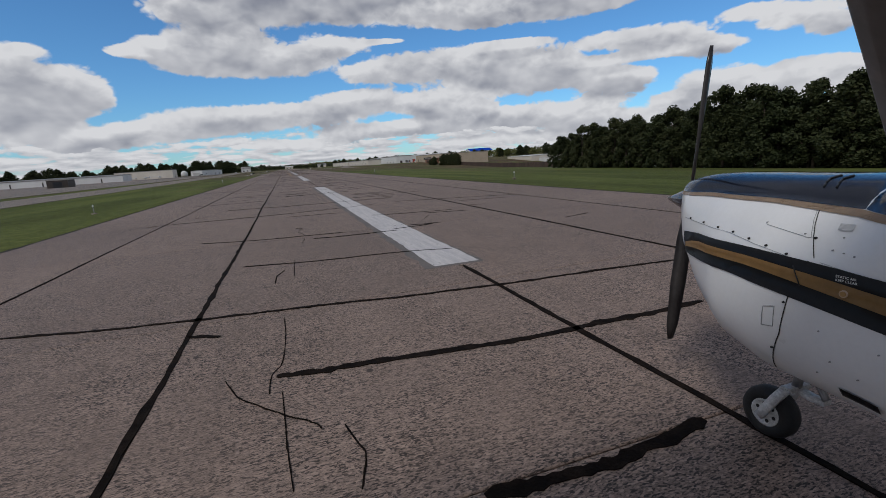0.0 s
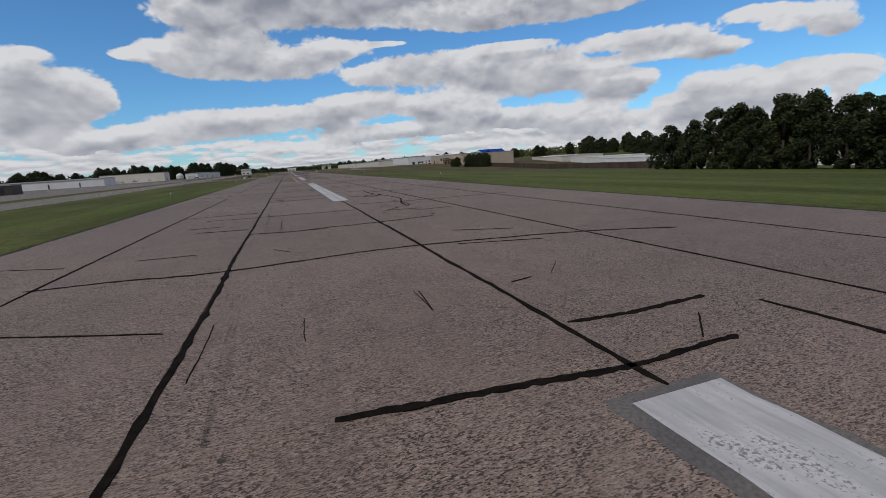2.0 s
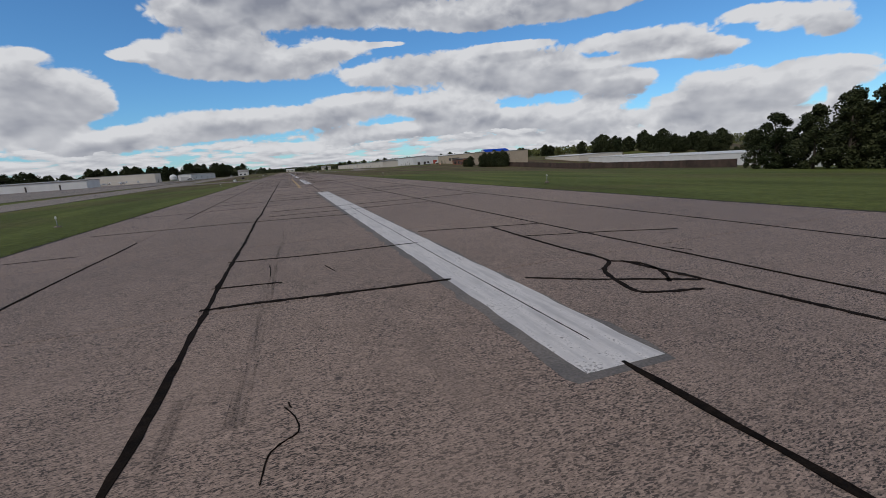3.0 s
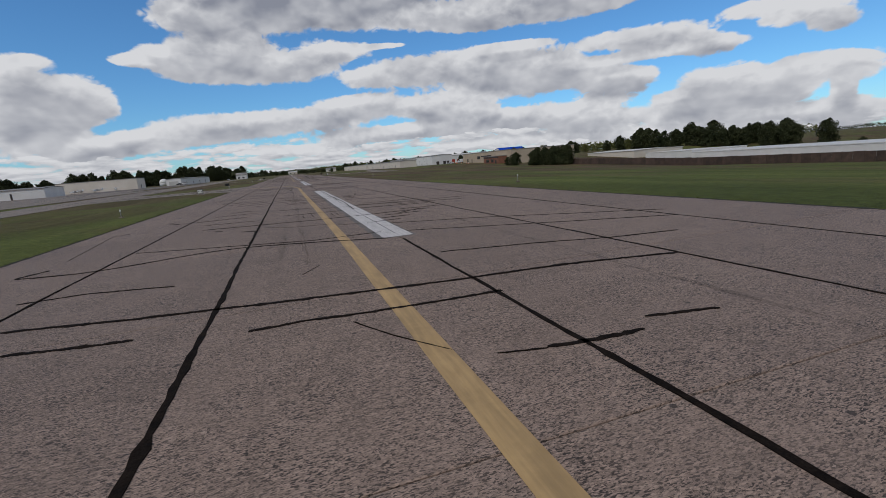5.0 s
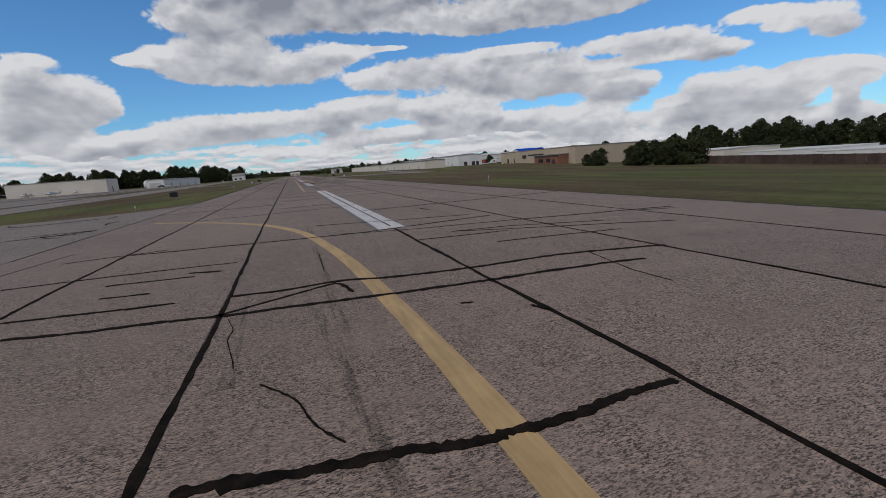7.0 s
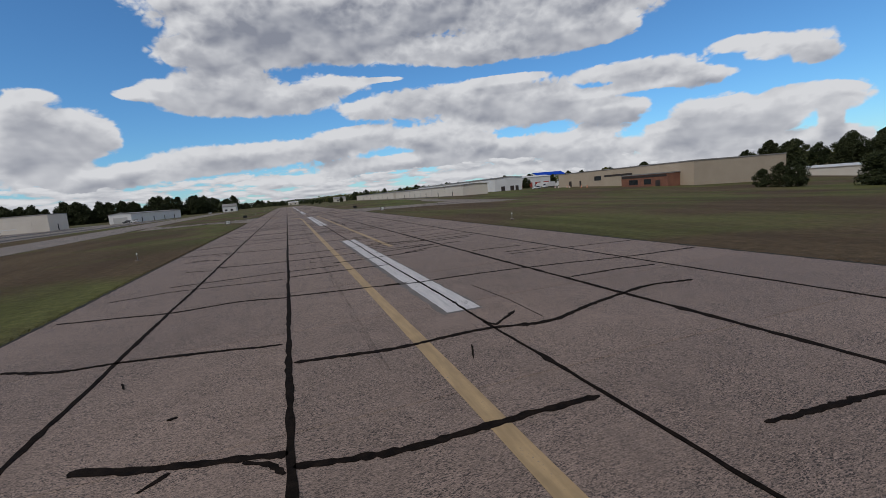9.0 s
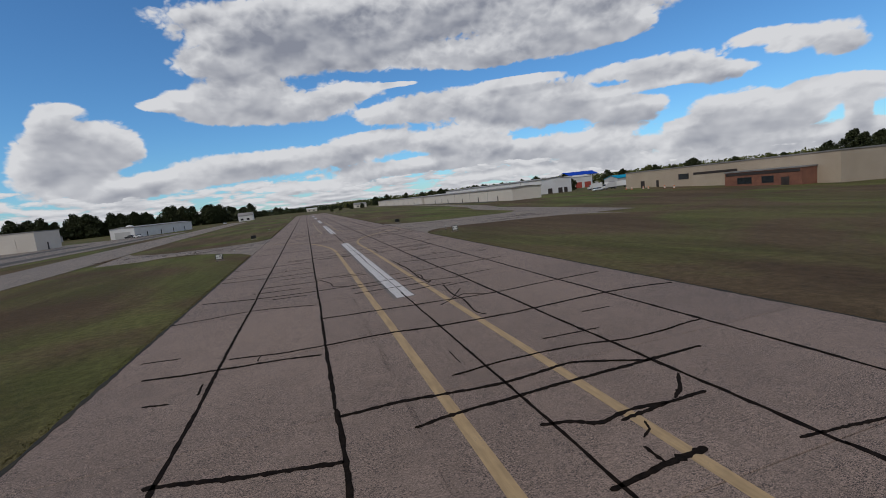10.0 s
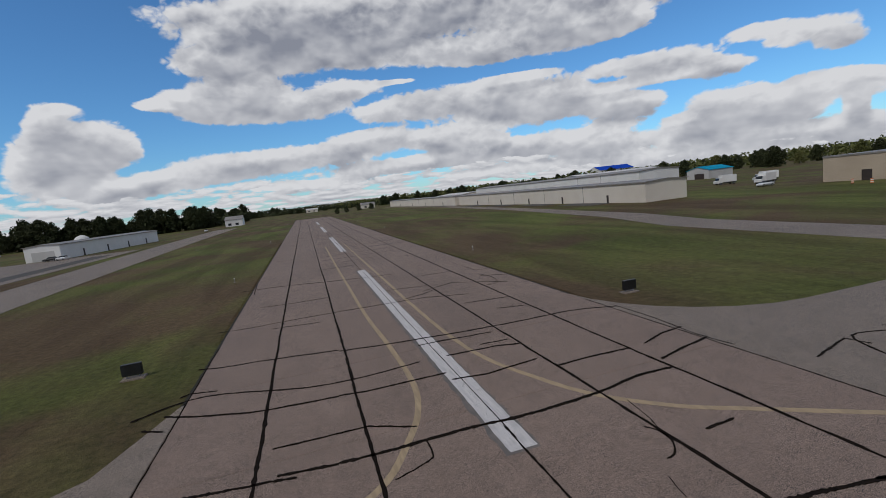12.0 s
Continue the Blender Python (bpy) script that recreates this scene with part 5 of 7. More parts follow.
seam(0.06, (14.34, 346.17), (15.69, 348.40), (18.04, 347.71), (19.59, 345.84))
seam(0.06, (12.43, 347.63), (15.14, 348.35), (15.31, 347.51))
seam(0.07, (-17.77, 351.03), (-16.43, 348.49), (-13.13, 346.87), (-10.79, 345.64))
seam(0.07, (1.92, 302.83), (2.08, 297.05), (1.91, 293.06), (1.95, 291.18))
seam(0.06, (-18.61, 348.52), (-18.32, 349.62), (-17.12, 349.63))
seam(0.06, (-8.38, 367.43), (-5.09, 366.84))
seam(0.08, (-3.80, 368.86), (2.51, 368.39), (5.68, 367.02))
seam(0.07, (-14.41, 352.12), (-10.50, 350.01), (-6.49, 349.33))
seam(0.06, (-7.30, 351.33), (-4.13, 351.20), (-2.58, 350.30))
seam(0.06, (-11.95, 369.10), (-9.58, 368.78), (-8.10, 368.89), (-3.80, 368.86))
seam(0.07, (1.10, 369.02), (2.86, 369.69), (4.06, 370.56))
seam(0.06, (3.13, 370.69), (6.01, 371.98), (9.75, 368.64))
seam(0.07, (7.78, 368.71), (8.89, 368.97), (9.47, 371.43), (9.04, 373.65))
seam(0.06, (0.34, 373.39), (4.11, 372.46))
seam(0.07, (-13.06, 356.48), (-10.46, 357.57), (-5.69, 355.82), (-1.01, 355.98))
seam(0.06, (-9.78, 375.33), (-7.08, 374.77), (-4.31, 374.67))
seam(0.06, (4.08, 377.40), (7.74, 377.10))
seam(0.05, (9.39, 381.99), (9.58, 375.72), (11.10, 375.13))
for x, y0, y1 in ((-2.65, 120, 186), (2.6, 100, 150), (-2.6, 240, 290)):
    tyre_mark((x, y0), (x + 0.1, y1))
rng = random.Random(12)
long_joint(-4.21, 0.074, -20, 228, 0.0)
long_joint(-4.21, 0.112, 228, 640, 0.0)
for y0, y1 in BARS:
    seam(0.075, (0, y1 + 0.1), (0.02, y1 + 24.2))
    # the worn joint shows through the paint, at times as a fine forked crack
    f, x = y0 + 0.6, 0.05
    while f < y1 - 1.0:
        g = min(y1, f + rng.uniform(9.0, 15.0))
        x2 = rng.uniform(0.0, 0.12)
        if y0 > 240 or 180 < y0 < 200 or rng.random() < 0.45:
            seam(0.08 if 240 < f < 258 else (0.04 if y0 > 280 else (0.06 if y0 > 180 and y0 < 200 else 0.018)), (x, f), ((x + x2) / 2 + rng.uniform(-0.05, 0.05), (f + g) / 2), (x2, g))
        if rng.random() < 0.2:
            seam(0.022, (x + 0.06, f), (x2 + 0.10, f + (g - f) * 0.7))
        f, x = g, x2
long_joint(4.00, 0.07, -20, 228, 0.0)
long_joint(4.00, 0.135, 228, 640, 0.0)
long_joint(-7.69, 0.07, -20, 228, 0.22)
long_joint(-7.69, 0.135, 228, 640, 0.08)
long_joint(7.62, 0.055, -20, 228, 0.15)
long_joint(7.62, 0.12, 228, 640, 0.05)
long_joint(-11.16, 0.05, 185, 225, 0.0)
long_joint(-11.16, 0.06, 325, 365, 0.0)
long_joint(10.97, 0.06, 325, 360, 0.0)
# dark strip added where grass meets slabs, mostly standing for a sharpening outline
for side, spans in ((-1, ((-150, 182), (215, 324), (357, 700))), (1, ((-150, 323), (362, 700)))):
    edge = -LANES[0] if side < 0 else LANES[-1]
    for y0, y1 in spans:
        for k in range(int((y1 - y0) / 30) + 1):
            a, b = y0 + 30 * k, min(y1, y0 + 30 * k + 30)
            if b - a > 1:
                line = [(side * (edge + 0.03), a + (b - a) * i / 90) for i in range(91)]
                piece("soil_edge", *ribbon(line, [0.15 * random.Random(side * k * 97 + i).uniform(0.5, 1.5) for i in range(91)], -0.03, 0.006, 0.3, k), EDGE_STRIP, runway)
# cracks on the links
rng = random.Random(31)
for link, side, y0, y1 in ((LINK_2, -1, 190, 204), (LINK_3, -1, 339, 350), (LINK_4, 1, 335, 348)):
    for k in range(14 if link is LINK_2 else 26):
        x, y = side * ((12.5 if link is LINK_2 else 20) + 18 * rng.random() ** 1.6), rng.uniform(y0, y1)
        a, d = rng.choice((0.1, 1.6, 0.05, 2.4)) + rng.uniform(-0.2, 0.2), rng.uniform(1.8, 6.0)
        pts = [(x, y)]
        for i in range(14):
            a += rng.uniform(-0.24, 0.24)
            pts.append((pts[-1][0] + math.cos(a) * d / 12, pts[-1][1] + math.sin(a) * d / 12))
        pts = [p for p in pts if y0 - 1 < p[1] < y1 + 1 and 12 < abs(p[0]) < 38]
        if len(pts) > 3:
            verts, faces = ribbon(pts, rng.uniform(0.05, 0.085), 0.0, 0.03, 0.35, k)
            piece("tar_seam", [(vx, vy, rise(vx, vy) + vz - 0.01) for vx, vy, vz in verts], faces, TAR, link)
# the stretches between, sealed in the same manner
rng = random.Random(77)
for y0, y1 in ((79, 113), (190, 231), (392, 470)):
    y = y0
    while y < y1:
        a = rng.choice((-11.2, -7.6, -3.8, -3.8, 0.0))
        b = min(11.2, a + rng.choice((3.8, 3.8, 7.6, 7.6, 11.4)))
        seam(rng.choice((0.05, 0.08, 0.09)), (a, y), (b, y + rng.uniform(-0.3, 0.3)))
        if rng.random() < 0.3:
            k = rng.uniform(-9, 8)
            seam(0.05, (k, y + 1.2), (k + rng.uniform(1, 2.6), y + 1.2))
        y += rng.uniform(2.2, 5.2)
tagged(piece("hairline_cracks", THIN[0], THIN[1], TAR, runway), kind="stuff")

# ---- trees ----


def tree_model(name, seed, height, spread, base, leaves, leaf, material, trunk=True):
    """A broadleaf tree: tapered trunk, limbs, and a crown of many small folded leaves in clumps with gaps."""
    rng = random.Random(seed)
    th = empty(name)
    bm = bmesh.new()
    top = Vector((rng.uniform(-0.3, 0.3), rng.uniform(-0.3, 0.3), height * 0.72))
    add_tube(bm, (0, 0, -0.6), top * 0.55, height * 0.024, height * 0.014, 8)
    add_tube(bm, top * 0.55, top, height * 0.014, height * 0.005, 7)
    clumps = []
    nc = 26
    for i in range(nc):
        h = base + (1 - base) * (i + rng.random()) / nc
        shape = math.sin(math.pi * min(1, max(0.0, (h - base) / (1 - base) * 0.80 + 0.18))) ** 0.7
        a = i * 2.399 + rng.uniform(-0.5, 0.5)
        r = spread * shape * rng.uniform(0.35, 0.95)
        c = Vector((math.cos(a) * r, math.sin(a) * r, height * h * rng.uniform(0.93, 1.0)))
        clumps.append((c, spread * rng.uniform(0.26, 0.46) * (0.6 + 0.4 * shape)))
        if i % 3 == 0 and h > 0.15:
            s = top * min(0.95, max(0.2, h * 0.8))
            add_tube(bm, s, s.lerp(c, 0.9), height * 0.009, height * 0.003, 5)
    part("trunk", bm, BARK, th)
    clumps.append((Vector((0, 0, height * 0.93)), spread * 0.28))
    verts, faces = [], []
    for i in range(leaves):
        c, r = clumps[rng.randrange(len(clumps))]
        d = Vector((rng.gauss(0, 1), rng.gauss(0, 1), rng.gauss(0, 0.8))).normalized()
        p = c + d * r * rng.random() ** 0.35
        p.z = max(p.z, 0.15)
        u = Vector((rng.gauss(0, 1), rng.gauss(0, 1), rng.gauss(0, 0.7))).normalized()
        v = u.cross(d)
        if v.length < 0.1:
            v = u.orthogonal()
        v.normalize()
        s = leaf * rng.uniform(0.6, 1.3)
        k = len(verts)
        fold = d * s * 0.25
        verts += [tuple(p - u * s * 0.6), tuple(p + v * s * 0.38 + fold), tuple(p + u * s * 0.6), tuple(p - v * s * 0.38 + fold)]
        faces += [(k, k + 1, k + 2), (k, k + 2, k + 3)]
    piece("crown", verts, faces, material, th)
    return th


def plant(models, spots, label, group):
    rng = random.Random(len(spots) * 13 + 1)
    for (x, y, s) in spots:
        src = models[rng.randrange(len(models))]
        m = Matrix.Translation((x, y, rise(x, y) - 0.05)) @ Matrix.Rotation(rng.uniform(0, math.tau), 4, "Z") @ Matrix.Diagonal((s * rng.uniform(0.9, 1.15), s * rng.uniform(0.9, 1.15), s, 1))
        ob = copy_thing(src, m)
        ob.matrix_basis = m
        tagged(ob, label, "tree", group)


def row_of(x0, y0, x1, y1, n, s0, s1, jitter, seed):
    rng = random.Random(seed)
    return [(x0 + (x1 - x0) * (i + rng.uniform(-0.3, 0.3)) / max(1, n - 1) + rng.uniform(-jitter, jitter),
             y0 + (y1 - y0) * (i + rng.uniform(-0.3, 0.3)) / max(1, n - 1) + rng.uniform(-jitter, jitter), rng.uniform(s0, s1)) for i in range(n)]


GROVE = [tree_model("tree", 10 + i, 12.0, 3.5, 0.03, 5200, 0.42, LEAF) for i in range(4)]
ROUND = [tree_model("tree", 30 + i, 11.0, 4.8, 0.04, 3000, 0.66, LEAF) for i in range(4)]
PALE = [tree_model("tree", 50 + i, 10.0, 4.6, 0.14, 2200, 0.62, LEAF_LIGHT) for i in range(2)]
GROVE_LABEL = "dense dark green broadleaf tree at the edge of a grove"
spots = row_of(79, 113, 72, -30, 30, 0.92, 1.16, 1.0, 3) + row_of(86, 113, 80, -30, 24, 1.0, 1.25, 1.6, 4) + row_of(95, 112, 88, -30, 10, 1.1, 1.3, 2.0, 5)
spots += row_of(76, 62, 74, 36, 6, 1.2, 1.38, 1.5, 6) + row_of(79, 117, 90, 117, 3, 0.75, 0.86, 0.6, 7)
# the grove is tallest in its middle and steps down towards its end
spots = [(x, y, k * float(np.interp(y, (50, 80, 104, 116), (0.91, 0.93, 0.90, 0.72)))) for x, y, k in spots]
plant(GROVE, spots, GROVE_LABEL, "trees of the grove")
plant(ROUND, row_of(99, 284, 102, 262, 14, 0.52, 0.68, 1.2, 8) + [(98, 297, 0.52), (98.5, 301, 0.46), (97.5, 304, 0.36), (150, 500, 0.62), (152, 503, 0.55)], "dark green bushy tree in front of low buildings", "trees by the fence")
plant(ROUND, row_of(285, 440, 345, 330, 17, 1.15, 1.5, 6, 9) + row_of(310, 455, 370, 335, 9, 1.3, 1.7, 8, 10) + row_of(290, 300, 330, 210, 4, 0.6, 0.8, 4, 23), "round-crowned dark green tree behind the warehouse", "trees behind the warehouse")
plant(ROUND, row_of(300, 900, 430, 720, 10, 0.9, 1.2, 10, 24), "round-crowned dark green tree behind a flat building", "trees behind the tan building")
plant(ROUND, row_of(-330, 640, -215, 690, 19, 1.2, 1.7, 8, 11) + row_of(-215, 690, -85, 765, 26, 1.3, 1.85, 7, 12) + row_of(-280, 620, -200, 660, 8, 0.8, 1.1, 6, 13), "tall round dark green tree in a far row", "far trees beside the apron")
plant(ROUND, row_of(-92, 745, -66, 900, 18, 1.0, 1.7, 6, 14) + row_of(-470, 600, -330, 650, 15, 1.1, 1.6, 9, 15) + row_of(-100, 1000, -40, 1150, 10, 0.8, 1.2, 8, 16), "tall round dark green tree in a far row", "far trees beside the apron")
plant(ROUND + PALE, row_of(-30, 1050, 120, 980, 14, 0.5, 0.8, 10, 17) + row_of(90, 900, 330, 860, 22, 0.8, 1.3, 12, 18), "small far tree beyond the runway end", "trees beyond the runway end")
plant(PALE + ROUND, row_of(130, 760, 230, 680, 18, 0.9, 1.25, 9, 19) + row_of(200, 700, 330, 560, 15, 0.9, 1.3, 9, 20) + row_of(330, 640, 480, 460, 14, 0.9, 1.3, 12, 21), "leafy tree with a yellow-green crown behind the hangars", "trees behind the hangars")
plant(ROUND, row_of(20, 700, 60, 760, 5, 0.35, 0.5, 4, 22), "low dark shrub beyond the runway end", "trees beyond the runway end")
for model in GROVE + ROUND + PALE:
    for o in (*model.children_recursive, model):
        bpy.data.objects.remove(o)


def woods(name, label, spans, seed, leaves=None):
    """Woods on the skyline, too far to tell the trees apart."""
    rng = random.Random(seed)
    verts, faces = [], []
    for (x0, y0, x1, y1, n, h) in spans:
        for i in range(n):
            f = rng.random()
            x, y = x0 + (x1 - x0) * f + rng.uniform(-20, 20), y0 + (y1 - y0) * f + rng.uniform(-20, 20)
            top = h * (0.62 + 0.38 * noise.noise((f * 23 + seed, 0, 0)))
            z = rise(x, y) + rng.random() ** 0.6 * top
            s = rng.uniform(0.8, 2.0)
            a, t = rng.uniform(0, math.tau), rng.uniform(-0.6, 0.6)
            u = Vector((math.cos(a), math.sin(a), t)) * s
            v = Vector((-math.sin(a) * 0.4, math.cos(a) * 0.4, 0.9)) * s * 0.7
            p, k = Vector((x, y, z)), len(verts)
            verts += [tuple(p - u), tuple(p - v), tuple(p + u), tuple(p + v)]
            faces += [(k, k + 1, k + 2), (k, k + 2, k + 3)]
    return tagged(piece(name, verts, faces, leaves or LEAF), label, "woods", kind="stuff")


woods("far_woods", "dark green woods along the horizon", [(-1500, 900, -300, 1300, 9000, 16), (-300, 1300, 500, 1350, 9000, 15), (700, 1350, 1400, 700, 6000, 15), (-1500, 900, -1300, 200, 4000, 16), (1400, 700, 1300, 0, 4000, 16), (-225, 705, -75, 790, 4200, 17), (-480, 620, -220, 705, 3600, 14), (90, 930, 340, 890, 2600, 9), (-100, 1090, 120, 1010, 1800, 8)], 5)

woods("near_woods", "yellow-green tree belt behind the hangar row", [(60, 1150, 190, 900, 3600, 15), (190, 900, 420, 720, 5200, 17), (420, 720, 640, 520, 4600, 18)], 9, LEAF_LIGHT)

# ---- buildings ----


def hangar(name, label, category, x0, x1, y0, y1, h, wall, roof, ridge=0.0, doors=(), posts=(), windows=(), band=None, turn_deg=0.0, seams=()):
    """A building on a rectangle: walls, a roof with eaves (pitched along its longer side where ridge > 0),
    doors (side, from, to, height, material), narrow dark posts (side, at, height) and windows (side, from, to, low, high)."""
    z = min(rise(x, y) for x in (x0, x1) for y in (y0, y1)) - 0.1
    th = empty(name, (x0 + x1) / 2, (y0 + y1) / 2, z, turn_deg)
    hx, hy = (x1 - x0) / 2, (y1 - y0) / 2
    t = 0.25
    long_y = hy > hx
    for i, b in enumerate(((-hx, hx, -hy, -hy + t), (-hx, hx, hy - t, hy), (-hx, -hx + t, -hy + t, hy - t), (hx - t, hx, -hy + t, hy - t))):
        bm = box(b[0], b[1], b[2], b[3], 0, h)
        if ridge and (i < 2) == long_y:
            s = -1 if i % 2 == 0 else 1
            if long_y:
                tri = ((-hx, s * (hy - 0.02), h), (hx, s * (hy - 0.02), h), (0, s * (hy - 0.02), h + ridge))
            else:
                tri = ((s * (hx - 0.02), -hy, h), (s * (hx - 0.02), hy, h), (s * (hx - 0.02), 0, h + ridge))
            bm.faces.new([bm.verts.new(p) for p in tri])
        part("wall", bm, wall, th)
    bm = bmesh.new()
    e = 0.35
    if ridge:
        a, b = (hx, hy) if long_y else (hy, hx)
        prof = [(-a - e, h - ridge * e / a), (0, h + ridge), (a + e, h - ridge * e / a), (a + e, h - ridge * e / a + 0.22), (0, h + ridge + 0.22), (-a - e, h - ridge * e / a + 0.22)]
        ends = []
        for s in (-b - e, b + e):
            ends.append([bm.verts.new((p, s, q) if long_y else (s, p, q)) for p, q in prof])
        for i in range(6):
            j = (i + 1) % 6
            bm.faces.new((ends[0][i], ends[0][j], ends[1][j], ends[1][i]))
        for en in ends:
            bm.faces.new((en[0], en[1], en[4], en[5]))
            bm.faces.new((en[1], en[2], en[3], en[4]))
        bmesh.ops.recalc_face_normals(bm, faces=bm.faces)
    else:
        add_box(bm, -hx - 0.15, hx + 0.15, -hy - 0.15, hy + 0.15, h, h + 0.35)
    part("roof", bm, roof, th)

    def on(side, a, b, lo, hi, out, deep):
        if side == "w":
            return (-hx - out, -hx + deep, a - (y0 + y1) / 2, b - (y0 + y1) / 2, lo, hi)
        if side == "e":
            return (hx - deep, hx + out, a - (y0 + y1) / 2, b - (y0 + y1) / 2, lo, hi)
        if side == "s":
            return (a - (x0 + x1) / 2, b - (x0 + x1) / 2, -hy - out, -hy + deep, lo, hi)
        return (a - (x0 + x1) / 2, b - (x0 + x1) / 2, hy - deep, hy + out, lo, hi)

    for side, a, b, hi, mt in doors:
        d = part("door", box(*on(side, a, b, 0.05, hi, 0.06, 0.02)), mt, th)
        d["label"] = "large sliding hangar door" if b - a > 3 else "plain door"
    for side, at, hi in posts:
        part("door_post", box(*on(side, at - 0.35, at + 0.35, 0.05, hi, 0.12, 0.02)), DARK_TRIM, th)
    for side, a, b, lo, hi in windows:
        w = part("window", box(*on(side, a - 0.12, b + 0.12, lo - 0.12, hi + 0.12, 0.05, 0.02)), DARK_TRIM, th)
        part("pane", box(*on(side, a, b, lo, hi, 0.08, -0.02)), DARK_GLASS, w)
    for side, at in seams:
        part("panel_seam", box(*on(side, at - 0.05, at + 0.05, 0.05, h - 0.05, 0.03, 0.02)), DARK_TRIM, th)
    if band:
        side, a, b, lo, hi, mt = band
        part("wall_band", box(*on(side, a, b, lo, hi, 0.10, 0.02)), mt, th)
    return tagged(th, label, category)


# hangar row beyond the link on the right
def row_hangar(label, x, y, width, length, h, ridge, marks, wall=None, south=()):
    """A hangar of the row, given by its near corner."""
    cx, cy = x + width / 2, y + length / 2
    hangar("hangar", label, "hangar", cx - width / 2, cx + width / 2, cy - length / 2, cy + length / 2, h, wall or CREAM_WALL, ROOF_GREY, ridge, doors=[("s", cx + a0, cx + b0, top, DARK_TRIM) for a0, b0, top in south],
           posts=[("w", cy - length / 2 + m, 2.2) for m in marks],
           seams=[("w", cy - length / 2 + (m + q) / 2) for m, q in zip(marks, marks[1:])])


row_hangar("long cream sheet-metal hangar with dark door posts", 73.2, 424, 12.5, 134, 4.9, 0.35, (14, 36, 58, 82, 108))
row_hangar("long cream sheet-metal hangar further down the row", 72.0, 561, 13, 186, 5.0, 0.4, (22, 60, 98, 140))
row_hangar("long white sheet-metal hangar with dark doors behind the first row", 112, 470, 18, 160, 7.6, 0.7, (14, 30, 46), WHITE_WALL, ((-5, -2.5, 2.8), (1, 3.5, 2.8), (4.5, 6.5, 2.8)))
hangar("hangar", "low white hangar with faded red doors", "hangar", 150, 208, 560, 578, 8.6, WHITE_WALL, ROOF_WHITE, 1.2,
       doors=[("s", 153 + 8 * i, 158.5 + 8 * i, 4.4, RED_DOOR) for i in range(7)])
hangar("warehouse", "low building under a bright blue roof", "building", 330, 376, 780, 805, 13.0, WHITE_WALL, BLUE_ROOF, 4.5, windows=[("s", 337, 342, 1, 3), ("s", 352, 357, 1, 3)])
hangar("shed", "small shed with a turquoise roof", "shed", 196, 212, 516, 530, 4.8, GREY_WALL, TEAL_ROOF, 1.8, doors=[("w", 519, 525, 3.0, DARK_TRIM)])
hangar("shop_building", "flat tan block building with a dark canopy and windows", "building", 118, 160, 340, 414, 9.0, TAN_WALL, ROOF_GREY, 0.0,
       doors=[("w", 404, 406, 5.6, DARK_TRIM), ("w", 397, 398.2, 5.5, DARK_TRIM)], windows=[("w", 384, 388, 5.2, 6.8)],
       band=("w", 366.5, 382, 6.3, 7.0, DARK_TRIM))
hangar("brick_building", "flat red brown brick building with a dark roof edge", "building", 112.5, 117.7, 345, 366, 4.4, BRICK, ROOF_GREY, 0.0,
       doors=[("w", 348, 350, 2.4, DARK_TRIM)], windows=[("w", 352, 355, 1.2, 2.8), ("w", 358, 362, 1.2, 2.8)], band=("w", 345.4, 365.6, 3.5, 4.2, DARK_TRIM))
# the warehouse behind the fence
hangar("warehouse", "long flat white warehouse behind a dark fence", "warehouse", 202, 242, 295, 328, 6.8, WHITE_WALL, ROOF_WHITE, 0.0, windows=[("w", 314, 318, 2, 3.4)])
hangar("warehouse", "taller flat white warehouse behind a dark fence", "warehouse", 201, 250, 140, 294.5, 8.6, WHITE_WALL, ROOF_WHITE, 0.0,
       doors=[("w", 276, 280, 2.9, DARK_TRIM), ("w", 268, 273, 2.9, DARK_TRIM), ("w", 226, 231, 2.9, DARK_TRIM)], windows=[("w", 240, 243, 2, 3), ("w", 251, 254, 2, 3)])
hangar("warehouse", "low pale building with a white roof beyond the field", "warehouse", 198, 236, 333, 378, 5.6, CREAM_WALL, ROOF_WHITE, 0.6)
hangar("warehouse", "low cream building in the distance", "building", 104, 128, 640, 700, 5.0, CREAM_WALL, ROOF_WHITE, 1.0)
# left side
hangar("hangar", "large cream hangar with a flat roof on the apron", "hangar", -147, -101, 468, 486, 7.2, CREAM_WALL, ROOF_GREY, 0.0,
       doors=[("s", -144, -128, 5.2, CREAM_WALL), ("s", -123, -107, 5.2, CREAM_WALL)], posts=[("e", 476, 3.0)])
hangar("hangar", "long low white hangar with a grey roof edge", "hangar", -89.1, -78.1, 514.6, 578.6, 5.0, WHITE_WALL, ROOF_GREY, 0.5,
       posts=[("e", y, 2.6) for y in (526, 540, 554, 568)], doors=[("s", -87, -80, 3.2, GREY_WALL)], turn_deg=-10.0)
hangar("hangar", "long low pale hangar beside the taxiway", "hangar", -270, -113, 372, 392, 4.6, WHITE_WALL, ROOF_GREY, 0.6, posts=[("s", x, 3.0) for x in (-250, -232, -214, -196, -178, -160, -142, -126)])
hangar("shed", "dark small shed with an overhanging roof", "shed", -91, -84, 208, 214, 3.0, DARK_TRIM, ROOF_GREY, 0.0, doors=[("s", -89, -86, 2.4, BLACK_PAINT)])
hangar("shed", "small white shed with a door at the end of the fence", "shed", 103, 110, 124, 133, 3.2, WHITE_WALL, ROOF_WHITE, 0.0, doors=[("w", 126, 127.2, 2.2, DARK_TRIM), ("s", 105, 106.2, 2.2, DARK_TRIM)])
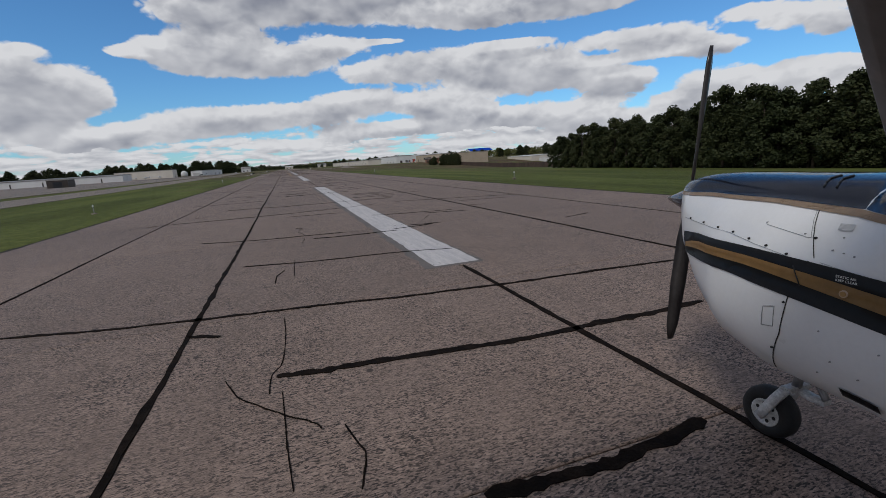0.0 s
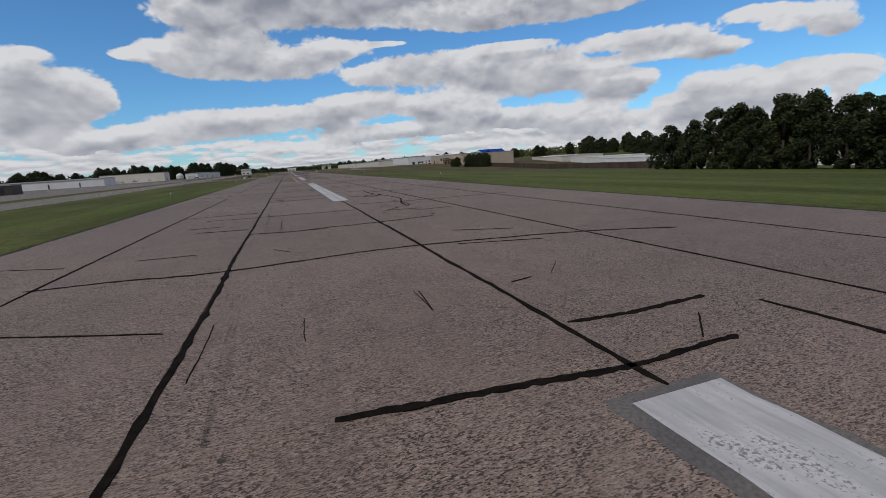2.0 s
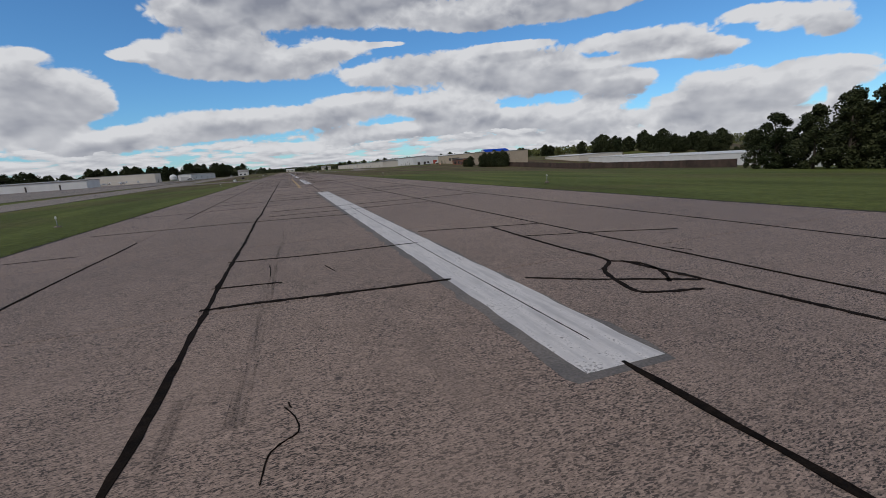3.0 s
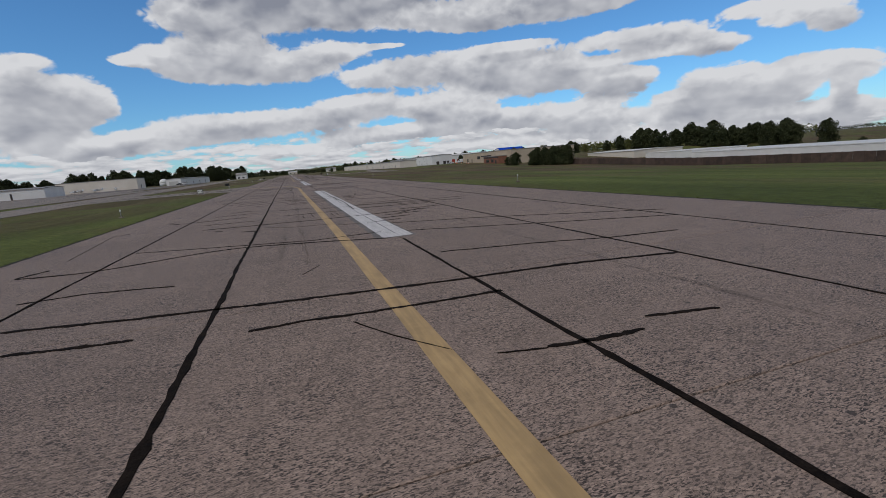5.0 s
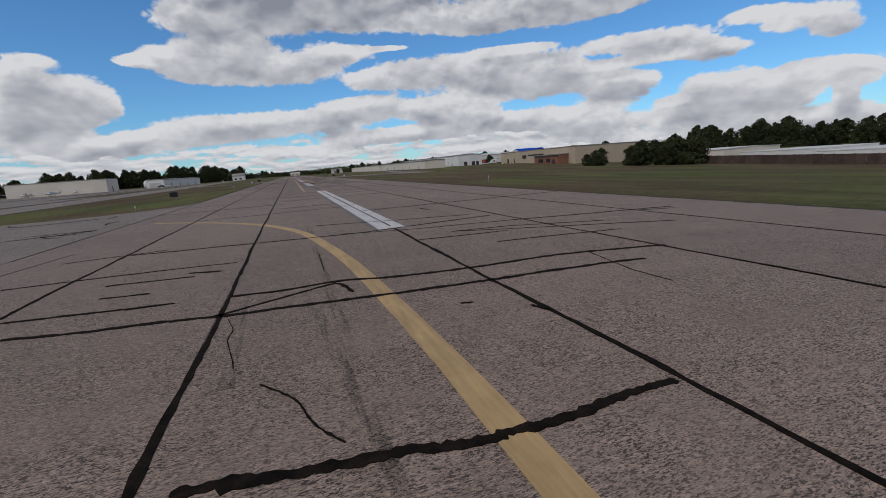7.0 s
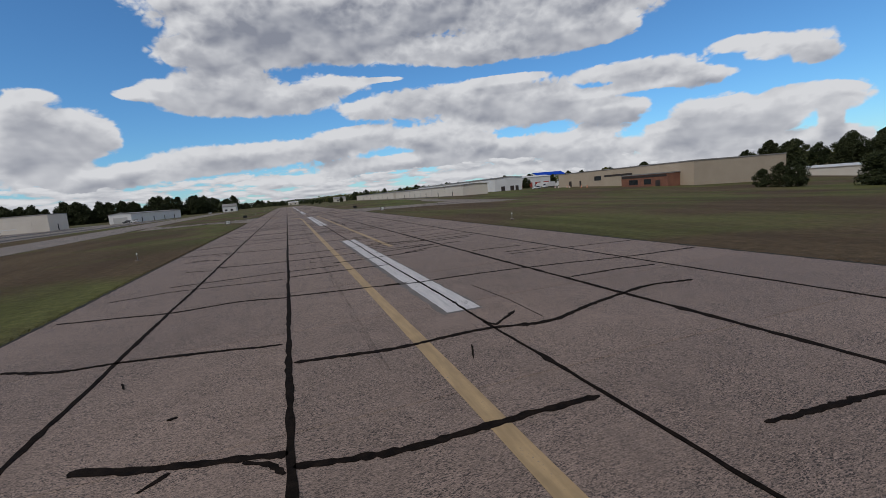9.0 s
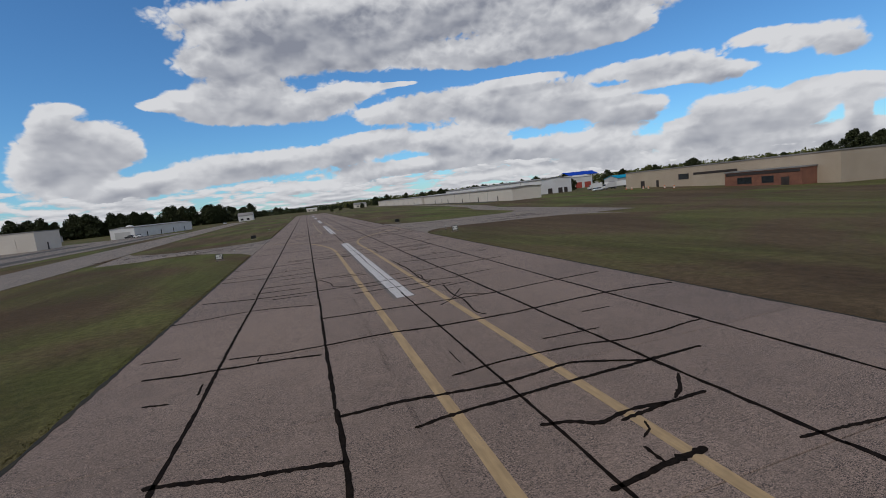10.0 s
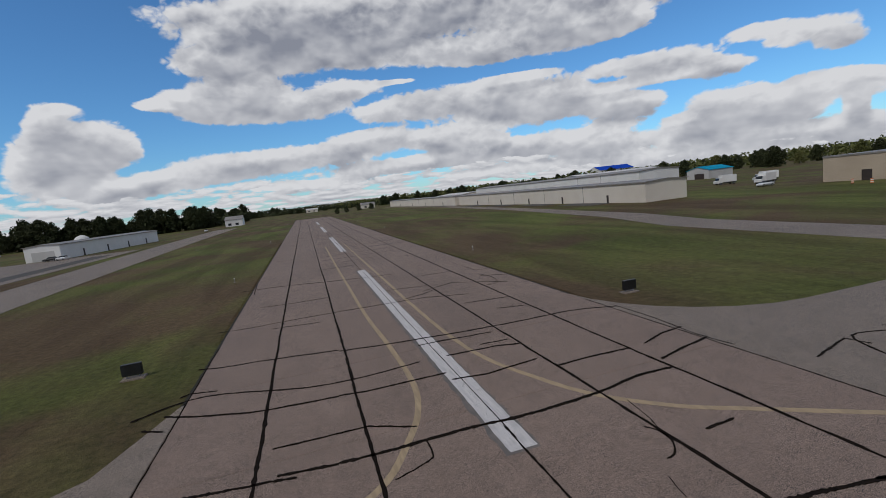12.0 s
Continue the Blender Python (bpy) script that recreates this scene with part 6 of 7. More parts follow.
hangar("house", "small white house before dark trees", "house", -62, -50, 700, 712, 5.0, WHITE_WALL, ROOF_GREY, 2.4, windows=[("s", -60, -58, 1, 2.4), ("s", -55, -53, 1, 2.4)])
hangar("house", "small house with a steep roof among trees", "house", -182, -172, 640, 650, 3.4, GREY_WALL, ROOF_GREY, 3.0, windows=[("s", -180, -178, 1, 2.4)])
hangar("house", "far pale house beyond the runway end", "house", 52, 66, 800, 812, 4.0, CREAM_WALL, ROOF_GREY, 2.0, windows=[("s", 55, 57, 1, 2.4)])
hangar("house", "far pale house beyond the runway end", "house", -2, 14, 1000, 1012, 4.0, CREAM_WALL, ROOF_WHITE, 1.4, windows=[("s", 1, 3, 1, 2.4), ("s", 8, 10, 1, 2.4)])


def storage_dome(x, y, r):
    th = empty("storage_dome", x, y, rise(x, y))
    rings = []
    for i in range(9):
        a = i / 8 * math.pi / 2 * 0.98
        rings.append([(r * math.cos(a) * math.cos(k * math.tau / 24), r * math.cos(a) * math.sin(k * math.tau / 24), 3.0 + r * math.sin(a)) for k in range(24)])
    part("dome", loft(rings), WHITE_WALL, th)
    part("drum", loft([[(r * math.cos(k * math.tau / 24), r * math.sin(k * math.tau / 24), z) for k in range(24)] for z in (-0.3, 3.0)]), GREY_WALL, th)
    return tagged(th, "round white storage dome behind a hangar", "dome")


storage_dome(-120, 620, 3.8)


def board_fence(x, y0, y1, h):
    """A dark board fence: posts, rails and boards."""
    th = empty("fence", x, (y0 + y1) / 2, rise(x, y0))
    c = (y0 + y1) / 2
    y = y0
    k = 0
    while y < y1 - 0.1:
        w = min(1.9, y1 - y)
        lift = rise(x, y + 1) - rise(x, y0)
        part("panel", box(-0.03, 0.03, y - c + 0.02, y - c + w - 0.02, lift + 0.02, lift + h * (1.0 if k % 7 else 1.03)), FENCE_WOOD, th)
        if k % 2 == 0:
            part("post", box(0.03, 0.17, y - c - 0.07, y - c + 0.07, lift - 0.4, lift + h + 0.08), DARK_TRIM, th)
        y += 1.9
        k += 1
    return tagged(th, "tall dark brown board fence along the field", "fence")


board_fence(104, 140, 266, 2.1)
# ---- vehicles and parked aircraft ----


def box_truck(x, y, turn_deg, label):
    th = empty("truck", x, y, rise(x, y), turn_deg)
    part("cargo_box", box(-1.15, 1.15, -2.6, 2.2, 0.9, 3.2, bevel=0.06), WHITE_WALL, th)
    part("cab", loft([[(-1.05, yy, z0), (1.05, yy, z0), (1.05, yy, z1), (-1.05, yy, z1)] for yy, z0, z1 in ((2.25, 0.6, 2.5), (3.2, 0.6, 2.4), (3.6, 0.6, 1.5), (4.1, 0.65, 1.35))], True, False), WHITE_WALL, th)
    part("windscreen", loft([[(-0.95, yy, z), (0.95, yy, z), (0.95, yy + 0.03, z + 0.02), (-0.95, yy + 0.03, z + 0.02)] for yy, z in ((3.62, 1.52), (3.24, 2.32))], True, False), DARK_GLASS, th)
    part("chassis", box(-0.9, 0.9, -2.6, 3.9, 0.5, 0.75), BLACK_PAINT, th)
    for sx in (-1, 1):
        for yy in (-1.7, 3.0):
            w = part("wheel", tube((sx * 0.82, yy, 0.42), (sx * 1.1, yy, 0.42), 0.42, 0.42, 16), TYRE, th)
            part("rim", tube((sx * 1.08, yy, 0.42), (sx * 1.12, yy, 0.42), 0.22, 0.2, 12), STEEL, w)
    return tagged(th, label, "truck", "parked trucks")


box_truck(132, 452, 75, "white box truck parked beside the hangar end")
box_truck(126, 434, 95, "white box truck parked before a turquoise shed")
box_truck(140, 444, 60, "white box truck parked among sheds")


def parked_car(x, y, turn_deg, paint, label):
    th = empty("car", x, y, rise(x, y) + 0.05, turn_deg)
    prof = ((-2.1, 0.35, 0.75, 0.78), (-2.0, 0.3, 0.95, 0.84), (-1.2, 0.28, 1.0, 0.88), (1.0, 0.28, 0.95, 0.88), (2.0, 0.3, 0.75, 0.84), (2.15, 0.38, 0.6, 0.74))
    part("body", loft([[(-w, yy, a), (w, yy, a), (w, yy, b - 0.08), (w - 0.1, yy, b), (-w + 0.1, yy, b), (-w, yy, b - 0.08)] for yy, a, b, w in prof]), paint, th)
    cab = ((-1.7, 0.98, 0.74), (-1.0, 1.42, 0.64), (0.1, 1.44, 0.64), (0.95, 0.96, 0.74))
    part("cabin", loft([[(-w, yy, 0.9), (w, yy, 0.9), (w - 0.06, yy, b), (-w + 0.06, yy, b)] for yy, b, w in cab], True, False), DARK_GLASS, th)
    for sx in (-1, 1):
        for yy in (-1.3, 1.35):
            w = part("wheel", tube((sx * 0.68, yy, 0.31), (sx * 0.9, yy, 0.31), 0.31, 0.31, 14), TYRE, th)
            part("rim", tube((sx * 0.88, yy, 0.31), (sx * 0.915, yy, 0.31), 0.19, 0.17, 10), STEEL, w)
    return tagged(th, label, "car", "parked cars")


parked_car(-84, 508, 80, BLACK_PAINT, "dark car parked before a low white hangar")
parked_car(-80, 506, 60, SILVER_WALL, "pale car parked before a low white hangar")
parked_car(112, 424, 85, SILVER_WALL, "pale car parked by the tan building")
parked_car(-64, 640, 20, SILVER_WALL, "pale car parked by the apron edge")


def parked_aircraft(x, y, turn_deg, paint, label):
    th = empty("parked_aircraft", x, y, rise(x, y) + 0.04, turn_deg)
    prof = ((3.2, 0.16, 1.15), (2.9, 0.40, 1.15), (2.0, 0.52, 1.2), (1.0, 0.60, 1.38), (-0.6, 0.58, 1.4), (-2.2, 0.32, 1.3), (-4.4, 0.12, 1.35))
    part("fuselage", loft([[(r * 0.9 * math.cos(k * math.tau / 12), yy, z + r * math.sin(k * math.tau / 12)) for k in range(12)] for yy, r, z in prof]), paint, th)
    part("wing", loft([[(xx, 0.9 - 0.1, 2.0), (xx, 0.5, 2.1), (xx, -0.6, 2.02), (xx, 0.5, 1.97)] for xx in (-5.2, 5.2)], True, False), paint, th)
    part("tailplane", loft([[(xx, -3.7, 1.45), (xx, -4.0, 1.49), (xx, -4.7, 1.45), (xx, -4.0, 1.42)] for xx in (-1.7, 1.7)], True, False), paint, th)
    part("fin", loft([[(0.05, a, z), (0, a + 0.1, z), (-0.05, a, z), (0, b, z)] for a, b, z in ((-3.3, -4.7, 1.4), (-4.2, -4.9, 2.7))], True, False), paint, th)
    part("windscreen", loft([[(-w, yy, z), (w, yy, z), (w * 0.8, yy, z + 0.05), (-w * 0.8, yy, z + 0.05)] for yy, z, w in ((1.75, 1.55, 0.5), (0.95, 1.98, 0.45))], True, False), DARK_GLASS, th)
    for wx, wy in ((-1.1, 0.1), (1.1, 0.1), (0, 2.4)):
        part("leg", tube((wx * 0.4, wy, 0.95), (wx, wy, 0.25), 0.05, 0.04, 8), STEEL, th)
        part("wheel", tube((wx - 0.08, wy, 0.22), (wx + 0.08, wy, 0.22), 0.22, 0.22, 14), TYRE, th)
    part("propeller", box(-0.95, 0.95, 3.22, 3.26, 1.08, 1.2, bevel=0.015), PROP_GREY, th)
    return tagged(th, label, "aircraft", "aircraft on the apron")


rng = random.Random(8)
for i in range(9):
    parked_aircraft(-172 + i * 8.2 + rng.uniform(-1.5, 1.5), 436 + rng.uniform(-7, 7) + (10 if i % 2 else 0), rng.choice((160, 200, 90, 20)) + rng.uniform(-15, 15),
                    SILVER_WALL if i % 3 else CREAM_WALL, "small white high-wing aircraft parked on the apron")
parked_aircraft(-112, 640, 150, SILVER_WALL, "small white high-wing aircraft parked behind a hangar")

# ---- signs, lights, small things ----


def airfield_sign(x, y, w, h, face, label, text="", bars=0, way=0):
    """A low box sign on two stub legs and a concrete pad; its face looks back along the runway."""
    th = empty("airfield_sign", x, y, rise(x, y))
    part("pad", box(-w * 0.58, w * 0.58, -0.28, 0.34, -0.15, 0.04, bevel=0.01), PALE_CONCRETE, th)
    for s in (-0.32, 0.32):
        part("leg", tube((s * w, 0, 0.04), (s * w, 0, 0.2), 0.035, 0.035, 8), STEEL, th)
    part("case", box(-w / 2, w / 2, -0.11, 0.11, 0.18, 0.18 + h, bevel=0.02), BLACK_PAINT, th)
    if face:
        p = part("face", box(-w / 2 + 0.06, w / 2 - 0.06, -0.125, -0.10, 0.23, 0.13 + h), face, th)
        if text:
            c = bpy.data.curves.new("letter", "FONT")
            c.body, c.size, c.extrude, c.align_x = text, h * 0.80, 0.004, "CENTER"
            c.materials.append(BLACK_PAINT)
            t = new("letter", c)
            t.parent = p
            t.matrix_basis = pose(w * 0.20, -0.132, 0.18 + h * 0.20, 90, 0, 0)
        if way:
            # arrow: shaft and head
            bm = bmesh.new()
            zc = 0.18 + h * 0.48
            xa, xb = sorted((way * w * 0.08, way * w * 0.26))
            add_box(bm, xa, xb, -0.131, -0.127, zc - 0.03, zc + 0.03)
            tip = [(way * w * 0.38, -0.1295, zc), (way * w * 0.25, -0.1295, zc + 0.11), (way * w * 0.25, -0.1295, zc - 0.11)]
            bm.faces.new([bm.verts.new(q) for q in tip])
            part("arrow", bm, BLACK_PAINT, p)
        for i in range(bars):
            part("lettering_bar", box(-way * w * 0.24 - w * 0.06 + i * w * 0.22, -way * w * 0.24 + w * 0.06 + i * w * 0.22, -0.132, -0.126, 0.40, h - 0.02), BLACK_PAINT, p)
    return tagged(th, label, "sign")


airfield_sign(-14.58, 323.49, 0.78, 0.60, SIGN_WHITE, "low white taxiway sign with black arrow and letter on grass", "B", 0, -1)
airfield_sign(14.22, 321.84, 0.78, 0.60, SIGN_WHITE, "low white taxiway sign with black arrow and bar on grass", "", 1, 1)
airfield_sign(-15.55, 184.72, 0.78, 0.60, SIGN_WHITE, "low white taxiway sign with black arrow and bar on grass", "", 1, -1)
airfield_sign(-14.84, 362.51, 0.95, 0.62, None, "dark back of a low airfield sign on grass")
airfield_sign(14.14, 359.81, 0.95, 0.62, None, "dark back of a low airfield sign on grass")
airfield_sign(-17.87, 236.23, 0.95, 0.62, None, "dark back of a low airfield sign on grass")


def edge_light(x, y):
    """A runway edge light: pad, thin stem, small lamp head."""
    th = empty("edge_light", x, y, rise(x, y))
    part("pad", tube((0, 0, -0.1), (0, 0, 0.03), 0.16, 0.15, 14), PALE_CONCRETE, th)
    part("stem", tube((0, 0, 0.02), (0, 0, 0.42), 0.022, 0.018, 8), STEEL, th)
    part("lamp_head", loft([[(r * math.cos(k * math.tau / 12), r * math.sin(k * math.tau / 12), z) for k in range(12)] for r, z in ((0.03, 0.40), (0.048, 0.43), (0.045, 0.49), (0.02, 0.53))]), SIGN_WHITE, th)
    return tagged(th, "small white runway edge light on a thin stem", "light", "runway edge lights")


first = edge_light(-14.1, 24.8)
for y in (-36, 85, 146, 207, 268.5, 331.5, 393, 454, 515, 576):
    copy_thing(first, pose(-14.1, y, 0))
for y in (-36, 24.8, 85, 142, 207, 267.5, 327, 389, 454, 515, 576):
    copy_thing(first, pose(14.6, y, 0))


def barrel(x, y):
    th = empty("traffic_barrel", x, y, rise(x, y))
    for i, mt in enumerate((ORANGE, SIGN_WHITE, ORANGE, SIGN_WHITE, ORANGE)):
        part("band", tube((0, 0, i * 0.2), (0, 0, i * 0.2 + 0.2), 0.29 - i * 0.012, 0.28 - i * 0.012, 14), mt, th)
    part("foot", tube((0, 0, -0.03), (0, 0, 0.02), 0.36, 0.36, 14), BLACK_PAINT, th)
    return tagged(th, "orange and white striped barrel on the grass edge", "barrel", "barrels by the building")


b0 = barrel(108, 402)
for x, y in ((107, 398), (108.5, 394), (107, 390), (109, 385), (108, 380)):
    copy_thing(b0, pose(x, y, rise(x, y)))


def grass_tufts(name, spans, count, seed):
    rng = random.Random(seed)
    verts, faces = [], []
    for _ in range(count):
        x0, x1, y0, y1 = rng.choice(spans)
        x = x0 + (x1 - x0) * rng.random() ** 2.4
        y = rng.uniform(y0, y1)
        z = rise(x, y) - 0.04
        h, a, w = rng.uniform(0.042, 0.058), rng.uniform(0, math.tau), rng.uniform(0.012, 0.03)
        dx, dy, k = math.cos(a) * w, math.sin(a) * w, len(verts)
        verts += [(x - dx, y - dy, z), (x + dx, y + dy, z), (x + rng.uniform(-0.04, 0.04), y + rng.uniform(-0.04, 0.04), z + h)]
        faces.append((k, k + 1, k + 2))
    return tagged(piece(name, verts, faces, GRASS), "short grass blades along the runway edge", "grass", kind="stuff")


grass_tufts("grass", [(-11.22, -11.6, -10, 184), (-11.22, -11.6, 222, 326), (-11.22, -11.6, 366, 450)], 30000, 3)
grass_tufts("grass", [(11.02, 11.4, -10, 325), (11.02, 11.4, 358, 450)], 26000, 4)

# ---- the high-wing aircraft on the centreline ----
WINDSCREEN = surface("tinted windscreen", (0.05, 0.095, 0.09), (0.08, 0.13, 0.125), 1.0, 0.08, 8, 0.0, -0.3)
# shade on the strut's underside is put into this dark grey
SHADED_STRUT = surface("strut grey with shade in its colour", (0.10, 0.095, 0.095), (0.14, 0.13, 0.13), 2.0, 0.5, 20, 0.05)
# stations along the fuselage: y, half width, top, bottom
STATIONS = ((0.68, 0.104, 1.452, 1.20), (0.62, 0.17, 1.470, 1.14), (0.50, 0.279, 1.497, 0.965), (0.35, 0.352, 1.507, 0.745), (0.15, 0.450, 1.508, 0.595),
            (-0.1, 0.500, 1.508, 0.525), (-0.46, 0.507, 1.512, 0.505), (-0.54, 0.509, 1.59, 0.497), (-0.66, 0.512, 1.71, 0.470), (-1.0, 0.535, 1.95, 0.43), (-1.7, 0.56, 2.26, 0.40),
            (-2.8, 0.55, 2.26, 0.45), (-3.7, 0.44, 1.92, 0.62), (-5.0, 0.26, 1.62, 0.90), (-6.6, 0.08, 1.46, 1.18))


def station(y):
    s = STATIONS
    for a, b in zip(s, s[1:]):
        if b[0] <= y <= a[0]:
            f = (a[0] - y) / (a[0] - b[0])
            return tuple(p + (q - p) * f for p, q in zip(a[1:], b[1:]))
    return s[0][1:] if y > s[0][0] else s[-1][1:]


def skin(y, ang, off=0.0):
    """A point of the fuselage skin at an angle round its section, moved outwards by off."""
    w, top, low = station(y)
    zc, hz, e = (top + low) / 2, (top - low) / 2, 2 / 2.5
    c, s = math.cos(ang), math.sin(ang)
    return ((w + off) * math.copysign(abs(c) ** e, c), y, zc + (hz + off) * math.copysign(abs(s) ** e, s))


def angle_at(y, z):
    """The angle on the left side at which the skin has the height z."""
    w, top, low = station(y)
    k = max(-1.0, min(1.0, (z - (top + low) / 2) / ((top - low) / 2)))
    return math.pi - math.asin(math.copysign(abs(k) ** (2.5 / 2), k))


def patch(name, ys, lower, upper, off, material, parent, label="", n=6, over=False):
    """A strip of paint, trim or glass that follows the left side of the skin between two heights (or over the top)."""
    bm = bmesh.new()
    rows = []
    for y in ys:
        a0 = angle_at(y, lower(y))
        a1 = math.pi - a0 if over else angle_at(y, upper(y))
        rows.append([bm.verts.new(skin(y, a0 + (a1 - a0) * i / n, off)) for i in range(n + 1)])
    for a, b in zip(rows, rows[1:]):
        for i in range(n):
            bm.faces.new((a[i], a[i + 1], b[i + 1], b[i])).smooth = True
    bmesh.ops.solidify(bm, geom=bm.faces[:], thickness=0.004)
    bmesh.ops.recalc_face_normals(bm, faces=bm.faces)
    return part(name, bm, material, parent, label)


def steps(a, b, n):
    return [a + (b - a) * i / n for i in range(n + 1)]


def ink_line(points, r, parent, material, label="", off=0.002):
    """A thin seam over the left side of the skin through points given by y and z."""
    bm = bmesh.new()
    for (y0, z0), (y1, z1) in zip(points, points[1:]):
        n = max(1, int(math.hypot(y1 - y0, z1 - z0) / 0.04))
        ps = [skin(y0 + (y1 - y0) * i / n, angle_at(y0 + (y1 - y0) * i / n, z0 + (z1 - z0) * i / n), off) for i in range(n + 1)]
        for p, q in zip(ps, ps[1:]):
            add_tube(bm, p, q, r, r, 5)
    return part("panel_seam", bm, material, parent, label)


def light_aircraft(x, y, turn_deg, size):
    th = empty("light_aircraft", x, y, 0.012, turn_deg)
    th.scale = (size,) * 3
    ys = steps(0.68, -0.66, 30) + steps(-0.8, -6.6, 20)
    part("fuselage", loft([[skin(yy, k * math.tau / 48) for k in range(48)] for yy in ys]), PLANE_WHITE, th)
    back = lambda q: max(0.0, -0.1 - q)
    nose = lambda q: max(0.0, q - 0.30)
    patch("cowling_top", steps(0.665, -0.60, 26), lambda q: 1.419 - 0.05 * back(q) - 0.06 * nose(q), None, 0.004, PLANE_NAVY, th, "glossy dark navy cowling top", 16, True)
    patch("pinstripe", steps(0.66, -0.9, 24), lambda q: 1.400 - 0.075 * back(q) - 0.06 * nose(q), lambda q: 1.417 - 0.05 * back(q) - 0.06 * nose(q), 0.005, PLANE_TAN, th, "tan pinstripe", 1)
    patch("side_stripe", steps(0.46, -2.9, 40), lambda q: 1.066 - 0.125 * max(0.0, -q), lambda q: 1.206 - 0.06 * back(q) - 0.10 * nose(q), 0.005, BLACK_PAINT, th, "broad black side stripe", 3)
    patch("gold_stripe", steps(0.43, -2.9, 40), lambda q: 1.124 - 0.125 * back(q) - 0.13 * nose(q), lambda q: 1.166 - 0.088 * back(q) - 0.26 * nose(q), 0.010, PLANE_GOLD, th, "gold inlay of the side stripe", 2)
    patch("windscreen", steps(-0.47, -1.15, 10), lambda q: 1.50 - 0.16 * (-0.47 - q), None, 0.006, WINDSCREEN, th, "tinted curved windscreen", 14, True)
    patch("windscreen_frame", steps(-0.455, -0.475, 2), lambda q: 1.43, None, 0.0062, PLANE_NAVY, th, "", 16, True)
    # seams of the cowling, the hatch and the small doors
    ink_line([(-0.28, 1.452), (-0.32, 1.33), (-0.364, 1.208)], 0.0017, th, BLACK_PAINT)
    for y0 in (-0.235, -0.285):
        ink_line([(y0, 1.466), (y0 + 0.012, 1.477), (y0 + 0.034, 1.493), (y0 + 0.028, 1.504)], 0.0045, th, BLACK_PAINT, "black seal strip over the cowling", 0.007)
    ink_line([(-0.325, 1.16), (-0.29, 1.023), (-0.26, 0.85), (-0.17, 0.62)], 0.0024, th, BLACK_PAINT)
    ink_line([(-0.288, 1.40), (-0.322, 1.30), (-0.329, 1.286), (-0.318, 1.282), (-0.13, 1.312)], 0.0009, th, STEEL)
    ink_line([(0.46, 1.268), (0.357, 1.262), (0.056, 1.252), (-0.146, 1.217), (-0.364, 1.178)], 0.0009, th, STEEL)
    ink_line([(-0.39, 1.195), (-0.60, 1.165), (-0.9, 1.12)], 0.0009, th, STEEL)
    ink_line([(-0.186, 0.955), (-0.237, 0.970), (-0.232, 0.874), (-0.178, 0.863), (-0.186, 0.955)], 0.0016, th, STEEL)
    ink_line([(-0.30, 1.165), (-0.34, 1.09)], 0.0026, th, BLACK_PAINT, "", 0.0145)

    def dot(name, yy, zz, r, material):
        p = Vector(skin(yy, angle_at(yy, zz), 0.0))
        part(name, tube(p + Vector((0.004, 0, 0)), p - Vector((0.006 if "static" not in name else (0.015 if name == "static_port" else 0.017), 0, 0)), r, r * 0.85, 10), material, th)

    for yy, zz in ((0.40, 1.272), (0.26, 1.270), (0.13, 1.266), (0.03, 1.258), (-0.07, 1.243), (-0.16, 1.226), (-0.255, 1.206), (-0.345, 1.188), (-0.345, 1.285), (-0.275, 1.00), (-0.215, 0.76)):
        dot("screw", yy, zz, 0.0056, BLACK_PAINT)
    for yy, zz in ((-0.125, 1.322), (-0.30, 1.296), (-0.44, 1.30), (-0.42, 1.25), (-0.46, 1.245), (-0.50, 1.24), (-0.42, 0.92), (-0.46, 0.80), (-0.40, 0.72), (-0.55, 0.76), (-0.62, 0.90)):
        dot("fastener", yy, zz, 0.0032, STEEL)
    patch("step_cover", steps(-0.41, -0.46, 3), lambda q: 1.322, lambda q: 1.345, 0.008, PLANE_WHITE, th, "small white blister", 2)
    patch("cooling_outlet", steps(-0.475, -0.60, 4), lambda q: 0.648 + 0.16 * (q + 0.475), lambda q: 0.688 + 0.16 * (q + 0.475), 0.007, BLACK_PAINT, th, "black louvre low on the side", 2)
    dot("static_port", -0.498, 1.10, 0.017, PLANE_TAN)
    dot("static_ring", -0.498, 1.10, 0.012, PLANE_GOLD)
    for i, text in enumerate(("STATIC AIR", "KEEP CLEAR")):
        c = bpy.data.curves.new("lettering", "FONT")
        c.body, c.size, c.extrude = text, 0.0135, 0.0006
        c.materials.append(SIGN_WHITE)
        t = new("lettering", c)
        t.parent = th
        q = skin(-0.50, angle_at(-0.50, 1.155), 0.011)
        t.matrix_basis = pose(q[0], -0.462, 1.157 - i * 0.014, 90, 0, -91)
    # spinner and propeller
    hub = Vector((0, 0.70, 1.325))
    part("spinner", loft([[(r * math.cos(k * math.tau / 24), yy, hub.z + r * math.sin(k * math.tau / 24)) for k in range(24)]
                          for yy, r in ((0.64, 0.094), (0.69, 0.086), (0.76, 0.062), (0.84, 0.032), (0.900, 0.006))]), PLANE_NAVY, th, "pointed dark navy spinner")
    for s in (1, -1):
        rings = []
        for r, ch, tw in ((0.10, 0.06, 50), (0.25, 0.09, 38), (0.55, 0.10, 24), (0.85, 0.08, 16), (0.95, 0.04, 14)):
            a = radians(tw)
            rings.append([(s * (u * ch * math.cos(a) - v * math.sin(a)) + s * r * 0.12, hub.y + 0.02 + u * ch * math.sin(a) + v * math.cos(a), hub.z + s * r)
                          for u, v in ((-0.5, 0), (0, 0.011), (0.5, 0), (0, -0.011))])
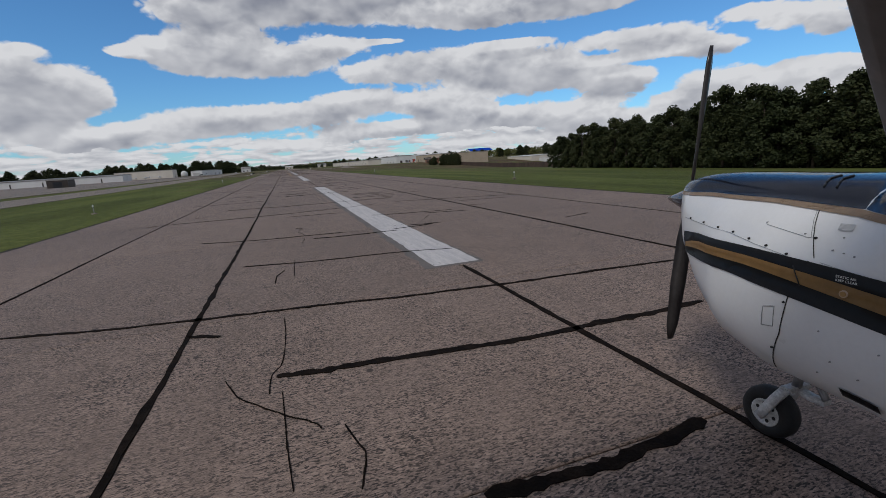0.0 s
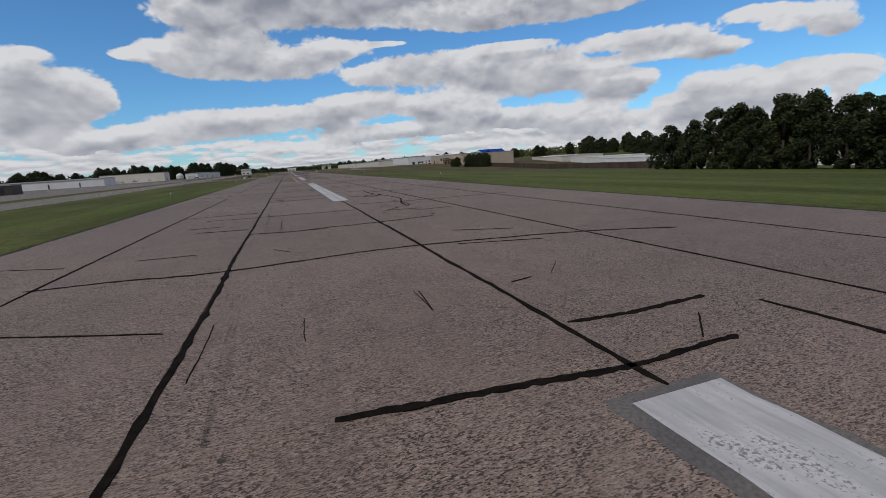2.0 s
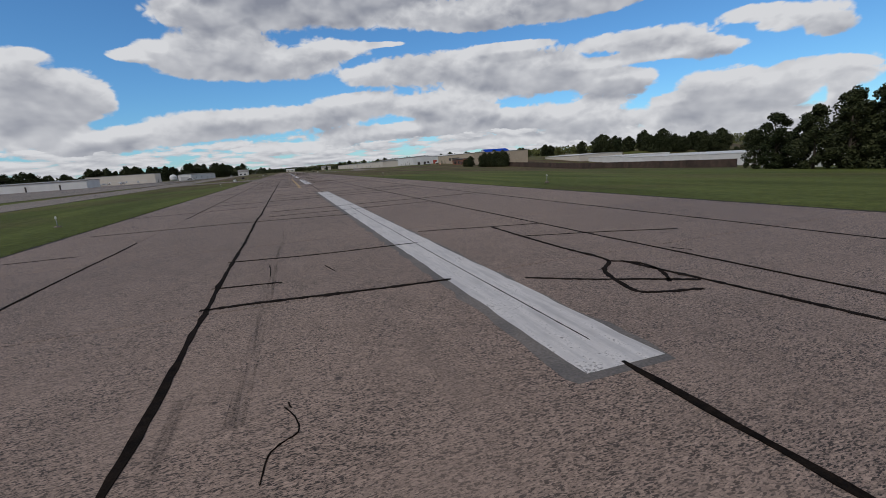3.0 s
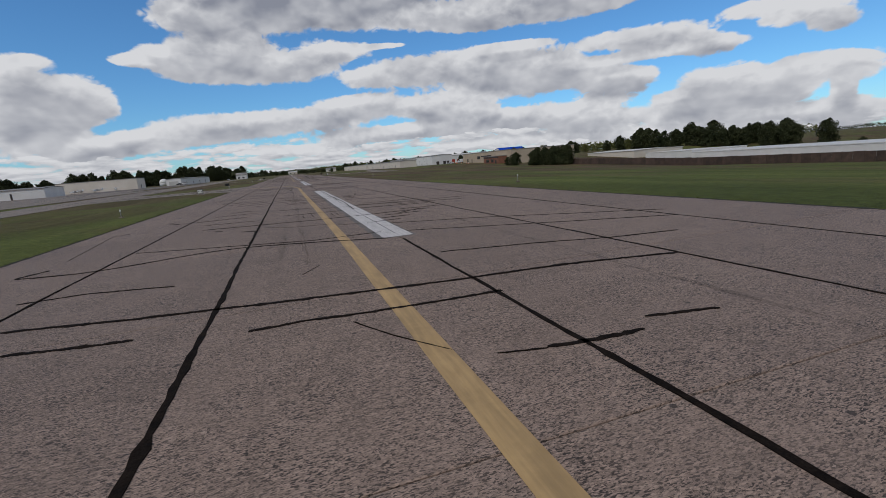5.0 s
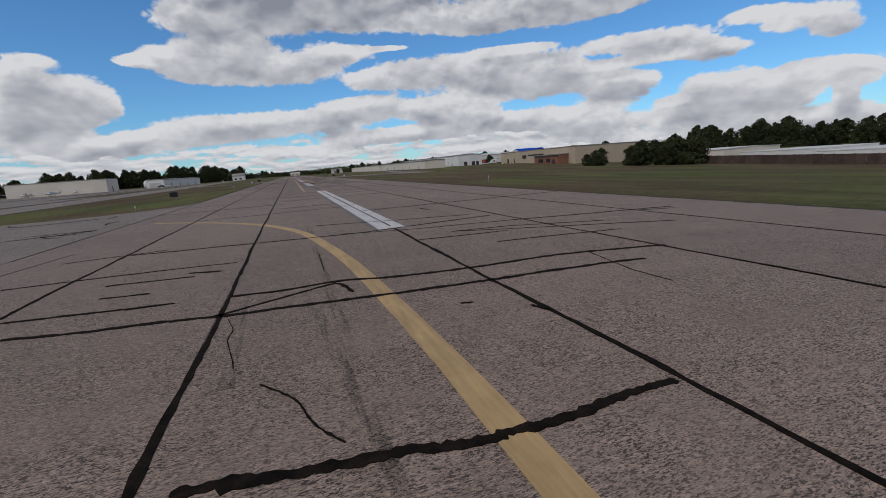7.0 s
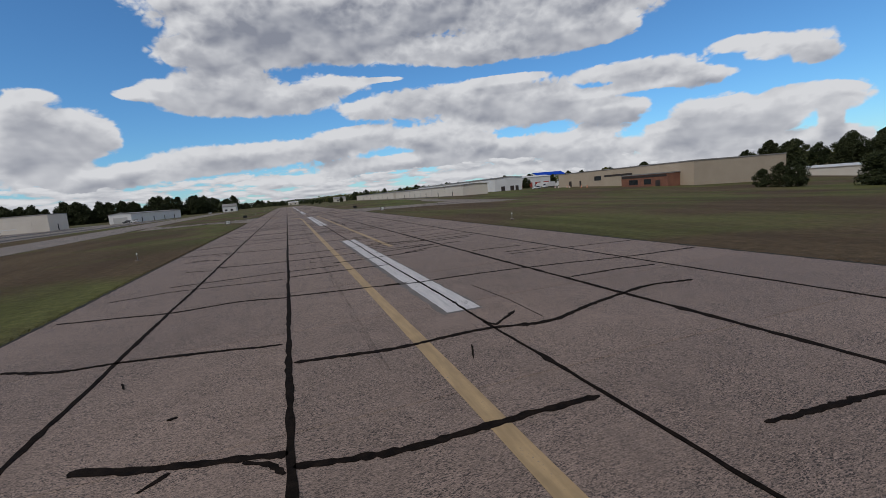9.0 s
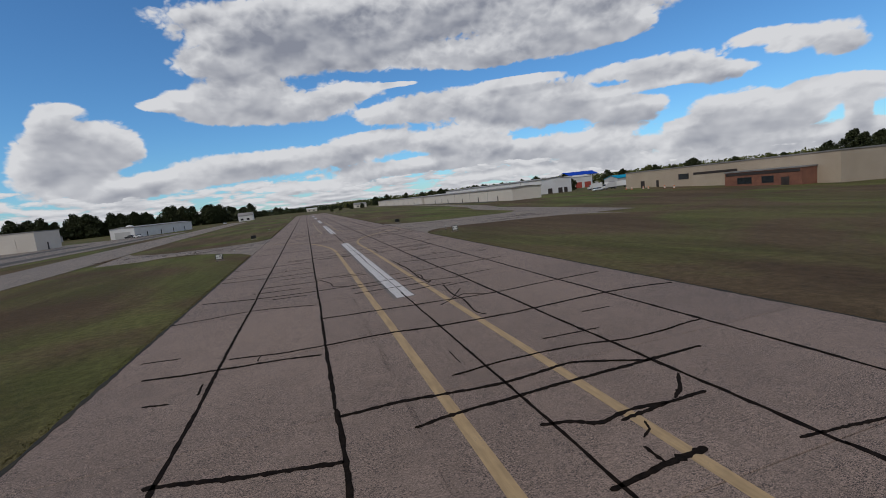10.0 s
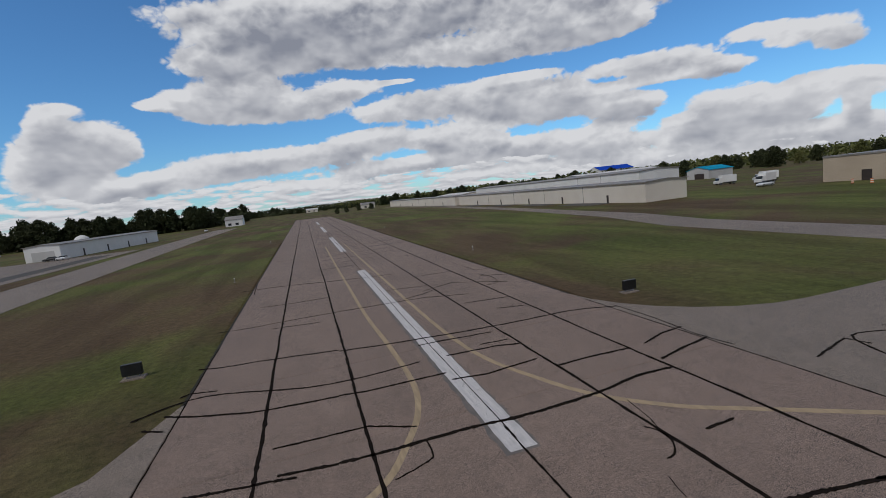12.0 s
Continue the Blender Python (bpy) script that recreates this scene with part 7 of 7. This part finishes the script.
        part("propeller_blade", loft(rings), PROP_GREY, th, "dark grey propeller blade at rest")
    # nose gear
    part("strut", tube((0, -0.07, 0.58), (0, -0.035, 0.36), 0.026, 0.024, 14), STEEL, th)
    for s in (-1, 1):
        part("fork", loft([[(s * 0.070 + u, yy + v, zz + v * 0.5) for u, v in ((-0.010, -0.022), (0.010, -0.022), (0.010, 0.022), (-0.010, 0.022))]
                           for yy, zz in ((0.10, 0.135), (0.07, 0.19), (0.02, 0.28), (-0.03, 0.36))]), HUB, th, "white fork leg of the nose gear")
    part("fork_bridge", box(-0.082, 0.082, -0.065, 0.0, 0.345, 0.375, bevel=0.008), HUB, th)
    part("torque_link", loft([[(u, yy, zz + v) for u, v in ((-0.028, -0.012), (0.028, -0.012), (0.028, 0.012), (-0.028, 0.012))] for yy, zz in ((-0.05, 0.355), (-0.12, 0.345), (-0.19, 0.35))]), HUB, th)
    part("torque_link", loft([[(u, yy, zz + v) for u, v in ((-0.022, -0.010), (0.022, -0.010), (0.022, 0.010), (-0.022, 0.010))] for yy, zz in ((-0.185, 0.36), (-0.09, 0.52))]), STEEL, th)

    def wheel(wx, wy, r, w):
        prof = ((r * 0.52, -w * 0.42), (r * 0.72, -w * 0.5), (r * 0.92, -w * 0.42), (r, -w * 0.18), (r, w * 0.18), (r * 0.92, w * 0.42), (r * 0.72, w * 0.5), (r * 0.52, w * 0.42))
        rings = [[(wx + v, wy + q * math.cos(k * math.tau / 32), r + q * math.sin(k * math.tau / 32)) for q, v in prof] for k in range(32)]
        wh = part("wheel", loft(rings + [rings[0]], False), TYRE, th)
        part("rim", loft([[(wx + v, wy + q * math.cos(k * math.tau / 24), r + q * math.sin(k * math.tau / 24)) for k in range(24)]
                               for q, v in ((0.02, -w * 0.44), (r * 0.20, -w * 0.44), (r * 0.26, -w * 0.36), (r * 0.42, -w * 0.38), (r * 0.46, -w * 0.44), (r * 0.54, -w * 0.44), (r * 0.54, w * 0.44), (0.02, w * 0.44))]), HUB, wh, "white wheel rim with round holes")
        for k in range(6):
            cy, cz = wy + r * 0.34 * math.cos(k * math.tau / 6 + 0.3), r + r * 0.34 * math.sin(k * math.tau / 6 + 0.3)
            part("rim_hole", tube((wx - w * 0.30, cy, cz), (wx - w * 0.385, cy, cz), r * 0.075, r * 0.075, 10), BLACK_PAINT, wh)
        return wh

    wheel(0.013, 0.093, 0.148, 0.112)
    for s in (-1, 1):
        wheel(s * 1.2, -2.15, 0.21, 0.15)
        part("main_leg", loft([[(s * xx + u, -2.05 + v, zz) for u, v in ((-0.02, -0.08), (0.02, -0.08), (0.02, 0.08), (-0.02, 0.08))] for xx, zz in ((0.45, 0.62), (0.9, 0.38), (1.12, 0.22))]), PLANE_WHITE, th)
        rings = []
        for xx, le, ch in ((0.0, -1.05, 1.62), (2.6, -1.05, 1.62), (5.4, -1.15, 1.12)):
            rings.append([(s * xx, le - u * ch, 2.42 + 0.03 * xx + v * ch) for u, v in ((0, 0), (0.05, 0.035), (0.3, 0.085), (0.7, 0.05), (1, 0.0), (0.6, -0.012), (0.2, -0.035), (0.05, -0.028))])
        part("wing", loft(rings), PLANE_WHITE, th)
        rings = []
        for f in (0.0, 1.0):
            c = Vector((s * 0.55, -0.86, 1.09)).lerp(Vector((s * 2.88, -1.645, 2.47)), f)
            rings.append([(c.x, c.y + 0.075 * math.cos(k * math.tau / 16), c.z + 0.035 * math.sin(k * math.tau / 16)) for k in range(16)])
        part("wing_strut", loft(rings), SHADED_STRUT, th, "wing strut coloured dark for its shaded underside")
        part("tailplane", loft([[(s * xx, -5.6 - u, 1.5 + v) for u, v in ((0, 0), (0.3, 0.04), (1.0, 0.0), (0.3, -0.04))] for xx in (0.05, 1.7)]), PLANE_WHITE, th)
    part("fin", loft([[(0.04, a - 0.3, z), (0, a, z), (-0.04, a - 0.3, z), (0, b, z)] for a, b, z in ((-5.0, -6.6, 1.45), (-6.1, -6.9, 2.75))]), PLANE_WHITE, th)
    return tagged(th, "white, navy and gold high-wing light aircraft on the runway", "aircraft")


light_aircraft(-0.020, -5.918, -1.91, 1.147)

# ---- runway slabs ----
JOINTS = [-21.0, -12.5, -5.5, -1.3, 5.5, 13.0, 16.9, 22.8, 31.2, 37.0, 43.7, 49.0, 54.7, 64.4, 70.5, 77.6, 84.6, 91.7, 98.7, 105.8, 112.3, 117.0, 123.2, 129.7, 135.4, 144.4, 150.3, 160.5, 168.4, 176.1, 183.1, 190.4, 197.3, 205.3, 213.3, 221.2, 226.4, 232.5, 238.6, 243.5, 248.4, 253.0, 259.1, 266.1, 271.3, 276.7, 282.2, 290.1, 295.5, 302.8]
FAR_JOINTS = [302.8, 309.8, 314.7, 322.2, 329.9, 340.5, 350.5, 357.7, 369.0, 385.3, 394.5, 403.8, 408.0, 417.0, 426.0, 436.0, 446.0]


def slab_shape(x0, x1, y0, y1, lift):
    g, b = 0.006, 0.012
    x0, x1, y0, y1 = x0 + g, x1 - g, y0 + g, y1 - g
    top = [(x0 + b, y0 + b, lift), (x1 - b, y0 + b, lift), (x1 - b, y1 - b, lift), (x0 + b, y1 - b, lift)]
    mid = [(x0, y0, lift - 0.010), (x1, y0, lift - 0.010), (x1, y1, lift - 0.010), (x0, y1, lift - 0.010)]
    low = [(x, y, -0.2) for x, y, _ in mid]
    faces = [(0, 1, 2, 3)] + [(i, 4 + i, 4 + (i + 1) % 4, (i + 1) % 4) for i in range(4)] + [(4 + i, 8 + i, 8 + (i + 1) % 4, 4 + (i + 1) % 4) for i in range(4)]
    return top + mid + low, faces


rng = random.Random(4)
for y0, y1 in zip(JOINTS, JOINTS[1:]):
    for k in range(6):
        piece("concrete_slab", *slab_shape(LANES[k], LANES[k + 1], y0, y1, -rng.uniform(0, 0.0005)), CONCRETE, runway)
rest = ([], [])
for cuts in ((-200, -150, -100, -60, -21), FAR_JOINTS, (446, 480, 520, 560, 600, 645)):
    for y0, y1 in zip(cuts, cuts[1:]):
        for k in range(6):
            v, f = slab_shape(LANES[k], LANES[k + 1], y0, y1, 0.0)
            n = len(rest[0])
            rest[0].extend(v)
            rest[1].extend(tuple(i + n for i in q) for q in f)
tagged(piece("far_slabs", rest[0], rest[1], CONCRETE, runway), kind="stuff")
